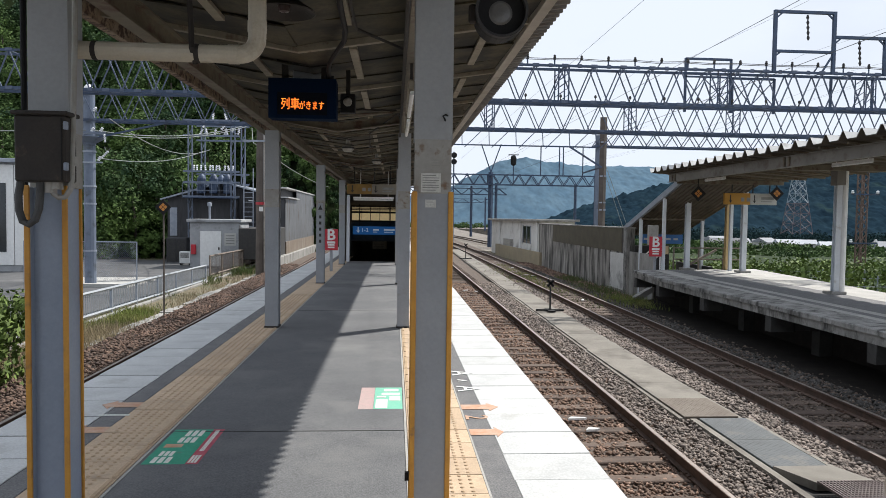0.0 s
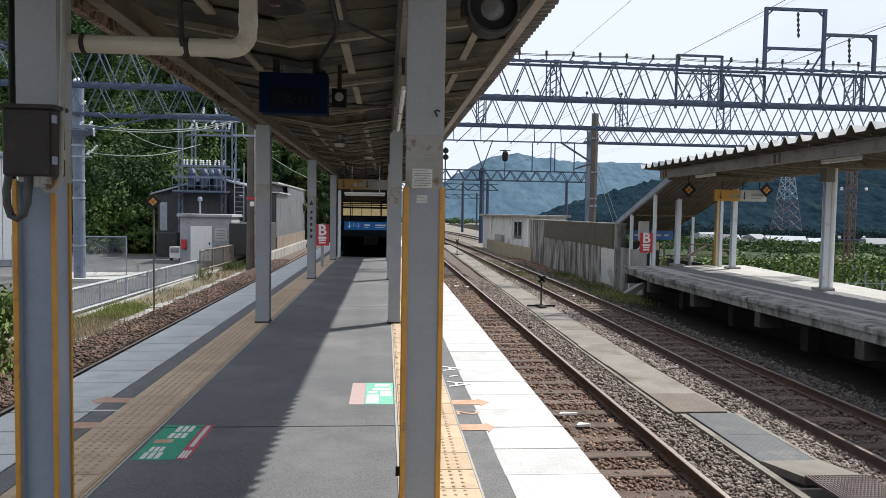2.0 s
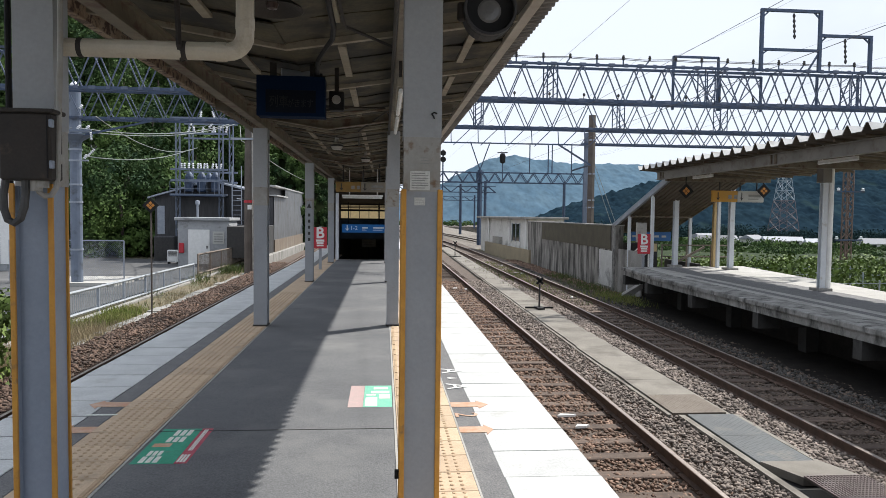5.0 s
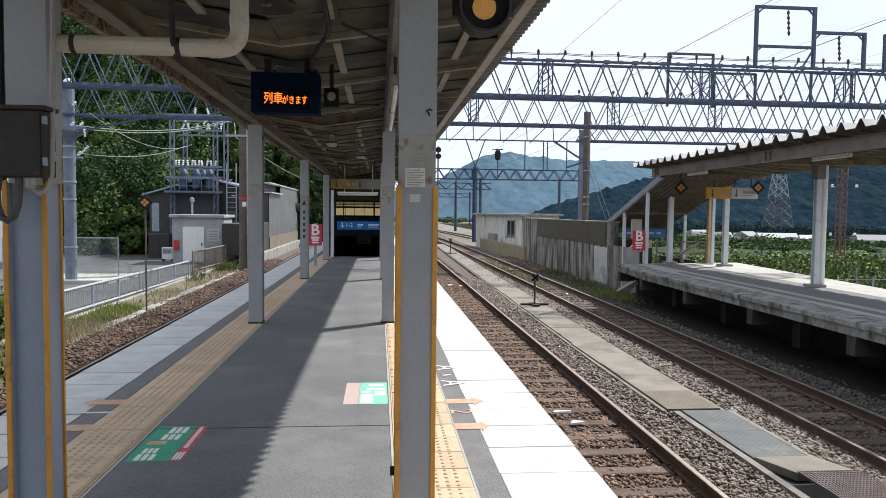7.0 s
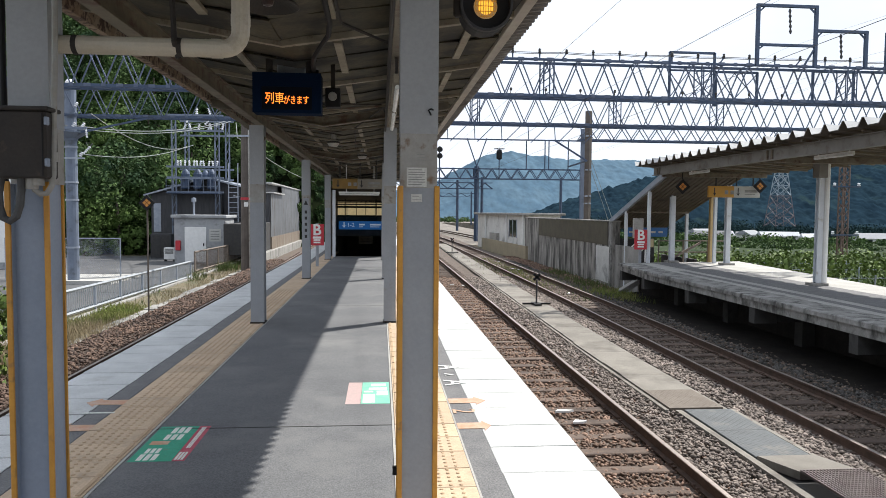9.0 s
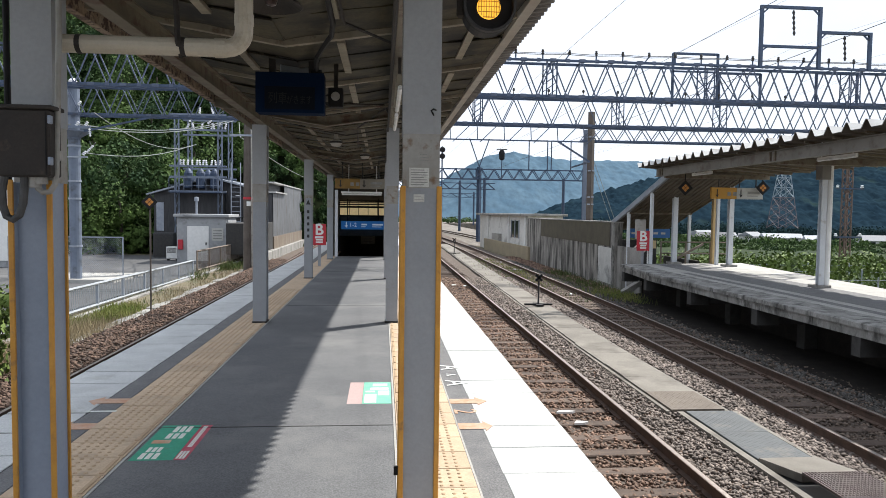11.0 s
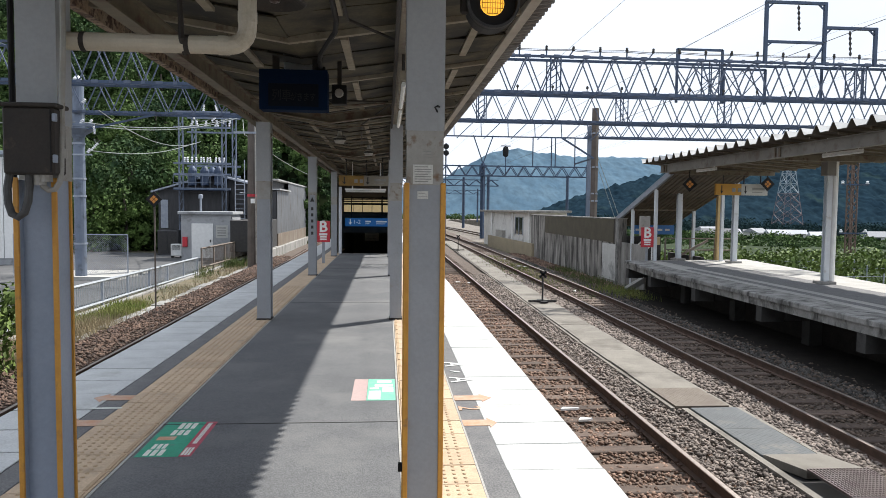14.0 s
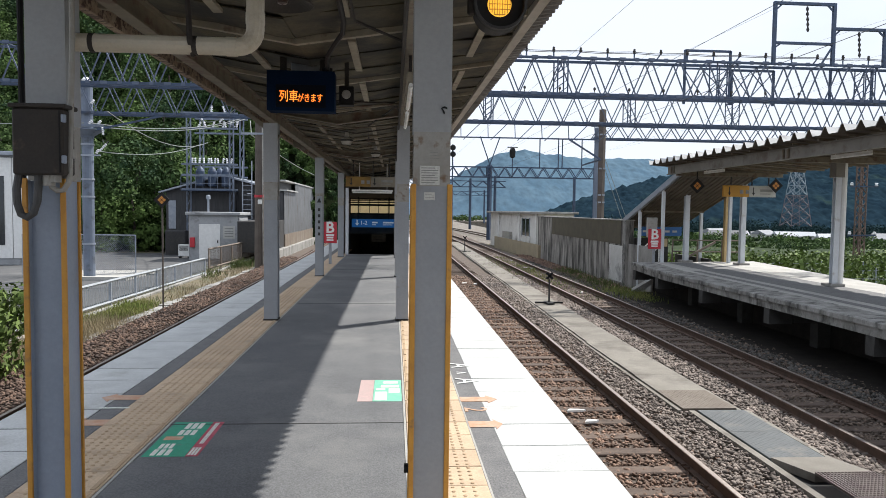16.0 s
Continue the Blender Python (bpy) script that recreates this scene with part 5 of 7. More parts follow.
def train_text(name, material, y, label):
    """Two taller and four smaller characters in one row."""
    a = letters("a", "列車", 0.112, material, None, pose(0, 0, 0), "", 0.0016)
    b = letters("b", "がきます", 0.083, material, None, pose(0, 0, 0), "", 0.0016)
    bm = bmesh.new()
    for ob, dx, dz in ((a, -0.105, 0.012), (b, 0.088, 0.0)):
        tmp = bmesh.new()
        tmp.from_mesh(ob.data)
        ext_ = [v.co.x for v in tmp.verts] or [0]
        wid = max(ext_) - min(ext_) or 1
        mid = (max(ext_) + min(ext_)) / 2
        want = 0.165 if ob is a else 0.222
        at = {v: bm.verts.new(((v.co.x - mid) * want / wid + dx, -v.co.z, v.co.y + dz)) for v in tmp.verts}
        for f in tmp.faces:
            bm.faces.new([at[v] for v in f.verts])
        tmp.free()
    for ob in (a, b):
        bpy.data.objects.remove(ob)
    t = part(name, bm, material, disp, label)
    t.matrix_basis = pose(-0.004, y, 0.112)
    return t


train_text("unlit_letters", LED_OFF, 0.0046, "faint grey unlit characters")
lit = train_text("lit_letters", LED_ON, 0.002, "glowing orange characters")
bm = bmesh.new()
for x in (-0.17, 0.19):
    box(bm, x - 0.03, x + 0.03, 0.09, 0.12, 0.36, 0.56)
box(bm, -0.24, 0.26, 0.07, 0.14, 0.53, 0.57)
part("hanger", bm, BOX_BROWN, disp, "dark steel hanger frame")
bm = bmesh.new()
box(bm, -0.13, 0.14, 0.3, 0.4, 0.4, 0.56, 0.008)
box(bm, -0.135, 0.145, 0.29, 0.3, 0.545, 0.565)
part("junction_box", bm, POST_GREY, disp)
bm = bmesh.new()
tube(bm, [(0.2, 0.1, 0.36), (0.23, 0.09, 0.45), (0.28, 0.05, 0.55), (0.34, -0.1, 0.6), (0.36, -0.6, 0.62), (0.6, -1.2, 0.62)], 0.012)
part("cable", bm, BLACK, disp)
# camera box beside the display
s = thing("camera_box", "small black box with a round lens under the roof", "camera", (-0.46, 6.8, 2.56))
part("body", box(bmesh.new(), -0.07, 0.07, 0, 0.12, 0, 0.18, 0.006), BLACK, s)
part("lens", lathe(bmesh.new(), (0, 0.0, 0.1), (0, -1, 0), ((0, 0.042), (0.012, 0.042), (0.018, 0.034), (0.02, 0.0)), 16), PIPE_GREY, s)
bm = bmesh.new()
box(bm, -0.02, 0.02, 0.04, 0.08, 0.18, 0.46)
tube(bm, [(-0.07, 0.05, 0.12), (-0.12, 0.05, 0.1), (-0.1, 0.05, 0.04), (-0.07, 0.05, 0.02)], 0.008)
part("bracket", bm, BOX_BROWN, s)
# round hood lamp under the boards, with its cables
s = thing("hood_lamp", "dark rusty round hood lamp under the canopy", "lamp", (-0.69, 4.42, 2.9))
part("hood", lathe(bmesh.new(), (0, 0, 0), (0, 0, -1), ((-0.06, 0.05), (0.0, 0.07), (0.04, 0.13), (0.07, 0.18), (0.085, 0.195), (0.09, 0.185), (0.05, 0.12), (0.02, 0.05)), 28), BOX_BROWN, s)
part("bulb", lathe(bmesh.new(), (0, 0, -0.03), (0, 0, -1), ((0, 0.03), (0.02, 0.04), (0.05, 0.03), (0.06, 0.0)), 12), mat("smoked_glass", (0.06, 0.035, 0.03), rough=0.3, bump=0), s)
bm = tube(bmesh.new(), [(0.34, -0.3, 0.03), (0.33, 0.18, 0.0), (0.33, 0.6, -0.02), (0.3, 0.9, -0.03), (0.22, 1.2, -0.04), (0.14, 1.5, -0.06), (0.1, 1.8, -0.06), (0.08, 2.1, -0.05), (0.07, 2.2, -0.09)], 0.02, 8)
lathe(bm, (0.075, 2.16, -0.04), (0, 0.2, -1), ((0, 0.02), (0.0, 0.045), (0.08, 0.045), (0.1, 0.02)), 10)
part("cable", bm, BLACK, s)
# amber warning lamp
s = thing("warning_lamp", "black round warning lamp with a ribbed amber lens", "lamp", (0.487, 3.32, 2.535))
part("housing", lathe(bmesh.new(), (0, 0.14, 0), (0, -1, 0), ((-0.05, 0.06), (0.0, 0.085), (0.02, 0.115), (0.14, 0.124), (0.16, 0.124), (0.16, 0.112), (0.145, 0.108), (0.14, 0.06)), 28), BLACK, s, "black drum housing")
part("hood", lathe(bmesh.new(), (0, -0.02, 0), (0, -1, 0), ((0.0, 0.112), (0.0, 0.124), (0.03, 0.124), (0.03, 0.112), (0.0, 0.112)), 28, False), DARK_IN, s)
lens = part("lens", lathe(bmesh.new(), (0, 0.004, 0), (0, -1, 0), ((0.0, 0.057), (0.004, 0.056), (0.009, 0.045), (0.012, 0.02), (0.0125, 0.0)), 28), LENS_OFF, s, "grey ribbed lens")
warm_lens = part("warm_lens", lathe(bmesh.new(), (0, 0.004, 0), (0, -1, 0), ((0.0, 0.0575), (0.004, 0.0565), (0.0095, 0.0455), (0.0125, 0.0205), (0.013, 0.0)), 28), mat("dim_amber", (0.24, 0.18, 0.1), bump=0, glow=((1.0, 0.6, 0.24), 0.15)), s, "dimly glowing amber lens")
glow_lens = part("lit_lens", lathe(bmesh.new(), (0, 0.004, 0), (0, -1, 0), ((0.0, 0.0578), (0.0045, 0.0568), (0.0105, 0.046), (0.0155, 0.021), (0.017, 0.0)), 28), AMBER, s, "glowing amber lens")
bm = bmesh.new()
for i in range(-4, 5):
    h = math.sqrt(0.056 ** 2 - (i * 0.012) ** 2)
    box(bm, i * 0.012 - 0.0012, i * 0.012 + 0.0012, -0.0165, -0.0065, -h * 0.93, h * 0.93)
    if i % 2 == 0:
        box(bm, -h * 0.93, h * 0.93, -0.0162, -0.0065, i * 0.012 - 0.001, i * 0.012 + 0.001)
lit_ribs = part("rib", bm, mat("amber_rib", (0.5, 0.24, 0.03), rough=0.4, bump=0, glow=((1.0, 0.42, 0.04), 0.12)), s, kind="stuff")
bm = bmesh.new()
box(bm, -0.02, 0.02, 0.05, 0.09, 0.11, 0.5)
box(bm, -0.15, -0.11, 0.0, 0.03, -0.05, 0.04, 0.01)
bar(bm, (-0.12, 0.02, 0.0), (-0.09, 0.06, 0.02), 0.012)
part("bracket", bm, BOX_BROWN, s)
# downpipe from the valley gutter to the column
s = thing("drain_pipe", "cream drain pipe bending from the roof valley to a column", "drain pipe", (0, 3.36, 0))
pts_ = [(-0.648, 0, 2.92), (-0.648, 0, 2.47)] + arc((-0.728, 0, 2.395), (0.08, 0, 0), (0, 0, -0.08), 6) + [(-0.8, 0, 2.315), (-1.49, 0, 2.315)]
part("pipe", tube(bmesh.new(), pts_, 0.042, 14), PIPE_CREAM, s)
bm = bmesh.new()
for x in (-0.93, -1.39):
    lathe(bm, (x, 0, 2.315), (1, 0, 0), ((0, 0.04), (0, 0.0445), (0.022, 0.0445), (0.022, 0.04)), 14)
parts("collar", bm, BOX_BROWN, s, "dark pipe collar")
bm = bmesh.new()
tube(bm, [(-0.93, 0.0, 2.27), (-0.935, -0.045, 2.33), (-0.95, 0, 2.44), (-0.97, 0.02, 2.7), (-0.98, 0.02, 2.86)], 0.014)
bl = lathe(bmesh.new(), (-0.648, 0, 2.42), (0, 0, 1), ((0, 0.04), (0, 0.0445), (0.05, 0.0445), (0.05, 0.04)), 14)
lathe(bl, (-0.78, 0, 2.315), (1, 0, 0), ((0, 0.04), (0, 0.0445), (0.05, 0.0445), (0.05, 0.04)), 14)
parts("elbow_socket", bl, PIPE_CREAM, s)
part("strap", bm, BOX_BROWN, s, "rusty hanging strap")
# bell-shaped speaker further on
for x, y, z in ((-0.80, 12.0, 2.66), (-0.4, 15.2, 2.7)):
    s = thing("dome_speaker", "small grey dome speaker hung from the roof", "speaker", (x, y, z), group="dome speakers")
    dm = part("dome", lathe(bmesh.new(), (0, 0, 0), (0, 0, 1), ((0, 0.0), (0.0, 0.07), (0.05, 0.1), (0.09, 0.1), (0.12, 0.04), (0.22, 0.03)), 16), PIPE_GREY, s)
    part("rim", lathe(bmesh.new(), (0, 0, 0.05), (0, 0, 1), ((0, 0.095), (0, 0.108), (0.03, 0.108), (0.03, 0.095)), 16), DARK_IN, dm)
# switch box on the column
s = thing("switch_box", "dark brown steel switch box strapped to a column", "switch box", (-1.598, 3.17, 1.70))
sbc = part("case", box(bmesh.new(), -0.03, 0.182, -0.04, 0.075, 0, 0.285, 0.008), BOX_BROWN, s)
part("lid", box(bmesh.new(), -0.04, 0.196, -0.05, 0.078, 0.285, 0.303, 0.004), BOX_BROWN, sbc, "overhanging lid")
part("door_seam", box(bmesh.new(), 0.166, 0.17, -0.0425, -0.04, 0.01, 0.275), BLACK, sbc)
bm = bmesh.new()
for z in (0.05, 0.225):
    box(bm, 0.176, 0.19, -0.046, -0.02, z, z + 0.035, 0.003)
parts("hinge", bm, POST_SKY_TINT, sbc, "worn grey hinge")
part("side_conduit", tube(bmesh.new(), [(0.192, 0.05, 1.05), (0.19, 0.045, 0.6), (0.186, 0.03, 0.27), (0.184, 0.02, 0.08), (0.183, 0.02, 0.02), (0.176, 0.02, -0.03), (0.155, 0.02, -0.062), (0.128, 0.02, -0.066), (0.106, 0.02, -0.05), (0.095, 0.02, -0.02), (0.093, 0.02, 0.01)], 0.0125, 10), POST_WORN, s, "rusting conduit bent under the box")
part("left_hose", tube(bmesh.new(), [(-0.018, -0.01, 0.0), (-0.028, -0.01, -0.06), (-0.026, -0.01, -0.125), (-0.012, -0.01, -0.17), (0.014, -0.01, -0.184), (0.04, -0.01, -0.165), (0.054, -0.005, -0.115), (0.058, 0.0, -0.05), (0.06, 0, 0.01)], 0.0165, 10), PIPE_HOSE, s, "grey-black flexible hose")
bm = bmesh.new()
lathe(bm, (0.093, 0.02, -0.045), (0, 0, 1), ((0, 0.016), (0, 0.026), (0.05, 0.026), (0.05, 0.016)), 12)
lathe(bm, (0.122, 0.015, -0.03), (0, 0, 1), ((0, 0.018), (0, 0.026), (0.035, 0.026), (0.035, 0.018)), 12)
lathe(bm, (0.186, 0.03, 0.075), (0, 0, 1), ((0, 0.012), (0, 0.02), (0.04, 0.02), (0.04, 0.012)), 12)
parts("gland", bm, PIPE_GREY, s)
part("rear_pipe", bar(bmesh.new(), (-0.131, 0.25, -0.05), (-0.131, 0.25, 1.1), 0.014, 10), BLACK, s, "black pipe behind the column")
# notices on the near column
def notice(x, z, w, h, n, material, label, y):
    s = thing("notice", label, "notice", (x, y, z), group="pasted notices")
    sh = part("sheet", box(bmesh.new(), -w / 2, w / 2, 0, 0.002, -h / 2, h / 2), material, s)
    bm = bmesh.new()
    for k in range(n):
        zz = h / 2 - h * (k + 0.9) / (n + 0.8)
        box(bm, -w * 0.42, w * (0.42 if k % 3 else 0.25), -0.0012, 0, zz - h * 0.022, zz + h * 0.022)
    if n:
        parts("text_bar", bm, FAINT_INK, sh)
    else:
        bm.free()


NY = 3.34 - 0.084 - 0.005
notice(0.165, 1.73, 0.092, 0.088, 7, PAPER, "white paper notice with grey print on a column", NY)
notice(0.188, 1.822, 0.05, 0.05, 3, POST_WORN, "small faded paper notice on a column", NY)
notice(0.165, 1.634, 0.05, 0.036, 2, PAPER, "small white paper label on a column", NY)
s = thing("column_bolt", "small dark bolt hook on the column", "bolt", (0.228, 3.245, 2.03))
part("hook", tube(bmesh.new(), [(0.012, 0.01, 0.01), (0.0, -0.01, 0.012), (-0.012, -0.012, 0.005), (-0.004, -0.012, -0.008), (0.0, 0.0, -0.014)], 0.004), BLACK, s)
s = thing("column_bolt", "small dark bolt hook on the column", "bolt", (0.07, 3.3, 0.33))
part("hook", box(bmesh.new(), -0.01, 0.012, 0, 0.02, -0.02, 0.02), BLACK, s)
# cream boxes and tubes beside the right column line
for y0, z0 in ((5.2, 2.45), (6.6, 2.44), (12.2, 2.45)):
    s = thing("strip_light", "cream strip light fixed along the canopy beam", "strip light", (0.118, y0, z0), group="strip lights")
    part("body", box(bmesh.new(), -0.03, 0.03, 0, 1.25, 0.06, 0.13, 0.006), BATTEN, s)
    part("tube", bar(bmesh.new(), (0, 0.02, 0.035), (0, 1.23, 0.035), 0.017, 8), TUBE, s)
    part("hanger", box(bmesh.new(), -0.012, 0.012, 0.2, 0.24, 0.13, 0.34), BOX_BROWN, s)
bm = bmesh.new()
tube(bm, [(0.06, 2.0, 2.7), (0.06, 9, 2.69), (0.05, 16, 2.7), (0.05, 24, 2.7)], 0.014, 6)
tube(bm, [(-0.3, 3.0, 2.9), (-0.28, 5.0, 2.88), (0.2, 6.0, 2.93), (0.3, 7.5, 2.95), (0.05, 9, 2.9), (-0.4, 11, 2.86), (-0.5, 14, 2.85)], 0.012, 6)
tube(bm, [(-1.2, 8.0, 2.86), (-0.6, 8.2, 2.8), (0.0, 8.6, 2.86), (0.1, 9.4, 2.8)], 0.01, 6)
tube(bm, [(-1.3, 11.0, 2.86), (-0.6, 11.4, 2.78), (0.0, 11.2, 2.86)], 0.01, 6)
tagged(new("roof_cable", mesh_of(bm, BOX_BROWN)), "dark cables clipped under the canopy roof", "cable")
for y in (8.4, 10.5, 12.6, 14.7, 16.8, 18.9):
    bm = tube(bmesh.new(), [(-1.6, y, 2.83), (-0.8, y + 0.1, 2.76), (0.08, y, 2.82)], 0.011, 6)
    tagged(new("roof_conduit", mesh_of(bm, CREAM)), "thin cream conduit crossing under the canopy roof", "conduit", "roof conduits")

# red platform sign, name plate on the third column, hanging signs
b_sign(-1.79, 20.0, 0.9, 0.38, 0.6, 0.0, "red platform sign with a white letter on a stand")
s = thing("name_plate", "narrow vertical plate with dark characters on a column", "sign", (-1.715, 16.345, 1.36))
part("plate", box(bmesh.new(), -0.06, 0.06, 0, 0.008, -0.5, 0.5, 0.002), POST_GREY, s)
bm = bmesh.new()
for k in range(5):
    box(bm, -0.026, 0.026, -0.003, 0, 0.15 - k * 0.14, 0.22 - k * 0.14)
vs = [bm.verts.new((a, -0.003, b)) for a, b in ((-0.05, 0.35), (0.05, 0.35), (0.0, 0.46))]
bm.faces.new(vs)
parts("text_bar", bm, INK, s)
hung_sign(-1.345, 0.045, 19.8, 2.2, 2.48, 0.5, "yellow and white hanging direction sign under the canopy", yellow=YELLOW_DULL, white=WHITE_DULL)
s = thing("tube_light", "white fluorescent tube light under the canopy", "tube light", (-0.6, 20.6, 2.06), group="tube lights")
part("tube", bar(bmesh.new(), (-0.6, 0, 0), (0.55, 0, 0), 0.025, 8), TUBE, s)
bm = bmesh.new()
box(bm, -0.62, 0.57, -0.03, 0.03, 0.03, 0.08)
for x in (-0.4, 0.4):
    box(bm, x - 0.01, x + 0.01, -0.01, 0.01, 0.08, 0.85)
part("holder", bm, WHITE, s)

# stair hall at the end of the platform
hall = thing("stair_hall", "dark covered stairway down at the platform's end", "stair hall", kind="structure")
bm = bmesh.new()
box(bm, -1.84, -1.72, Y1, 36, -4, 2.5)
box(bm, 0.16, 0.3, Y1, 36, -4, 2.5)
HALL_WALL = mat("hall_wall", (0.12, 0.11, 0.092), (0.085, 0.077, 0.063), 0.85, scale=2, stain=(0.05, 0.045, 0.038), stain_scale=1.3)
part("side_wall", bm, HALL_WALL, hall)
bm = bmesh.new()
for y in (25.5, 28.0, 30.5, 33.0):
    box(bm, -1.72, 0.16, y - 0.06, y + 0.06, 2.3, 2.5)
parts("ceiling_beam", bm, CANOPY_UNDER, hall)
bm = bmesh.new()
box(bm, -1.72, 0.16, 35.92, 36.1, -4, 3.0)
part("end_wall", bm, HALL_WALL, hall)
# the panes give off a faint glow themselves, in place of daylight behind
bm = bmesh.new()
for k in range(5):
    box(bm, -1.69 + k * 0.37, -1.34 + k * 0.37, 27.92, 27.95, 1.42, 1.7)
    box(bm, -1.69 + k * 0.37, -1.34 + k * 0.37, 27.92, 27.95, 1.78, 1.94)
parts("window_pane", bm, mat("daylight_glow_pane", (0.75, 0.6, 0.32), (0.65, 0.5, 0.26), 0.5, bump=0, glow=((1.0, 0.78, 0.42), 0.22)), hall, "yellowed frosted pane with a glow for outside daylight")
bm = bmesh.new()
for z in (1.39, 1.74, 1.97):
    box(bm, -1.72, 0.16, 27.9, 27.98, z - 0.025, z + 0.025)
for k in range(6):
    box(bm, -1.7 + k * 0.37 - 0.012, -1.7 + k * 0.37 + 0.008, 27.905, 27.975, 1.415, 1.945)
bar(bm, (-1.72, 27.2, 1.82), (0.16, 27.2, 1.84), 0.03)
bar(bm, (-1.72, 26.7, 1.88), (0.16, 26.7, 1.9), 0.03)
parts("window_rail", bm, BOX_BROWN, hall, "dark steel glazing rail")
bm = bmesh.new()
slope_sheet(bm, -1.72, 0.16, 24.6, 2.45, 27.95, 2.05, 0.05)
part("sloping_ceiling", bm, CANOPY_UNDER, hall)
part("header_panel", box(bmesh.new(), -1.72, 0.16, 27.93, 27.97, 0.6, 1.365), HALL_WALL, hall)
part("door_post", box(bmesh.new(), -1.66, -1.555, 24.42, 24.52, -0.004, 2.3, 0.006), POST_WHITE, hall, "pale painted post at the stair head")
for k in range(16):
    part("step", box(bmesh.new(), -1.72, 0.16, Y1 + 0.3 * k, Y1 + 0.3 * k + 0.32, -0.172 * (k + 1) - 0.15, -0.172 * (k + 0) - 0.006), CONCRETE, hall)
s = thing("hanging_sign", "blue hanging sign with white arrow over the stairs", "sign", (-0.78, 27.5, 0.865), group="hanging direction signs")
part("panel", box(bmesh.new(), -0.84, 0.84, 0, 0.1, 0, 0.32, 0.004), BLUE_LIT, s)
bm = bmesh.new()
box(bm, -0.66, -0.62, -0.004, 0, 0.12, 0.29)
bm.faces.new([bm.verts.new((a, -0.004, b)) for a, b in ((-0.72, 0.17), (-0.64, 0.06), (-0.56, 0.17), (-0.64, 0.13))])
for x0, x1 in ((-0.06, 0.16), (0.36, 0.78)):
    box(bm, x0, x1, -0.004, 0, 0.16, 0.22)
    box(bm, x0, x1 - 0.06, -0.004, 0, 0.09, 0.115)
parts("text_bar", bm, WHITE_LIT, s)
letters("number", "1-2", 0.22, WHITE_LIT, s, pose(-0.38, -0.004, 0.17, 90, 0, 0), "white numbers")
bm = bmesh.new()
for x in (-0.6, 0.6):
    bar(bm, (x, 0.05, 0.34), (x, 0.05, 1.75), 0.02, 6)
parts("hanger", bm, DARK_IN, s)
s = thing("notice_board", "grey notice board on the wall down the stairs", "notice board", (-0.63, 29.9, 0.19))
part("board", box(bmesh.new(), -0.3, 0.3, 0, 0.04, 0, 0.42), PIPE_GREY, s)
bm = bmesh.new()
for k in range(3):
    box(bm, -0.25, 0.2, -0.004, 0, 0.08 + 0.11 * k, 0.13 + 0.11 * k)
parts("text_bar", bm, FAINT_INK, s)
part("leg", box(bmesh.new(), -0.02, 0.02, 0.02, 0.05, -3.1, 0.0), DARK_IN, s)

# floor markings, laid flush on the paving
def marking(name, label, at, rz=0):
    return thing(name, label, "floor marking", at, rz, group="floor markings")


def flat(bm, x0, x1, y0, y1, z=0.003):
    box(bm, x0, x1, y0, y1, z - 0.002, z)
    return bm


s = marking("queue_marking", "green and crimson boarding marking on dark asphalt", (-1.4, 4.81, -0.0055))
part("green_panel", flat(bmesh.new(), -0.175, 0.095, -0.36, 0.36), GREEN_PAINT, s)
part("crimson_panel", flat(bmesh.new(), 0.097, 0.175, -0.36, 0.36), CRIMSON, s, "crimson side stripe")
bm = bmesh.new()
for x0, x1, y0, y1 in ((-0.13, 0.0, -0.34, -0.23), (-0.12, -0.02, -0.21, -0.12), (-0.07, 0.06, 0.2, 0.33), (-0.08, 0.05, 0.06, 0.17), (0.12, 0.15, -0.12, 0.33), (0.105, 0.165, -0.34, -0.2)):
    for k in range(3):
        flat(bm, x0 + (x1 - x0) * k / 3, x0 + (x1 - x0) * (k + 0.7) / 3, y0, y1, 0.0045)
parts("text_bar", bm, PALE_MARK, s)
bm = bmesh.new()
flat(bm, -0.14, -0.02, -0.04, 0.03, 0.0045)
part("picture_bar", bm, ORANGE_MARK, s)
s = marking("queue_marking", "faded pink and mint boarding marking in the sun", (-0.1, 6.055, -0.0055))
part("pink_panel", flat(bmesh.new(), -0.185, -0.062, -0.36, 0.36), PINK, s, "faded pink stripe")
part("mint_panel", flat(bmesh.new(), -0.06, 0.18, -0.36, 0.36), MINT_PAINT, s)
bm = bmesh.new()
for x0, x1, y0, y1 in ((-0.045, 0.055, -0.33, -0.06), (0.07, 0.165, -0.1, 0.05), (0.0, 0.16, 0.08, 0.16), (0.02, 0.15, 0.22, 0.3), (-0.04, 0.04, 0.0, 0.05)):
    flat(bm, x0, x1, y0, y1, 0.0045)
parts("text_bar", bm, PALE_MARK, s)


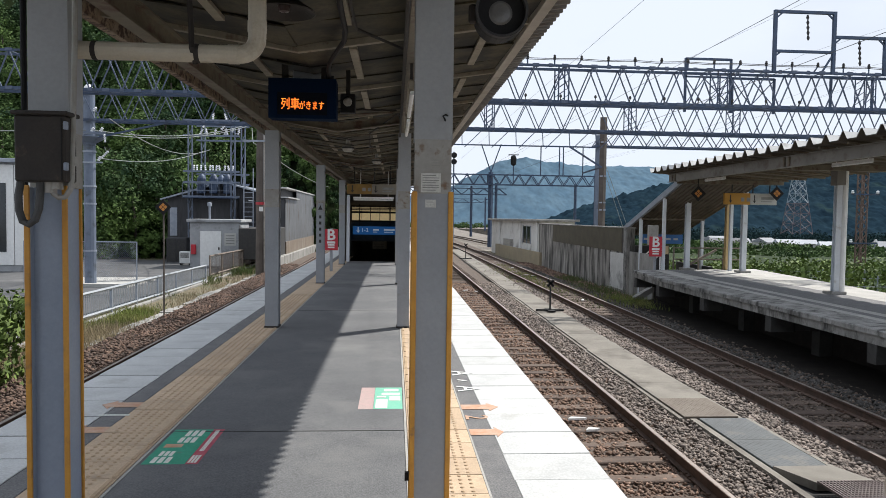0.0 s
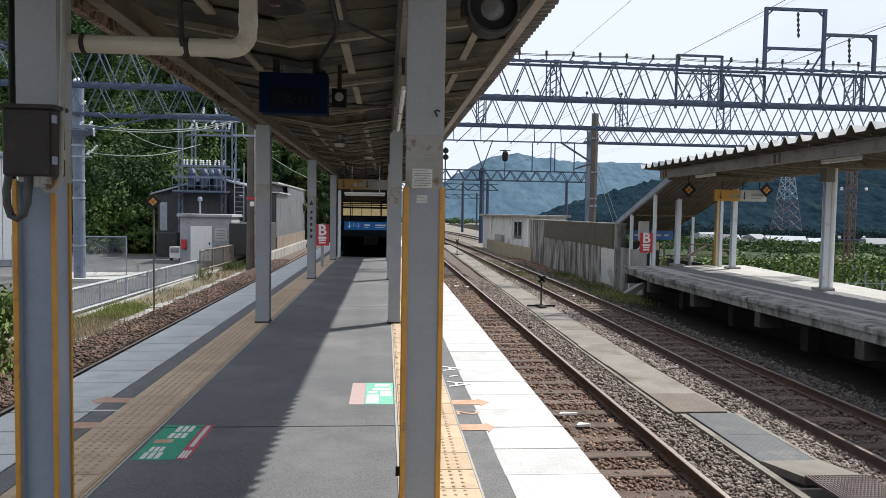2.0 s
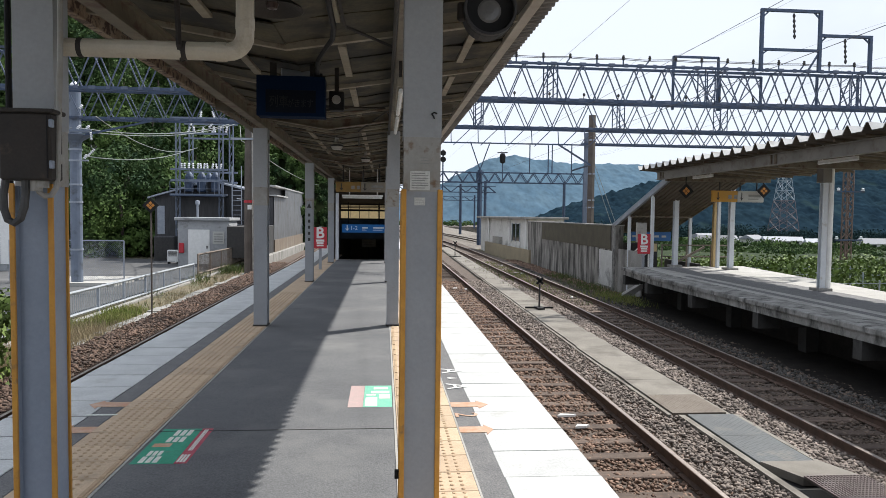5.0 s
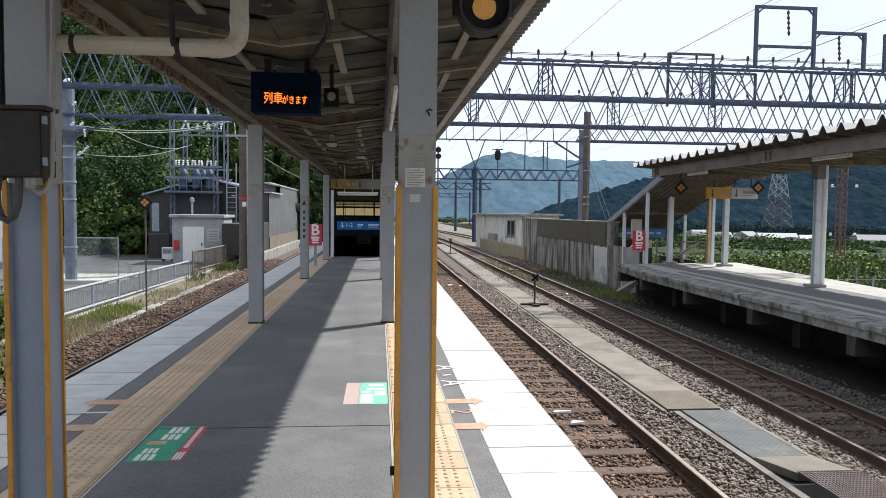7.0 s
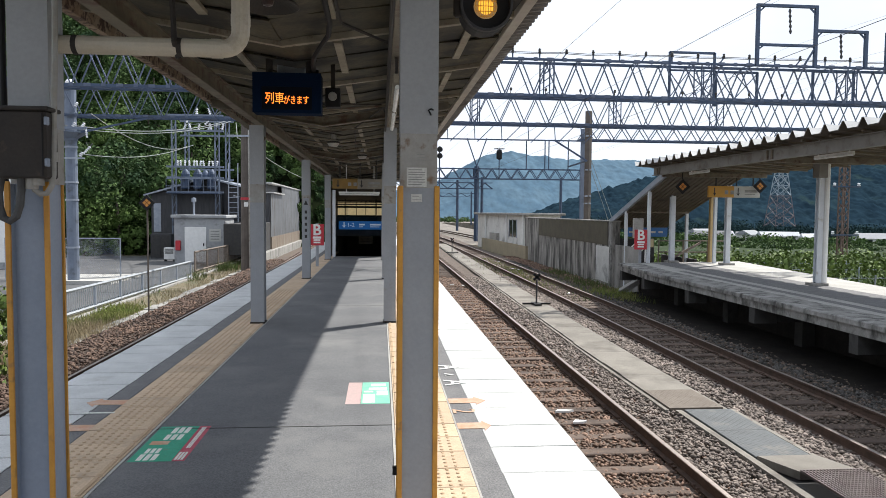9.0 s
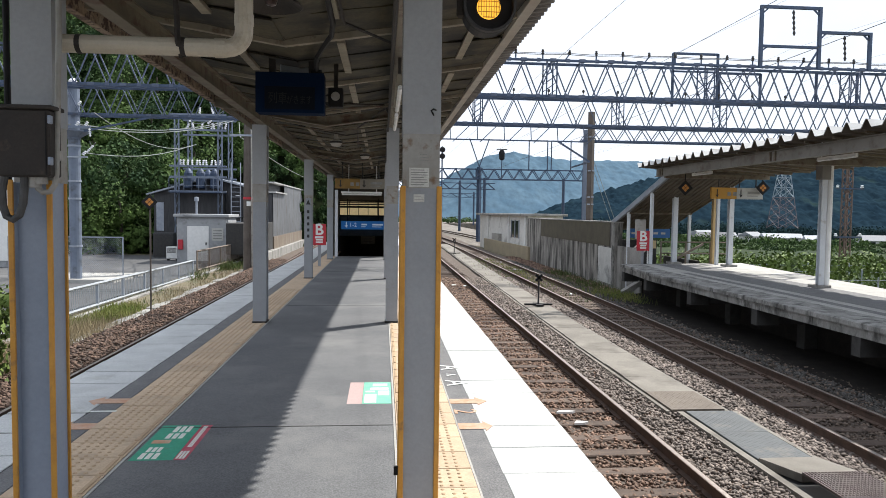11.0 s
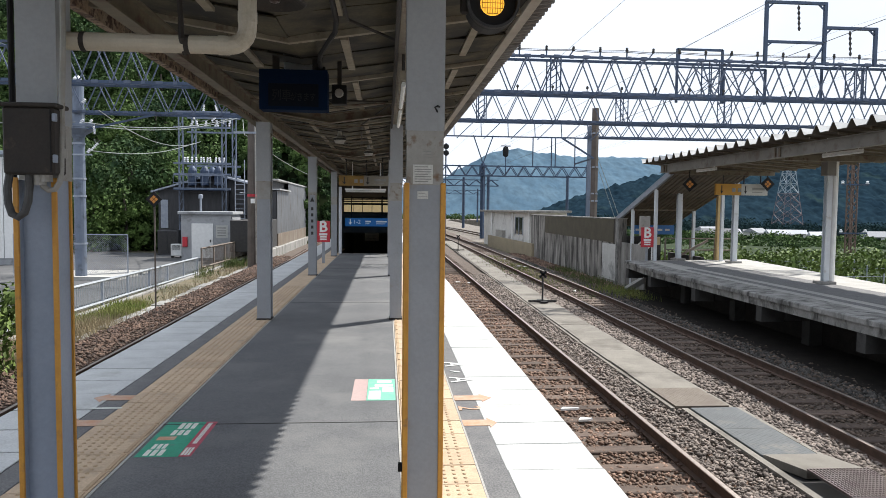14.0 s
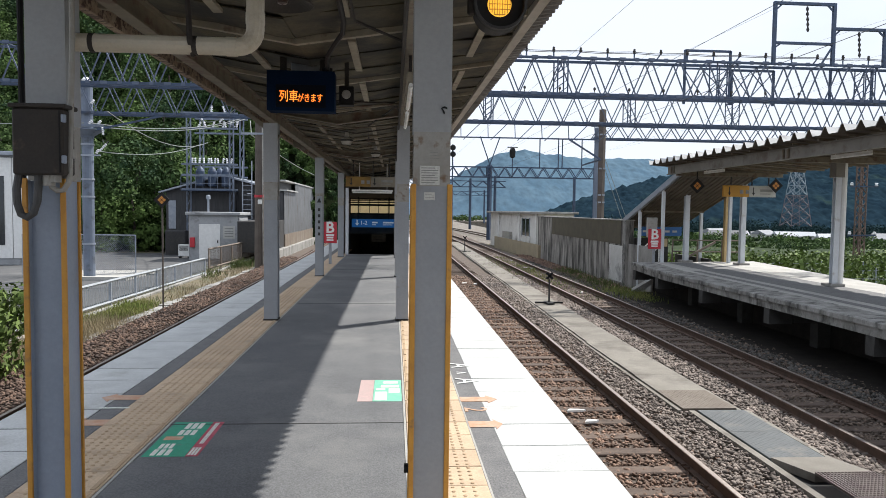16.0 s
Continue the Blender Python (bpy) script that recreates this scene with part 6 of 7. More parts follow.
def arrow_mark(x, y, sgn, number, label):
    s = marking("door_marking", label, (x, y, 0.0012))
    for d in (-0.34, 0.34):
        bm = bmesh.new()
        vs = [(-0.28, -0.07), (-0.06, -0.07), (-0.06, -0.12), (0.03, 0.0), (-0.06, 0.12), (-0.06, 0.07), (-0.28, 0.07)] if d > 0 else [(-0.28, -0.07), (-0.09, -0.07), (-0.09, -0.12), (-0.03, 0.0), (-0.09, 0.12), (-0.09, 0.07), (-0.28, 0.07)]
        lo = [bm.verts.new((sgn * a, d + b, 0)) for a, b in vs]
        hi = [bm.verts.new((sgn * a, d + b, 0.003)) for a, b in vs]
        bm.faces.new(lo)
        bm.faces.new(hi)
        for k in range(7):
            bm.faces.new((lo[k], lo[(k + 1) % 7], hi[(k + 1) % 7], hi[k]))
        part("arrow", bm, ORANGE_MARK, s)
    letters("number", number, 0.26 if number == "2" else 0.34, ORANGE_MARK if number == "2" else PALE_MARK, s, pose(-0.195 * sgn, 0.04, 0.002, 0, 0, -90 if number == "2" else 90), "", 0.0012)


arrow_mark(0.845, 5.38, 1, "2", "worn orange door arrows with a number across the platform edge")
arrow_mark(-2.34, 5.5, -1, "1", "worn orange door arrows with a number on the shaded edge")
s = marking("stop_marking", "white letters and a small mark on dark asphalt", (0.68, 6.65, 0.0025))
for y, size in ((-0.31, 0.31), (0.33, 0.31)):
    letters("letter", "A", size, WHITE, s, pose(0.0, y, 0.002, 0, 0, -90), "", 0.001)
letters("small_letter", "v", 0.2, WHITE, s, pose(-0.03, 0.01, 0.002, 0, 0, 90), "", 0.001)

# ---- distance ----
def ridge(name, pts, y0, y1, foot, material, label, rough_, n, rows_, tree, bump):
    """A wooded mountain side: a crest line in x and z that falls towards the viewer, covered in rounded crowns of the given size."""
    bm = bmesh.new()
    xs_ = [pts[0][0] + (pts[-1][0] - pts[0][0]) * i / n for i in range(n + 1)]
    crest = np.interp(xs_, [p[0] for p in pts], [p[1] for p in pts])
    grid = []
    for j in range(rows_ + 1):
        f = j / rows_
        r_ = []
        for i, x in enumerate(xs_):
            nz = noise.noise(Vector((x * 0.006, f * 2.0, y0 * 0.01))) + 0.5 * noise.noise(Vector((x * 0.02, f * 5, 3.1)))
            z = foot + (crest[i] - foot) * (f ** 0.85) + nz * rough_ * math.sin(math.pi * min(1, f * 1.0)) + noise.noise(Vector((x * 0.05, 0, 7))) * rough_ * 0.12 * f
            yy_ = y0 + (y1 - y0) * f + nz * rough_ * 1.5
            d0 = noise.voronoi(Vector((x / tree, yy_ / tree, 0.0)))[0][0]
            z += bump * (0.75 - 0.9 * min(1.0, d0) + 0.35 * noise.noise(Vector((x / tree * 0.4, yy_ / tree * 0.4, 2.0))))
            r_.append(bm.verts.new((x, yy_, z)))
        grid.append(r_)
    for a, b in zip(grid, grid[1:]):
        for i in range(n):
            bm.faces.new((a[i], a[i + 1], b[i + 1], b[i]))
    ob = setting(name, bm, material, label, "mountain")
    for p in ob.data.polygons:
        p.use_smooth = True
    return ob


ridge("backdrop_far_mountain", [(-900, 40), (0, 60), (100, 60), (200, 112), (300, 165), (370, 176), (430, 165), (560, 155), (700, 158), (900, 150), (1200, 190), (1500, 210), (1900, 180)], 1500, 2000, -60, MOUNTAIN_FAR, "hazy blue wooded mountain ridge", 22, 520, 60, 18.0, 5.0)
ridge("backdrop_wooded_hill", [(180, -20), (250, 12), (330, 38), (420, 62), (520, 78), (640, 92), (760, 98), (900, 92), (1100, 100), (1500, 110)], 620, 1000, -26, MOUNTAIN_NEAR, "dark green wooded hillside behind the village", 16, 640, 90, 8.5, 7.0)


def leaves(bm, c, rx, ry, rz, n, size, r_=rnd, hollow=0.55):
    """Many small leaf clumps scattered in the outer part of an uneven crown."""
    c = Vector(c)
    for _ in range(n):
        while True:
            v = Vector((r_.uniform(-1, 1), r_.uniform(-1, 1), r_.uniform(-1, 1)))
            if hollow < v.length < 1:
                break
        k = 1 + 0.35 * noise.noise(v * 2.3 + c)
        p = c + Vector((v.x * rx, v.y * ry, v.z * rz)) * k
        a = (v.normalized() + Vector((r_.gauss(0, 0.45), r_.gauss(0, 0.45), r_.gauss(0, 0.45)))).normalized()
        b = a.orthogonal().normalized()
        s = size * r_.uniform(0.6, 1.3)
        d = a.cross(b)
        bm.faces.new([bm.verts.new(p + q) for q in (b * s, d * s * 0.6, -b * s * 0.9 + a * s * 0.2, -d * s * 0.6)])


# forest on the slope behind the yard
slope = bmesh.new()
sx = [-90 + 7 * i for i in range(16)]
sv = [[slope.verts.new((min(x, -8 - 0.05 * d if d < 14 else -4.9), 50 + d, -1.5 + max(0, d - 4) * 0.8 + 1.5 * noise.noise(Vector((x * 0.07, d * 0.07, 0))))) for x in sx] for d in (0, 6, 14, 24, 40, 60)]
for r_, d in zip(sv, (0, 6, 14, 24, 40, 60)):
    r_.append(slope.verts.new((r_[-1].co.x + 1.0 + 0.02 * d, 50 + d, -1.5)))
for a, b in zip(sv, sv[1:]):
    for i in range(len(sx)):
        slope.faces.new((a[i], a[i + 1], b[i + 1], b[i]))
setting("forest_slope", slope, mat("forest_floor", (0.018, 0.024, 0.011), (0.012, 0.017, 0.008), 0.95, scale=0.5, spec=0.0), "steep shaded forest floor behind the yard", "ground")
def foliage(name, clumps, per, size, material, label, category, seed):
    """Leaves on the outer side of many small clumps: (centre, radius, outward direction)."""
    r_ = np.random.default_rng(seed)
    c = np.repeat(np.array([q[0] for q in clumps], float), per, 0)
    rad = np.repeat(np.array([q[1] for q in clumps], float), per)[:, None]
    out = np.repeat(np.array([q[2] for q in clumps], float), per, 0)
    n = len(c)
    w = r_.normal(size=(n, 3))
    w /= np.linalg.norm(w, axis=1)[:, None]
    d = (w * out).sum(1)[:, None]
    w = np.where(d < -0.25, w - 2 * d * out, w)
    p = c + w * rad * r_.uniform(0.7, 1.08, (n, 1))
    nrm = w + r_.normal(0, 0.5, (n, 3))
    nrm /= np.linalg.norm(nrm, axis=1)[:, None]
    a_ = np.cross(nrm, r_.normal(size=(n, 3)))
    a_ /= np.linalg.norm(a_, axis=1)[:, None]
    b_ = np.cross(nrm, a_)
    s_ = size * r_.uniform(0.6, 1.35, (n, 1))
    co = np.stack([p + a_ * s_, p - a_ * s_ * 0.7 + b_ * s_ * 0.7, p - a_ * s_ * 0.7 - b_ * s_ * 0.7], 1).reshape(-1, 3)
    me = bpy.data.meshes.new(name)
    me.from_pydata(co.tolist(), [], np.arange(3 * n).reshape(-1, 3).tolist())
    me.materials.append(material)
    return tagged(new(name, me), label, category, kind="stuff")


def crown(clumps, c, r, n, r_, tall=1.0):
    """Clumps over the upper side of an uneven crown."""
    for _ in range(n):
        v = Vector((r_.gauss(0, 1), r_.gauss(0, 1), r_.gauss(0, 1) + 0.25)).normalized()
        k = r * (0.85 + 0.4 * noise.noise(v * 1.7 + Vector(c)))
        clumps.append(((c[0] + v.x * k, c[1] + v.y * k, c[2] + v.z * k * tall), r * r_.uniform(0.2, 0.36), tuple(v)))


tr, clumps = bmesh.new(), []
r2 = random.Random(11)
for k in range(300):
    x, d = r2.uniform(-42, -5.4), r2.uniform(-3, 38)
    if (x > -14 and d < 12) or (x > -7.5 and d < 18):
        continue
    z = -1.5 + max(0, d - 4) * 0.8
    h = r2.uniform(3.5, 7)
    bar(tr, (x, 50 + d, z - 0.5), (x + r2.uniform(-0.4, 0.4), 50 + d, z + h), 0.16, 5, 0.06)
    rr = r2.uniform(1.7, 3.1)
    crown(clumps, (x, 50 + d, z + h * 0.75), rr, 22, r2, 1.15)
    crown(clumps, (x + r2.uniform(-1, 1), 49.5 + d, z + h * 0.25), rr * 0.8, 8, r2)
for k in range(75):
    crown(clumps, (r2.uniform(-34, -14.5), 48.5 + r2.uniform(-1, 1.5), -1.0 + r2.uniform(0, 1.8)), 1.1, 7, r2)
for k in range(170):
    x, d = r2.uniform(-15, -5.2), r2.uniform(13, 36)
    crown(clumps, (x, 50 + d, -1.2 + (d - 4) * 0.8 + r2.uniform(0, 1.2)), 1.5, 9, r2)
for k in range(130):
    f, d = r2.random(), r2.uniform(13, 45)
    if k % 2:
        crown(clumps, (r2.uniform(-8.2, -6.4), 61 + 0.2 * d, -1 + f * 7.5), 1.1, 7, r2)
    crown(clumps, (-4.9 + (0.9 + 0.02 * d) * f - 0.2, 50 + d, -1.3 + (1 - f) * (d - 4) * 0.8), 1.1, 7, r2)
for k in range(110):
    f = r2.random()
    crown(clumps, (-8.4 + 3.9 * f, 57 + 7.5 * f + r2.uniform(-0.6, 0.6), r2.uniform(-1.2, 1.5 + 6 * f)), 0.9, 7, r2)
for k in range(150):
    x, d = r2.uniform(-13, -5), r2.uniform(9, 30)
    crown(clumps, (x, 50 + d, -0.4 + max(0, d - 4) * 0.8 + r2.uniform(0, 1.5)), 1.4, 8, r2)
foliage("forest", clumps, 62, 0.13, LEAF_DARK, "dense dark green deciduous forest on the slope", "forest", 3)
stuff("forest_trunks", tr, BARK, "thin tree trunks inside the forest", "forest")
# vineyard rows beyond the opposite platform
bm = bmesh.new()
for k in range(6):
    y0 = 27 + k * 4.0
    for i in range(46):
        x = 12.5 + i * 1.1 + r2.uniform(-0.3, 0.3) + k * 0.6
        leaves(bm, (x, y0 + r2.uniform(-0.5, 0.5) + (x - 14) * 0.05, 0.5 - 0.0434 * y0 + r2.uniform(-0.2, 0.2)), 0.8, 0.7, 0.7, 95, 0.11, r2, 0.4)
        if k < 2:
            leaves(bm, (x, y0 + r2.uniform(-0.5, 0.5) + (x - 14) * 0.05, -0.4 - 0.0434 * y0 + r2.uniform(-0.2, 0.2)), 0.8, 0.7, 0.7, 85, 0.11, r2, 0.4)
stuff("vineyard", bm, LEAF, "bright green trellised vine rows below the platform", "vineyard")
bm = bmesh.new()
for k in range(3):
    for i in range(20):
        x, y = 12.6 + i * 2.2, 25.6 + k * 4
        bar(bm, (x, y, -2.4), (x, y, -0.75), 0.03, 5)
    bar(bm, (12, 25.6 + k * 4, -0.85), (56, 25.6 + k * 4, -0.95), 0.012, 4)
tagged(new("trellis", mesh_of(bm, STEEL_PALE)), "thin metal trellis posts and wires in the vineyard", "trellis")
# hedges and trees of the valley
bm = bmesh.new()
for k in range(300):
    y = r2.uniform(190, 430)
    x = y * r2.uniform(0.3, 0.85)
    s = r2.uniform(0.6, 1.5) * (0.6 + y / 450)
    leaves(bm, (x, y, ground_z(x, y) + s * 0.6), s * 1.3, s, s * 0.8, 60, 0.16 + 0.0016 * y, r2)
for k in range(150):
    y = r2.uniform(105, 185)
    x, s = y * r2.uniform(0.4, 0.75), r2.uniform(0.35, 0.7)
    leaves(bm, (x, y, ground_z(x, y) + s * 0.5), s * 2.2, s * 1.5, s, 90, 0.2, r2)
for k in range(26):
    y = r2.uniform(175, 265)
    x, s = y * r2.uniform(0.42, 0.72), r2.uniform(1.0, 2.0)
    leaves(bm, (x, y, ground_z(x, y) + s * 0.7), s * 1.4, s, s, 110, 0.4, r2)
for k in range(60):
    y, s = r2.uniform(195, 235), r2.uniform(0.7, 1.5)
    leaves(bm, (r2.uniform(-28, 36), y, -1.3 + s * 0.5), s * 1.8, s, s * 0.7, 90, 0.26, r2)
stuff("valley_trees", bm, LEAF_DARK, "scattered green trees and hedges in the valley", "trees")

# trees at the foot of the hillside
bm = bmesh.new()
for k in range(420):
    y = r2.uniform(430, 600)
    x = y * r2.uniform(0.3, 0.8)
    s = r2.uniform(2.5, 6.0)
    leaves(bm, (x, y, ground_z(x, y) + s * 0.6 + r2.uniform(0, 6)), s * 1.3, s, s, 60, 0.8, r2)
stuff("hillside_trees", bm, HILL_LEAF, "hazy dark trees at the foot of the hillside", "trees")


def house(x, y, w, d, h, rz, label):
    s = thing("house", label, "house", (x, y, ground_z(x, y)), rz, group="valley houses")
    part("wall", box(bmesh.new(), -w / 2, w / 2, -d / 2, d / 2, -0.5, h), HOUSE_WALL, s)
    bm = bmesh.new()
    e = 0.6
    vs = [bm.verts.new(c) for c in ((-w / 2 - e, -d / 2 - e, h - 0.2), (w / 2 + e, -d / 2 - e, h - 0.2), (w / 2 + e, 0, h + d * 0.25), (-w / 2 - e, 0, h + d * 0.25), (-w / 2 - e, d / 2 + e, h - 0.2), (w / 2 + e, d / 2 + e, h - 0.2))]
    bm.faces.new((vs[0], vs[1], vs[2], vs[3]))
    bm.faces.new((vs[3], vs[2], vs[5], vs[4]))
    bm.faces.new((vs[0], vs[3], vs[4]))
    bm.faces.new((vs[1], vs[5], vs[2]))
    part("roof", bm, HOUSE_ROOF, s)
    for k in range(3):
        bm = bmesh.new()
        box(bm, -w * 0.35 + k * w * 0.28, -w * 0.2 + k * w * 0.28, -d / 2 - 0.03, -d / 2, h * 0.35, h * 0.75)
        part("window", bm, GLASS_DARK, s)


hr = random.Random(4)
for k in range(17):
    y = hr.uniform(250, 400)
    house(y * hr.uniform(0.45, 0.66), y, hr.uniform(7, 11), hr.uniform(5, 7), hr.uniform(2.0, 3.0), hr.uniform(-30, 30), "pale village house with a pitched roof in the valley")
house(225, 300, 18, 9, 2.6, -15, "long white farm building with a pale roof")
# pylon on the hill
py = thing("pylon", "red and white steel lattice transmission pylon on the hillside", "pylon", (243.5, 410, -5.5))
bw, br = bmesh.new(), bmesh.new()


def leg(z):
    return 6.4 - z * 0.115


for k in range(8):
    z0, z1 = k * 6.2, (k + 1) * 6.2
    tgt = bw if k in (3, 4, 5, 6, 7) else br
    c0_, c1_ = leg(z0), leg(z1)
    cs0 = [(-c0_, -c0_), (c0_, -c0_), (c0_, c0_), (-c0_, c0_)]
    cs1 = [(-c1_, -c1_), (c1_, -c1_), (c1_, c1_), (-c1_, c1_)]
    for i in range(4):
        j = (i + 1) % 4
        bar(tgt, (*cs0[i], z0), (*cs1[i], z1), 0.2)
        bar(tgt, (*cs0[i], z0), (*cs1[j], z1), 0.16)
        bar(tgt, (*cs0[j], z0), (*cs1[i], z1), 0.16)
        bar(tgt, (*cs1[i], z1), (*cs1[j], z1), 0.16)
# white and red are greyed and blued here to give the distance haze
part("upper_lattice", bw, mat("hazed_white", (0.3, 0.34, 0.38), rough=0.7), py, "white upper lattice")
part("lower_lattice", br, mat("hazed_red", (0.16, 0.12, 0.13), rough=0.7), py, "hazed red lower lattice")
up = thing("utility_pole", "rusty brown lattice utility pole with white insulators beyond the platform", "utility pole", (28.8, 41.5, -2.6), group="utility poles")
bm = bmesh.new()
for a, b in ((-1, -1), (1, -1), (1, 1), (-1, 1)):
    bar(bm, (a * 0.2, b * 0.2, 0), (a * 0.2, b * 0.2, 9.5), 0.055)
for k in range(19):
    for y in (-0.2, 0.2):
        bar(bm, (-0.2, y, 0.5 * k), (0.2, y, 0.5 * k + 0.5), 0.03)
        bar(bm, (0.2, y, 0.5 * k), (-0.2, y, 0.5 * k + 0.5), 0.03)
part("shaft", bm, mat("rusty_pole", (0.17, 0.11, 0.085), (0.12, 0.085, 0.07), 0.8), up)
bm = bmesh.new()
for z in (5.9, 2.9):
    box(bm, -0.9, 0.9, -0.28, -0.2, z, z + 0.08)
parts("cross_arm", bm, STEEL_BLUE, up)
bm = bmesh.new()
for z in (5.98, 2.98):
    for x in (-0.8, 0.8):
        lathe(bm, (x, -0.24, z), (0, 0, 1), ((0, 0.06), (0.05, 0.11), (0.1, 0.06), (0.15, 0.1), (0.2, 0.04)), 8)
parts("insulator", bm, GLAZED, up)

# ---- yard and trackside on the hill side ----
def guard_fence(x0, y0, x1, y1, z, h, material, label, pitch=0.13):
    L = math.hypot(x1 - x0, y1 - y0)
    s = thing("fence", label, "fence", (x0, y0, z), math.degrees(math.atan2(y1 - y0, x1 - x0)), group="yard fences")
    bm = bmesh.new()
    bar(bm, (0, 0, h), (L, 0, h), 0.045, 6)
    bar(bm, (0, 0, 0.1), (L, 0, 0.1), 0.045, 6)
    parts("rail", bm, material, s)
    n = round(L / pitch)
    bm = bmesh.new()
    for i in range(n + 1):
        bar(bm, (i * L / n, 0, 0.1), (i * L / n, 0, h), 0.011, 4)
    part("picket", bm, material, s, kind="stuff")
    bm = bmesh.new()
    k = round(L / 2.0)
    for i in range(k + 1):
        box(bm, i * L / k - 0.035, i * L / k + 0.035, -0.03, 0.03, -0.15, h + 0.02)
    parts("post", bm, STEEL_PALE if material is FENCE_PALE else material, s)
    return s


guard_fence(-8.75, 12.0, -8.3, 31.5, -1.43, 0.74, FENCE_PALE, "pale grey steel picket guard fence along the yard")
guard_fence(-8.25, 32.0, -7.9, 44.0, -1.25, 0.95, PICKET_BROWN, "brown rusty picket fence beside the shed")
bm = bmesh.new()
box(bm, -8.3, -8.1, 8, 45, -1.5, -1.36)
setting("kerb_yard", bm, CONCRETE, "low concrete kerb under the fence", "kerb")
bm = bmesh.new()
r3 = random.Random(21)
y = 9.0
while y < 48:
    box(bm, -6.65 - 0.2 + r3.uniform(-0.05, 0.05), -6.45 + r3.uniform(-0.05, 0.05), y, y + 0.95, -1.5, -1.34 + r3.uniform(-0.03, 0.03))
    y += 1.0
part("kerb_stone", bm, CONCRETE, ground, "pale broken kerb stones", "stuff")
# chain-link panels
def mesh_fence(x, y, w, h, rz, label):
    s = thing("mesh_fence", label, "fence", (x, y, -1.4), rz, group="chain-link fences")
    bm = bmesh.new()
    for a in (0, w / 2, w):
        bar(bm, (a, 0, 0), (a, 0, h), 0.03, 6)
    bar(bm, (0, 0, h), (w, 0, h), 0.025, 6)
    parts("frame", bm, STEEL_PALE, s)
    bm = bmesh.new()
    n = int((w + h) / 0.08)
    for i in range(n):
        c = i * 0.08
        a0, a1 = max(0, c - h), min(w, c)
        bar(bm, (a0, 0, c - a0), (a1, 0, c - a1), 0.0028, 3)
        bar(bm, (w - a0, 0, c - a0), (w - a1, 0, c - a1), 0.0028, 3)
    part("mesh", bm, STEEL_MAST, s, kind="stuff")


mesh_fence(-15.5, 30.5, 4.6, 1.75, 0, "thin grey chain-link fence around the mast")
mesh_fence(-19.8, 26, 4.2, 1.9, 20, "thin grey chain-link fence in the yard")
bm = bmesh.new()
box(bm, -14.5, -10.6, 28.6, 28.9, -1.45, -1.25)
box(bm, -10.9, -10.6, 28.9, 32, -1.45, -1.25)
box(bm, -14.5, -10.9, 28.9, 32, -1.45, -1.28)
setting("kerb_island", bm, CONCRETE_PALE, "raised concrete kerb island at the mast's foot", "kerb")
diamond(-6.2, 19.3, 1.75, 0.215, "black diamond sign with orange squares on a thin pole", -1.45)
# substation hut
s = thing("substation_hut", "small grey concrete substation hut with a white door", "hut", (-10.05, 40, -1.42))
part("wall", box(bmesh.new(), -1.35, 1.35, 0, 2.6, 0, 2.55), HUT_GREY, s)
part("roof", box(bmesh.new(), -1.5, 1.5, -0.15, 2.75, 2.55, 2.72, 0.02), HUT_GREY, s, "thin grey roof slab")
hdoor = part("door", box(bmesh.new(), -0.78, 0.38, -0.05, 0, 0.12, 2.05, 0.01), WHITE, s, "white steel door")
part("handle", box(bmesh.new(), 0.22, 0.28, -0.09, -0.05, 1.0, 1.15), INK, hdoor)
hplate = part("sign_plate", box(bmesh.new(), 0.55, 1.18, -0.03, 0, 1.25, 1.95), WHITE_SIGN, s, "white notice plate")
bm = bmesh.new()
for z in (1.35, 1.5, 1.62, 1.78):
    box(bm, 0.62, 1.1, -0.034, -0.03, z, z + 0.06)
parts("text_bar", bm, FAINT_INK, hplate)
part("hydrant_box", box(bmesh.new(), -1.26, -1.0, -0.14, 0, 0.75, 1.3, 0.02), RED_SIGN, s, "red steel hose box")
part("side_panel", box(bmesh.new(), 1.36, 1.4, 0.1, 2.4, 0.1, 2.4), HUT_GREY, s)
bm = bmesh.new()
bar(bm, (-0.4, 0.5, 2.7), (-0.4, 0.5, 3.5), 0.06, 8)
lathe(bm, (-0.4, 0.5, 3.45), (0, 0, 1), ((0, 0.05), (0, 0.13), (0.2, 0.12), (0.25, 0.0)), 10)
part("vent", bm, STEEL_PALE, s)
# switchyard on steel legs
s = thing("switchyard_frame", "steel switchyard frame with white insulators and dark tanks", "switchyard", (-11.48, 45, -1.42))
bm = bmesh.new()
for x in (-1.31, 1.31):
    for y in (0, 3):
        for a in (-0.12, 0.12):
            bar(bm, (x + a, y, 0), (x + a, y, 8.9), 0.05)
        for k in range(14):
            bar(bm, (x - 0.12, y, 0.6 * k), (x + 0.12, y, 0.6 * (k + 1)), 0.025)
part("leg", bm, STEEL_MAST, s, kind="stuff")
bm = bmesh.new()
for z in (4.05, 4.95, 5.62, 7.85, 8.8):
    for y in (0, 3):
        box(bm, -1.75, 1.7, y - 0.05, y + 0.05, z, z + 0.11)
parts("cross_beam", bm, STEEL_MAST, s)
part("walkway", box(bmesh.new(), -1.6, 1.5, -0.7, 3.2, 4.0, 4.06), STEEL_BLUE, s)
bm = bmesh.new()
for k in range(11):
    lathe(bm, (-1.15 + 0.235 * k + 0.05 * math.sin(k * 5.1), 0.2, 5.72), (0.15 * math.sin(k * 3.3), 0, 1), [(0.06 * j, 0.035 + 0.045 * (j % 2)) for j in range(7)], 8)
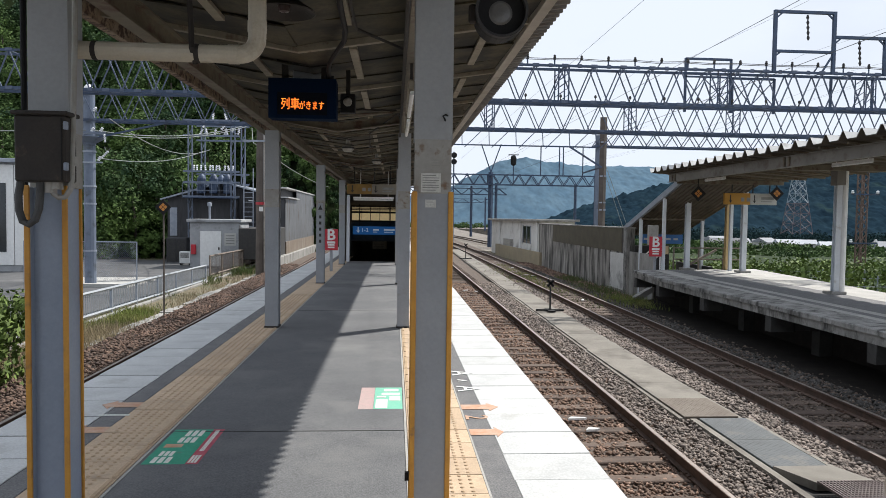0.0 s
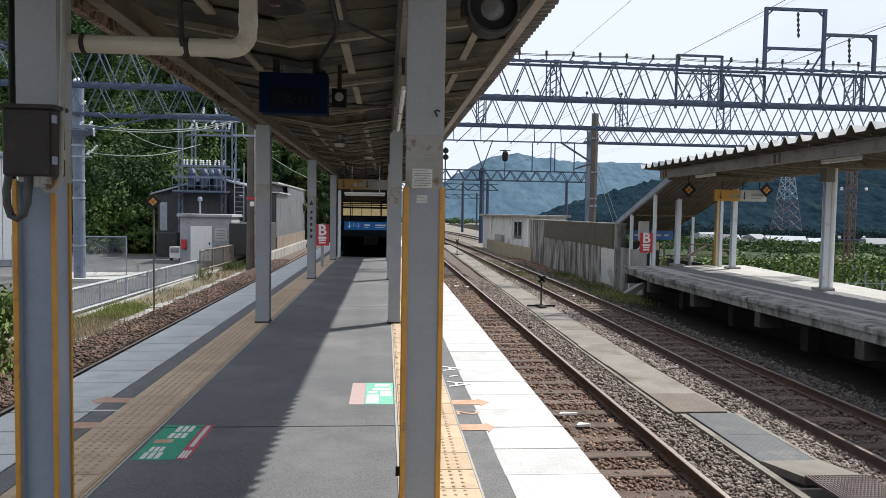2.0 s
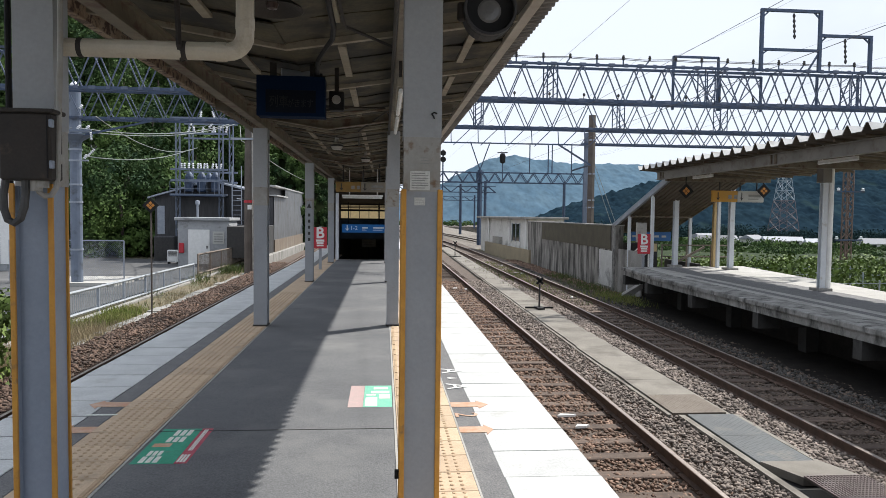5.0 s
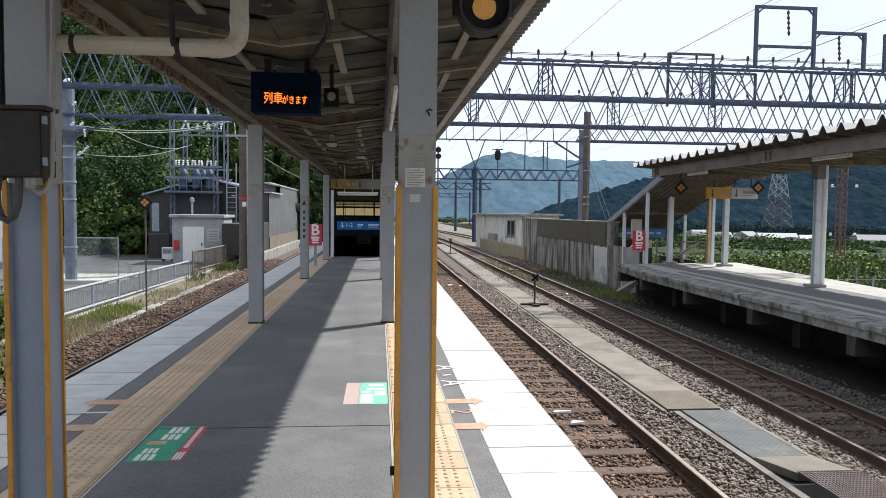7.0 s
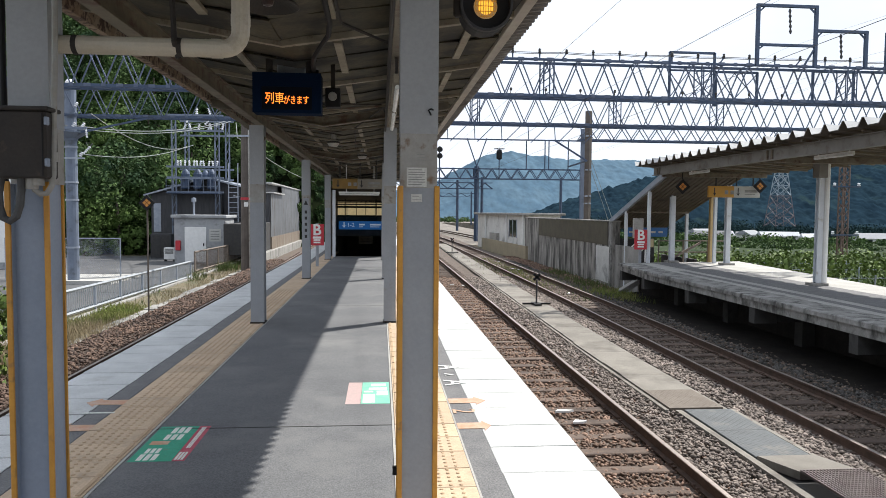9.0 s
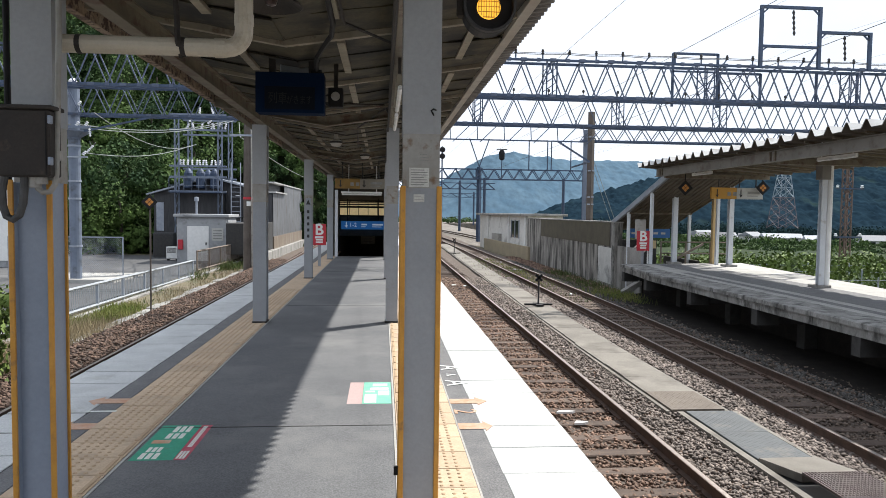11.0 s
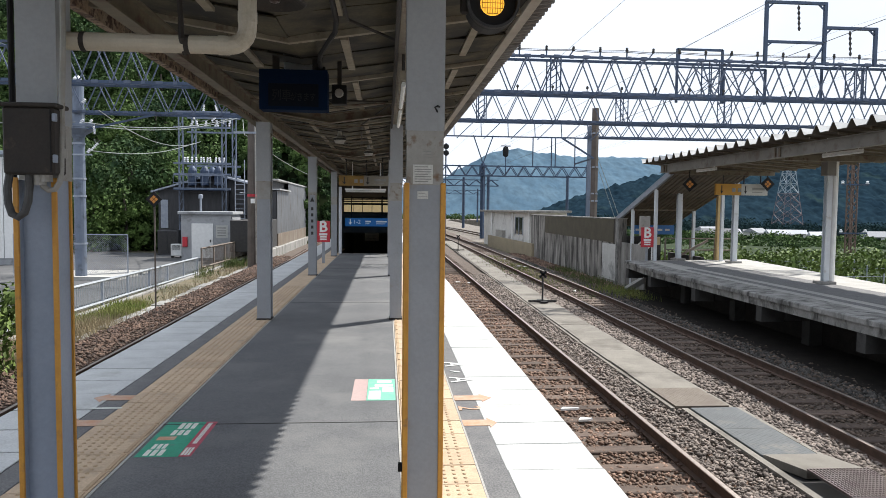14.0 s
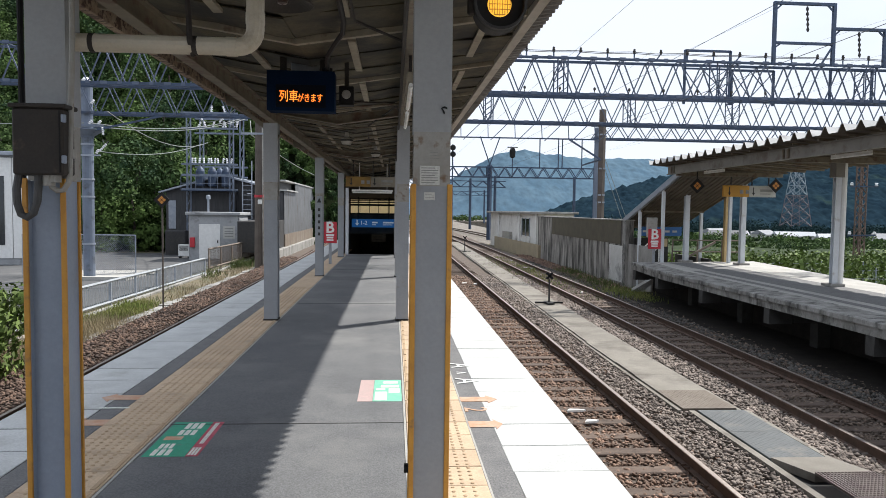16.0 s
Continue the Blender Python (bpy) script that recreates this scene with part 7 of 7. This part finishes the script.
for x, z, a in ((-0.75, 7.95, 0.5), (-0.3, 7.95, -0.2), (0.15, 7.95, 0.2), (0.75, 7.96, 0.5), (0.95, 7.96, -0.3), (1.2, 8.0, 0.3), (1.45, 8.0, -0.4), (1.6, 8.0, 0.2), (-0.55, 8.4, 0.3), (0.05, 8.91, 0.1), (0.9, 8.91, -0.3), (0.55, 8.3, 0.9)):
    lathe(bm, (x, 0.1, z), (a, 0, 1), [(0.06 * j, 0.035 + 0.05 * (j % 2)) for j in range(8)], 8)
parts("insulator", bm, GLAZED, s, "white glazed insulators")
bm = bmesh.new()
for x in (-0.75, 0.0, 0.2, 0.85):
    lathe(bm, (x, 0.5 if x != 0.2 else 1.6, 4.3), (0, 0, 1), ((0, 0.2), (0.05, 0.27), (0.95, 0.27), (1.1, 0.2), (1.25, 0.08)), 14)
parts("transformer", bm, STEEL_BLUE, s, "grey transformer tanks")
part("screen_wall", box(bmesh.new(), -1.5, 1.45, 0.4, 3.2, 1.6, 3.99), BARN_DARK, s, "dark boarded cabin under the frame")
bm = bmesh.new()
for z in (4.45, 4.9):
    bar(bm, (-1.6, -0.68, z), (1.5, -0.68, z), 0.02, 6)
for k in range(8):
    bar(bm, (-1.6 + k * 0.443, -0.68, 4.03), (-1.6 + k * 0.443, -0.68, 4.9), 0.018, 6)
part("railing", bm, STEEL_MAST, s)
# dark shed, corrugated shed along the line
s = thing("dark_shed", "dark boarded shed with a low pitched grey roof", "shed", (-8.6, 46, -1.42))
part("wall", box(bmesh.new(), -5.9, 1.3, 0, 9, 0, 4.1), BARN_DARK, s)
bm = bmesh.new()
vs = [bm.verts.new((x, y, z + d)) for d in (0, -0.1) for y in (-0.4, 9.4) for x, z in ((-6.25, 3.95), (-2.4, 5.1), (1.6, 4.1))]
for a in (0, 1):
    bm.faces.new((vs[a], vs[a + 1], vs[a + 4], vs[a + 3]))
    bm.faces.new((vs[a + 6], vs[a + 9], vs[a + 10], vs[a + 7]))
    bm.faces.new((vs[a], vs[a + 6], vs[a + 7], vs[a + 1]))
bm.faces.new((vs[2], vs[5], vs[11], vs[8]))
bm.faces.new((vs[0], vs[3], vs[9], vs[6]))
gable = bmesh.new()
gable.faces.new([gable.verts.new((x, 0.02, z)) for x, z in ((-5.9, 3.9), (1.3, 3.9), (1.3, 4.05), (-2.4, 4.98), (-5.9, 4.02))])
part("gable", gable, BARN_DARK, s)
part("roof", bm, STEEL_PALE, s)
bm = bmesh.new()
box(bm, -5.75, -5.3, -0.04, 0, 1.6, 3.4)
box(bm, -2.4, -1.9, -0.04, 0, 2.2, 3.9)
parts("window", bm, STEEL_PALE, s)
s = thing("ladder", "pale steel ladder fixed to the shed", "ladder", (-9.0, 44, 0.75))
bm = bmesh.new()
for x in (-0.28, 0.28):
    bar(bm, (x, 0, 0.1), (x, 0, 3.7), 0.035, 6)
for k in range(9):
    bar(bm, (-0.28, 0, 0.1 + 0.3 * k), (0.28, 0, 0.1 + 0.3 * k), 0.02, 6)
for z in (0.35, 1.7):
    bar(bm, (0.0, 0, z), (0.0, 2.1, z), 0.03, 6)
part("frame", bm, STEEL_PALE, s)
s = thing("corrugated_shed", "long corrugated grey shed with a rusty lower wall", "shed", (-6.75, 38, -1.42))
bm = bmesh.new()
pr = [(0.0, 0)]
n = 240
zz0, zz1 = 1.35, 4.64
low, high = [], []
for k in range(n + 1):
    y = 6 + 17.0 * k / n
    dx = 0.035 * math.sin(k * math.pi / 2)
    low.append(bm.verts.new((dx, y, zz0)))
    high.append(bm.verts.new((dx, y, zz1 if y > 11 else 4.05)))
for k in range(n):
    bm.faces.new((low[k], low[k + 1], high[k + 1], high[k]))
part("sheet_wall", bm, SHEET, s, "corrugated grey wall sheet")
part("rusty_wall", box(bmesh.new(), -0.6, 0.06, 6, 23, 0.6, 1.36), SHED_RUST, s, "rust-brown lower wall")
part("plinth", box(bmesh.new(), -0.6, 0.25, -0.2, 23.2, -0.1, 0.6, 0.03), CONCRETE, s, "pale concrete plinth")
part("core", box(bmesh.new(), -1.3, -0.05, 6.02, 23, 0.6, 4.0), BARN_DARK, s)
bm = bmesh.new()
slope_sheet(bm, -1.5, 0.2, 5.9, 4.14, 10.9, 4.14, 0.08)
slope_sheet(bm, -1.5, 0.1, 5.9, 4.74, 23.3, 4.74, 0.09)
parts("roof", bm, ROOF_SHEET, s)
part("upper_band", box(bmesh.new(), -1.2, -0.3, 6.0, 23, 4.14, 4.64), BARN_DARK, s)
part("low_annex", box(bmesh.new(), -1.55, -0.02, 0.0, 5.95, 0.6, 2.27, 0.02), DARK_IN, s, "low dark annex at the shed's end")
s = thing("utility_pole", "dark wooden utility pole with a red band beside the track", "utility pole", (-6.45, 34.3, -1.45), group="utility poles")
part("shaft", bar(bmesh.new(), (0, 0, 0), (0, 0, 9.5), 0.23, 10, 0.17), CONC_POLE, s)
part("red_band", bar(bmesh.new(), (0, 0, 3.52), (0, 0, 3.64), 0.226, 10, 0.226), RED_SIGN, s, "red band")
part("white_plate", box(bmesh.new(), -0.02, 0.16, -0.245, -0.215, 3.2, 3.42), WHITE, s, "white plate")
bm = bmesh.new()
for z in (6.5, 8.3):
    box(bm, -0.8, 0.8, -0.2, -0.13, z, z + 0.09)
parts("cross_arm", bm, STEEL_PALE, s)
bm = bmesh.new()
bar(bm, (0.2, -0.1, 0.0), (0.16, -0.1, 9), 0.03, 6)
part("conduit", bm, PIPE_GREY, s)
# equipment beside the hut
s = thing("outdoor_unit", "pale ventilated equipment box on feet beside the hut", "equipment box", (-12.1, 41.4, -1.4))
part("case", box(bmesh.new(), -0.3, 0.3, 0, 0.4, 0.12, 0.8, 0.02), WHITE, s)
bm = bmesh.new()
for k in range(6):
    box(bm, -0.24, 0.24, -0.012, 0, 0.45 + 0.05 * k, 0.475 + 0.05 * k)
part("grille", bm, DARK_IN, s, kind="stuff")
bm = bmesh.new()
for x in (-0.25, 0.25):
    box(bm, x - 0.04, x + 0.04, 0.05, 0.35, -0.02, 0.12)
parts("foot", bm, BLACK, s)
s = thing("steel_cabinet", "dark grey steel cabinet with double doors in the yard", "cabinet", (-13.3, 44, -1.4))
part("body", box(bmesh.new(), -0.65, 0.55, 0, 0.8, 0, 1.5, 0.015), BARN_DARK, s)
bm = bmesh.new()
for x in (-0.61, -0.03):
    box(bm, x, x + 0.54, -0.025, 0, 0.1, 1.42)
parts("door", bm, DARK_IN, s)
# white-clad building behind the mast
s = thing("white_building", "low white panel-clad building at the back of the yard", "building", (-17.8, 36, -1.42))
part("wall", box(bmesh.new(), -16, 0, 0.06, 2.6, 0, 5.4), HUT_GREY, s)
bm = bmesh.new()
for k in range(17):
    box(bm, -15.96 + 0.94 * k, -15.06 + 0.94 * k, 0.0, 0.058, 0.35, 5.3)
parts("cladding_panel", bm, WHITE, s, "white wall panel")
part("roof", box(bmesh.new(), -16.3, 0.1, -0.3, 2.8, 5.4, 5.6, 0.02), STEEL_PALE, s)
bm = bmesh.new()
for k in range(5):
    box(bm, -13.0 + 2.82 * k, -12.6 + 2.82 * k, -0.03, -0.004, 1.0, 4.4)
parts("window", bm, GLASS_DARK, s)
# overhead cables of the yard
for (xa, ya, za), (xb, yb, zb), sag in (((-12.0, 29, 4.85), (-8.8, 45, 7.4), 0.5), ((-12.0, 29, 4.75), (-8.8, 45, 7.3), 0.5), ((-11.8, 29, 3.75), (-12, 45, 5.5), 0.35), ((-11.0, 28, 5.2), (-11.6, 45, 5.6), 0.7),
                                        ((-30, 20, 4.9), (-12.3, 29, 4.85), 0.5), ((-9, 45, 7), (-6.75, 34.3, 5.0), 0.3), ((-6.75, 34.3, 6.9), (-9, 60, 8), 0.4), ((-6.75, 34.3, 5), (-5.5, 60, 4.0), 0.3), ((-6.9, 34.3, 7), (-12, 46, 7), 0.4)):
    bm = tube(bmesh.new(), [(xa + (xb - xa) * k / 10, ya + (yb - ya) * k / 10, za + (zb - za) * k / 10 - sag * 4 * (k / 10) * (1 - k / 10)) for k in range(11)], 0.02, 5)
    tagged(new("yard_cable", mesh_of(bm, WIRE_PALE)), "pale sagging power cable over the yard", "cable", "yard cables")

# weeds, grass and bushes beside the track
bm = bmesh.new()
r5 = random.Random(5)


def blades(bm, x, y, z, n, h, w, spread):
    for _ in range(n):
        px_, py_ = x + r5.gauss(0, spread), y + r5.gauss(0, spread)
        a = r5.uniform(0, 6.28)
        hh = h * r5.uniform(0.5, 1.25)
        lean = Vector((r5.gauss(0, 0.35) * hh, r5.gauss(0, 0.35) * hh, hh))
        d = Vector((math.cos(a), math.sin(a), 0)) * w
        b = Vector((px_, py_, z))
        bm.faces.new([bm.verts.new(b - d), bm.verts.new(b + d), bm.verts.new(b + lean)])


for k in range(16):
    blades(bm, r5.uniform(-8.0, -6.75), r5.uniform(23, 46), -1.4, 22, 0.2, 0.012, 0.22)
for k in range(9):
    blades(bm, r5.uniform(-8.1, -7.3), r5.uniform(28, 36), -1.4, 50, 0.45, 0.014, 0.2)
for k in range(50):
    blades(bm, r5.uniform(7.6, 8.9), r5.uniform(25, 34), -1.36, 26, 0.26, 0.014, 0.25)
for k in range(24):
    blades(bm, r5.uniform(4.9, 5.5) + 0.1, r5.uniform(22, 50), -1.28, 14, 0.22, 0.012, 0.25)
for k in range(45):
    blades(bm, r5.uniform(5.9, 6.7), r5.uniform(22, 36), -1.25, 12, 0.12, 0.012, 0.3)
fresh = bmesh.new()
for k in range(80):
    blades(fresh, r5.uniform(-7.9, -7.1), r5.uniform(17.5, 22), -1.4, 36, 0.2, 0.012, 0.2)
for k in range(34):
    blades(fresh, r5.uniform(7.3, 8.5), r5.uniform(21.5, 25.2), -1.34, 34, 0.26, 0.014, 0.22)
for k in range(60):
    blades(fresh, r5.uniform(5.9, 6.75), r5.uniform(26, 42), -1.25, 14, 0.13, 0.014, 0.3)
stuff("fresh_grass", fresh, GRASS_FRESH, "bright green grass tufts beside and between the rails", "grass")
stuff("trackside_grass", bm, GRASS, "green weeds and grass growing beside the tracks", "grass")
bm = bmesh.new()
for k in range(170):
    blades(bm, r5.uniform(-7.9, -6.25), r5.uniform(11.5, 18.0), -1.4, 40, 0.3, 0.008, 0.2)
for k in range(90):
    blades(bm, r5.uniform(-7.6, -6.6), r5.uniform(17, 44), -1.4, 20, 0.22, 0.009, 0.2)
stuff("dry_grass", bm, STRAW, "pale dry grass stalks beside the ballast", "grass")
bush = thing("bush", "leafy green bush beside the track", "bush", (-6.45, 11.6, -1.4))
bm, bt = bmesh.new(), bmesh.new()
for k in range(26):
    c = (r5.uniform(-1.0, 0.45), r5.uniform(-1.0, 1.2), r5.uniform(0.2, 1.55))
    leaves(bm, c, 0.42, 0.42, 0.36, 170, 0.06, r5, 0.3)
for k in range(8):
    bar(bt, (r5.uniform(-0.5, 0.3), r5.uniform(-0.6, 0.6), -0.1), (r5.uniform(-0.9, 0.4), r5.uniform(-0.9, 0.9), 1.4), 0.02, 5, 0.008)
part("foliage", bm, LEAF, bush, kind="stuff")
parts("stem", bt, BARK, bush)

# ---- paving pieces, sleepers, ballast stones ----
me_slab = [mesh_of(box(bmesh.new(), -0.297, 0.297, g_, 0.47 - g_, -0.03, 0.0, 0.003), EDGE_SLAB, "slab") for g_ in (0.005, 0.011)]
for side, x in ((1, 1.033), (-1, -2.548)):
    y = 5.045 - 60 * 0.47
    k = 0
    while y < 40:
        piece("edge_slab", me_slab[0 if side > 0 else 1], platform, pose(x + 0.002 * math.sin(k * 3.1), y, 0.0015 * math.sin(k * 1.9 + side), 0, 0.12 * math.sin(k * 2.1), 0))
        y += 0.47
        k += 1
bm = bmesh.new()
for x0, x1 in ((0.735, PX1 - 0.005), (PX0 + 0.005, -2.25)):
    box(bm, x0, x1, Y0, 40, -0.3, -0.006)
part("slab_bed", bm, JOINT, platform)
bt = box(bmesh.new(), -0.222, 0.222, 0.005, 0.295, -0.03, 0.0, 0.003)
me_tile = mesh_of(bt, TACTILE, "tactile_tile")
bd = bmesh.new()
for side, x in ((1, 0.329), (-1, -1.842)):
    y = 5.10 - 45 * 0.3
    k = 0
    while y < 27.5:
        piece("tactile_tile", me_tile, platform, pose(x - (0.0 if side > 0 else 0.004 * max(0, y - 6)) * 0, y, 0.003 + 0.001 * math.sin(k * 2.7)))
        if 1.5 < y < 14:
            for i in range(5):
                for j in range(5):
                    cx, cy = x + side * (-0.012 + (i - 2) * 0.06 + 0.03), y + 0.03 + j * 0.06
                    lathe(bd, (cx, cy, 0.0035), (0, 0, 1), ((0, 0.0135), (0.005, 0.009)), 7)
            box(bd, x - side * 0.195 - 0.012, x - side * 0.195 + 0.012, y + 0.015, y + 0.285, 0.0035, 0.0085)
        y += 0.3
        k += 1
part("tactile_dots", bd, DOT, platform, "raised dots and bars of the tactile tiles", "stuff")

me_s1 = mesh_of(box(bmesh.new(), -1.03, 1.03, -0.105, 0.105, -0.13, 0.0, 0.012), SLEEPER, "sleeper")
bp = box(bmesh.new(), -0.085, 0.085, -0.1, 0.1, 0.0, 0.018)
for a, b in ((-0.07, 0.05), (0.07, -0.05), (-0.075, -0.05), (0.075, 0.05)):
    box(bp, a - 0.02, a + 0.02, b - 0.014, b + 0.014, 0.018, 0.04)
me_p = mesh_of(bp, RAIL_RUST, "tie_plate")
for t, c, n, ph in ((line1, c1, 95, 0.12), (line2, c2, 85, 0.3), (line3, c0, 80, 0.2)):
    for i in range(n):
        y = 2.0 + ph + 0.585 * i
        sl = piece("sleeper", me_s1, t, pose(c(y) + 0.02 * math.sin(i * 4.3), y, -1.248 + 0.006 * math.sin(i * 2.1), 0, 0, 0.9 * math.sin(i * 7.7)))
        if i < 40:
            for s_ in (-1, 1):
                piece("tie_plate", me_p, sl, pose(s_ * 0.566, 0, -0.001))


def stone_field(name, n, xr, yr, size, material, label, seed, height=lambda x, y: -1.274, power=1.7):
    """Many small broken stones, denser towards the near end."""
    r_ = np.random.default_rng(seed)
    base = np.array([(1, 0, 0), (-1, 0, 0.1), (0, 0.85, 0), (0, -0.85, -0.1), (0.1, 0, 0.7), (0, 0.1, -0.6)])
    tri = np.array([(0, 2, 4), (2, 1, 4), (1, 3, 4), (3, 0, 4), (2, 0, 5), (1, 2, 5), (3, 1, 5), (0, 3, 5)])
    u = r_.random(n)
    y = yr[0] + (yr[1] - yr[0]) * u ** power
    x = r_.uniform(*xr, n)
    a = r_.uniform(0, 2 * np.pi, n)
    s = size * r_.uniform(0.62, 1.2, n) ** 1.7 * (1 + 0.6 * (y - yr[0]) / (yr[1] - yr[0]))
    sc = r_.uniform(0.6, 1.3, (n, 6, 3)) * base[None] + r_.uniform(-0.3, 0.3, (n, 6, 3))
    vx = sc[..., 0] * np.cos(a)[:, None] - sc[..., 1] * np.sin(a)[:, None]
    vy = sc[..., 0] * np.sin(a)[:, None] + sc[..., 1] * np.cos(a)[:, None]
    z = np.array([height(p, q) for p, q in zip(x, y)]) + r_.uniform(-0.012, 0.02, n)
    co = np.stack([x[:, None] + vx * s[:, None], y[:, None] + vy * s[:, None], z[:, None] + sc[..., 2] * s[:, None] * 0.9], -1).reshape(-1, 3)
    me = bpy.data.meshes.new(name)
    me.from_pydata(co.tolist(), [], (tri[None] + 6 * np.arange(n)[:, None, None]).reshape(-1, 3).tolist())
    me.polygons.foreach_set("use_smooth", np.ones(8 * n, dtype=bool))
    me.materials.append(material)
    return tagged(new(name, me), label, "ballast stones", kind="stuff")


stone_field("ballast_stones", 34000, (1.4, 3.85), (3.0, 30), 0.032, STONE_BROWN, "rust-brown broken ballast stones between the sleepers", 1)
stone_field("ballast_stones", 13000, (3.4, 4.2), (4.5, 30), 0.033, STONE_GREY, "grey-brown ballast stones beside the trough", 2, lambda x, y: -1.235)
stone_field("ballast_stones", 11000, (4.95, 5.55), (5, 30), 0.035, STONE_GREY, "pale grey ballast stones beside the trough", 3, lambda x, y: -1.215 - 0.05 * (x - 4.95))
stone_field("ballast_stones", 14000, (5.5, 8.0), (7, 32), 0.036, STONE_BROWN_SHADE, "brown ballast stones in a shade-darkened colour under the second track", 4)
# lighter stones laid over the stretch that the sun reaches
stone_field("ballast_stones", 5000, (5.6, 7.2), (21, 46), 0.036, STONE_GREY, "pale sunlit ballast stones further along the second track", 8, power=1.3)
stone_field("ballast_stones", 16000, (-6.2, -4.7), (8, 40), 0.038, STONE_RUST, "rust-brown ballast stones on the hill side", 5, lambda x, y: -1.285 + 0.1 * max(0, min(1, (-5.1 - x) / 0.5)), 1.3)
stone_field("ballast_stones", 6500, (7.0, 7.72), (8, 40), 0.042, STONE_GREY_SHADE, "grey ballast stones in a shade-darkened colour beside the opposite platform", 6, lambda x, y: -1.27)
stone_field("ballast_stones", 3000, (7.9, 9.0), (23.5, 46), 0.05, STONE_BROWN, "mossy brown stones at the foot of the wall", 7, lambda x, y: -1.33)
tk = thing("concrete_scrap", "white broken concrete chips lying on the ballast", "debris", (2.6, 9.4, -1.23))
bm = bmesh.new()
for a, b, c, d in ((-0.16, 0.12, 0.1, 0.16), (-0.05, 0.16, -0.42, -0.34)):
    vs = [bm.verts.new((x, y, z)) for z in (0, 0.03) for x, y in ((a, c), (b * 0.6, c + 0.02), (b, d - 0.01), (a + 0.06, d + 0.03))]
    for q in ((3, 2, 1, 0), (4, 5, 6, 7), (0, 1, 5, 4), (1, 2, 6, 5), (2, 3, 7, 6), (3, 0, 4, 7)):
        bm.faces.new([vs[i] for i in q])
parts("chip", bm, WHITE, tk)
# copies of the chips stand in for pale litter further along the tracks
for x, y, a in ((6.67, 23.75, 70), (6.62, 34.2, 15), (6.81, 39.3, 100), (2.84, 26.6, 40)):
    copy_thing(tk, pose(x, y, -1.225, 0, 0, a))


def motions():
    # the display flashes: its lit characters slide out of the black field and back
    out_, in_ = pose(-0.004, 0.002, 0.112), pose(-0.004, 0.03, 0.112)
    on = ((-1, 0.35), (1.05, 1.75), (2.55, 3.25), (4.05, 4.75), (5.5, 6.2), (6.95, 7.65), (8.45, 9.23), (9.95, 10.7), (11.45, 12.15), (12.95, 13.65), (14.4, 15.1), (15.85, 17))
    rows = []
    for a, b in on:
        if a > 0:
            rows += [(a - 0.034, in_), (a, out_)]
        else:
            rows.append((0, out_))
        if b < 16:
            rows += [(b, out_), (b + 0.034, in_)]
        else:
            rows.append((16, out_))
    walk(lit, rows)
    # the warning lamp warms up: a dim lens moves up first, the bright one through it from its middle outwards
    back, up = pose(0, 0.03, 0), pose(0, 0, 0)
    for thing_ in (warm_lens, lit_ribs):
        walk(thing_, [(0, back), (5.2, back), (6.1, up), (16, up)])
    walk(glow_lens, [(0, back), (7.2, pose(0, 0.0055, 0)), (8.2, pose(0, 0.0032, 0)), (9.2, pose(0, 0.0014, 0)), (11.3, up), (16, up)])


motions()
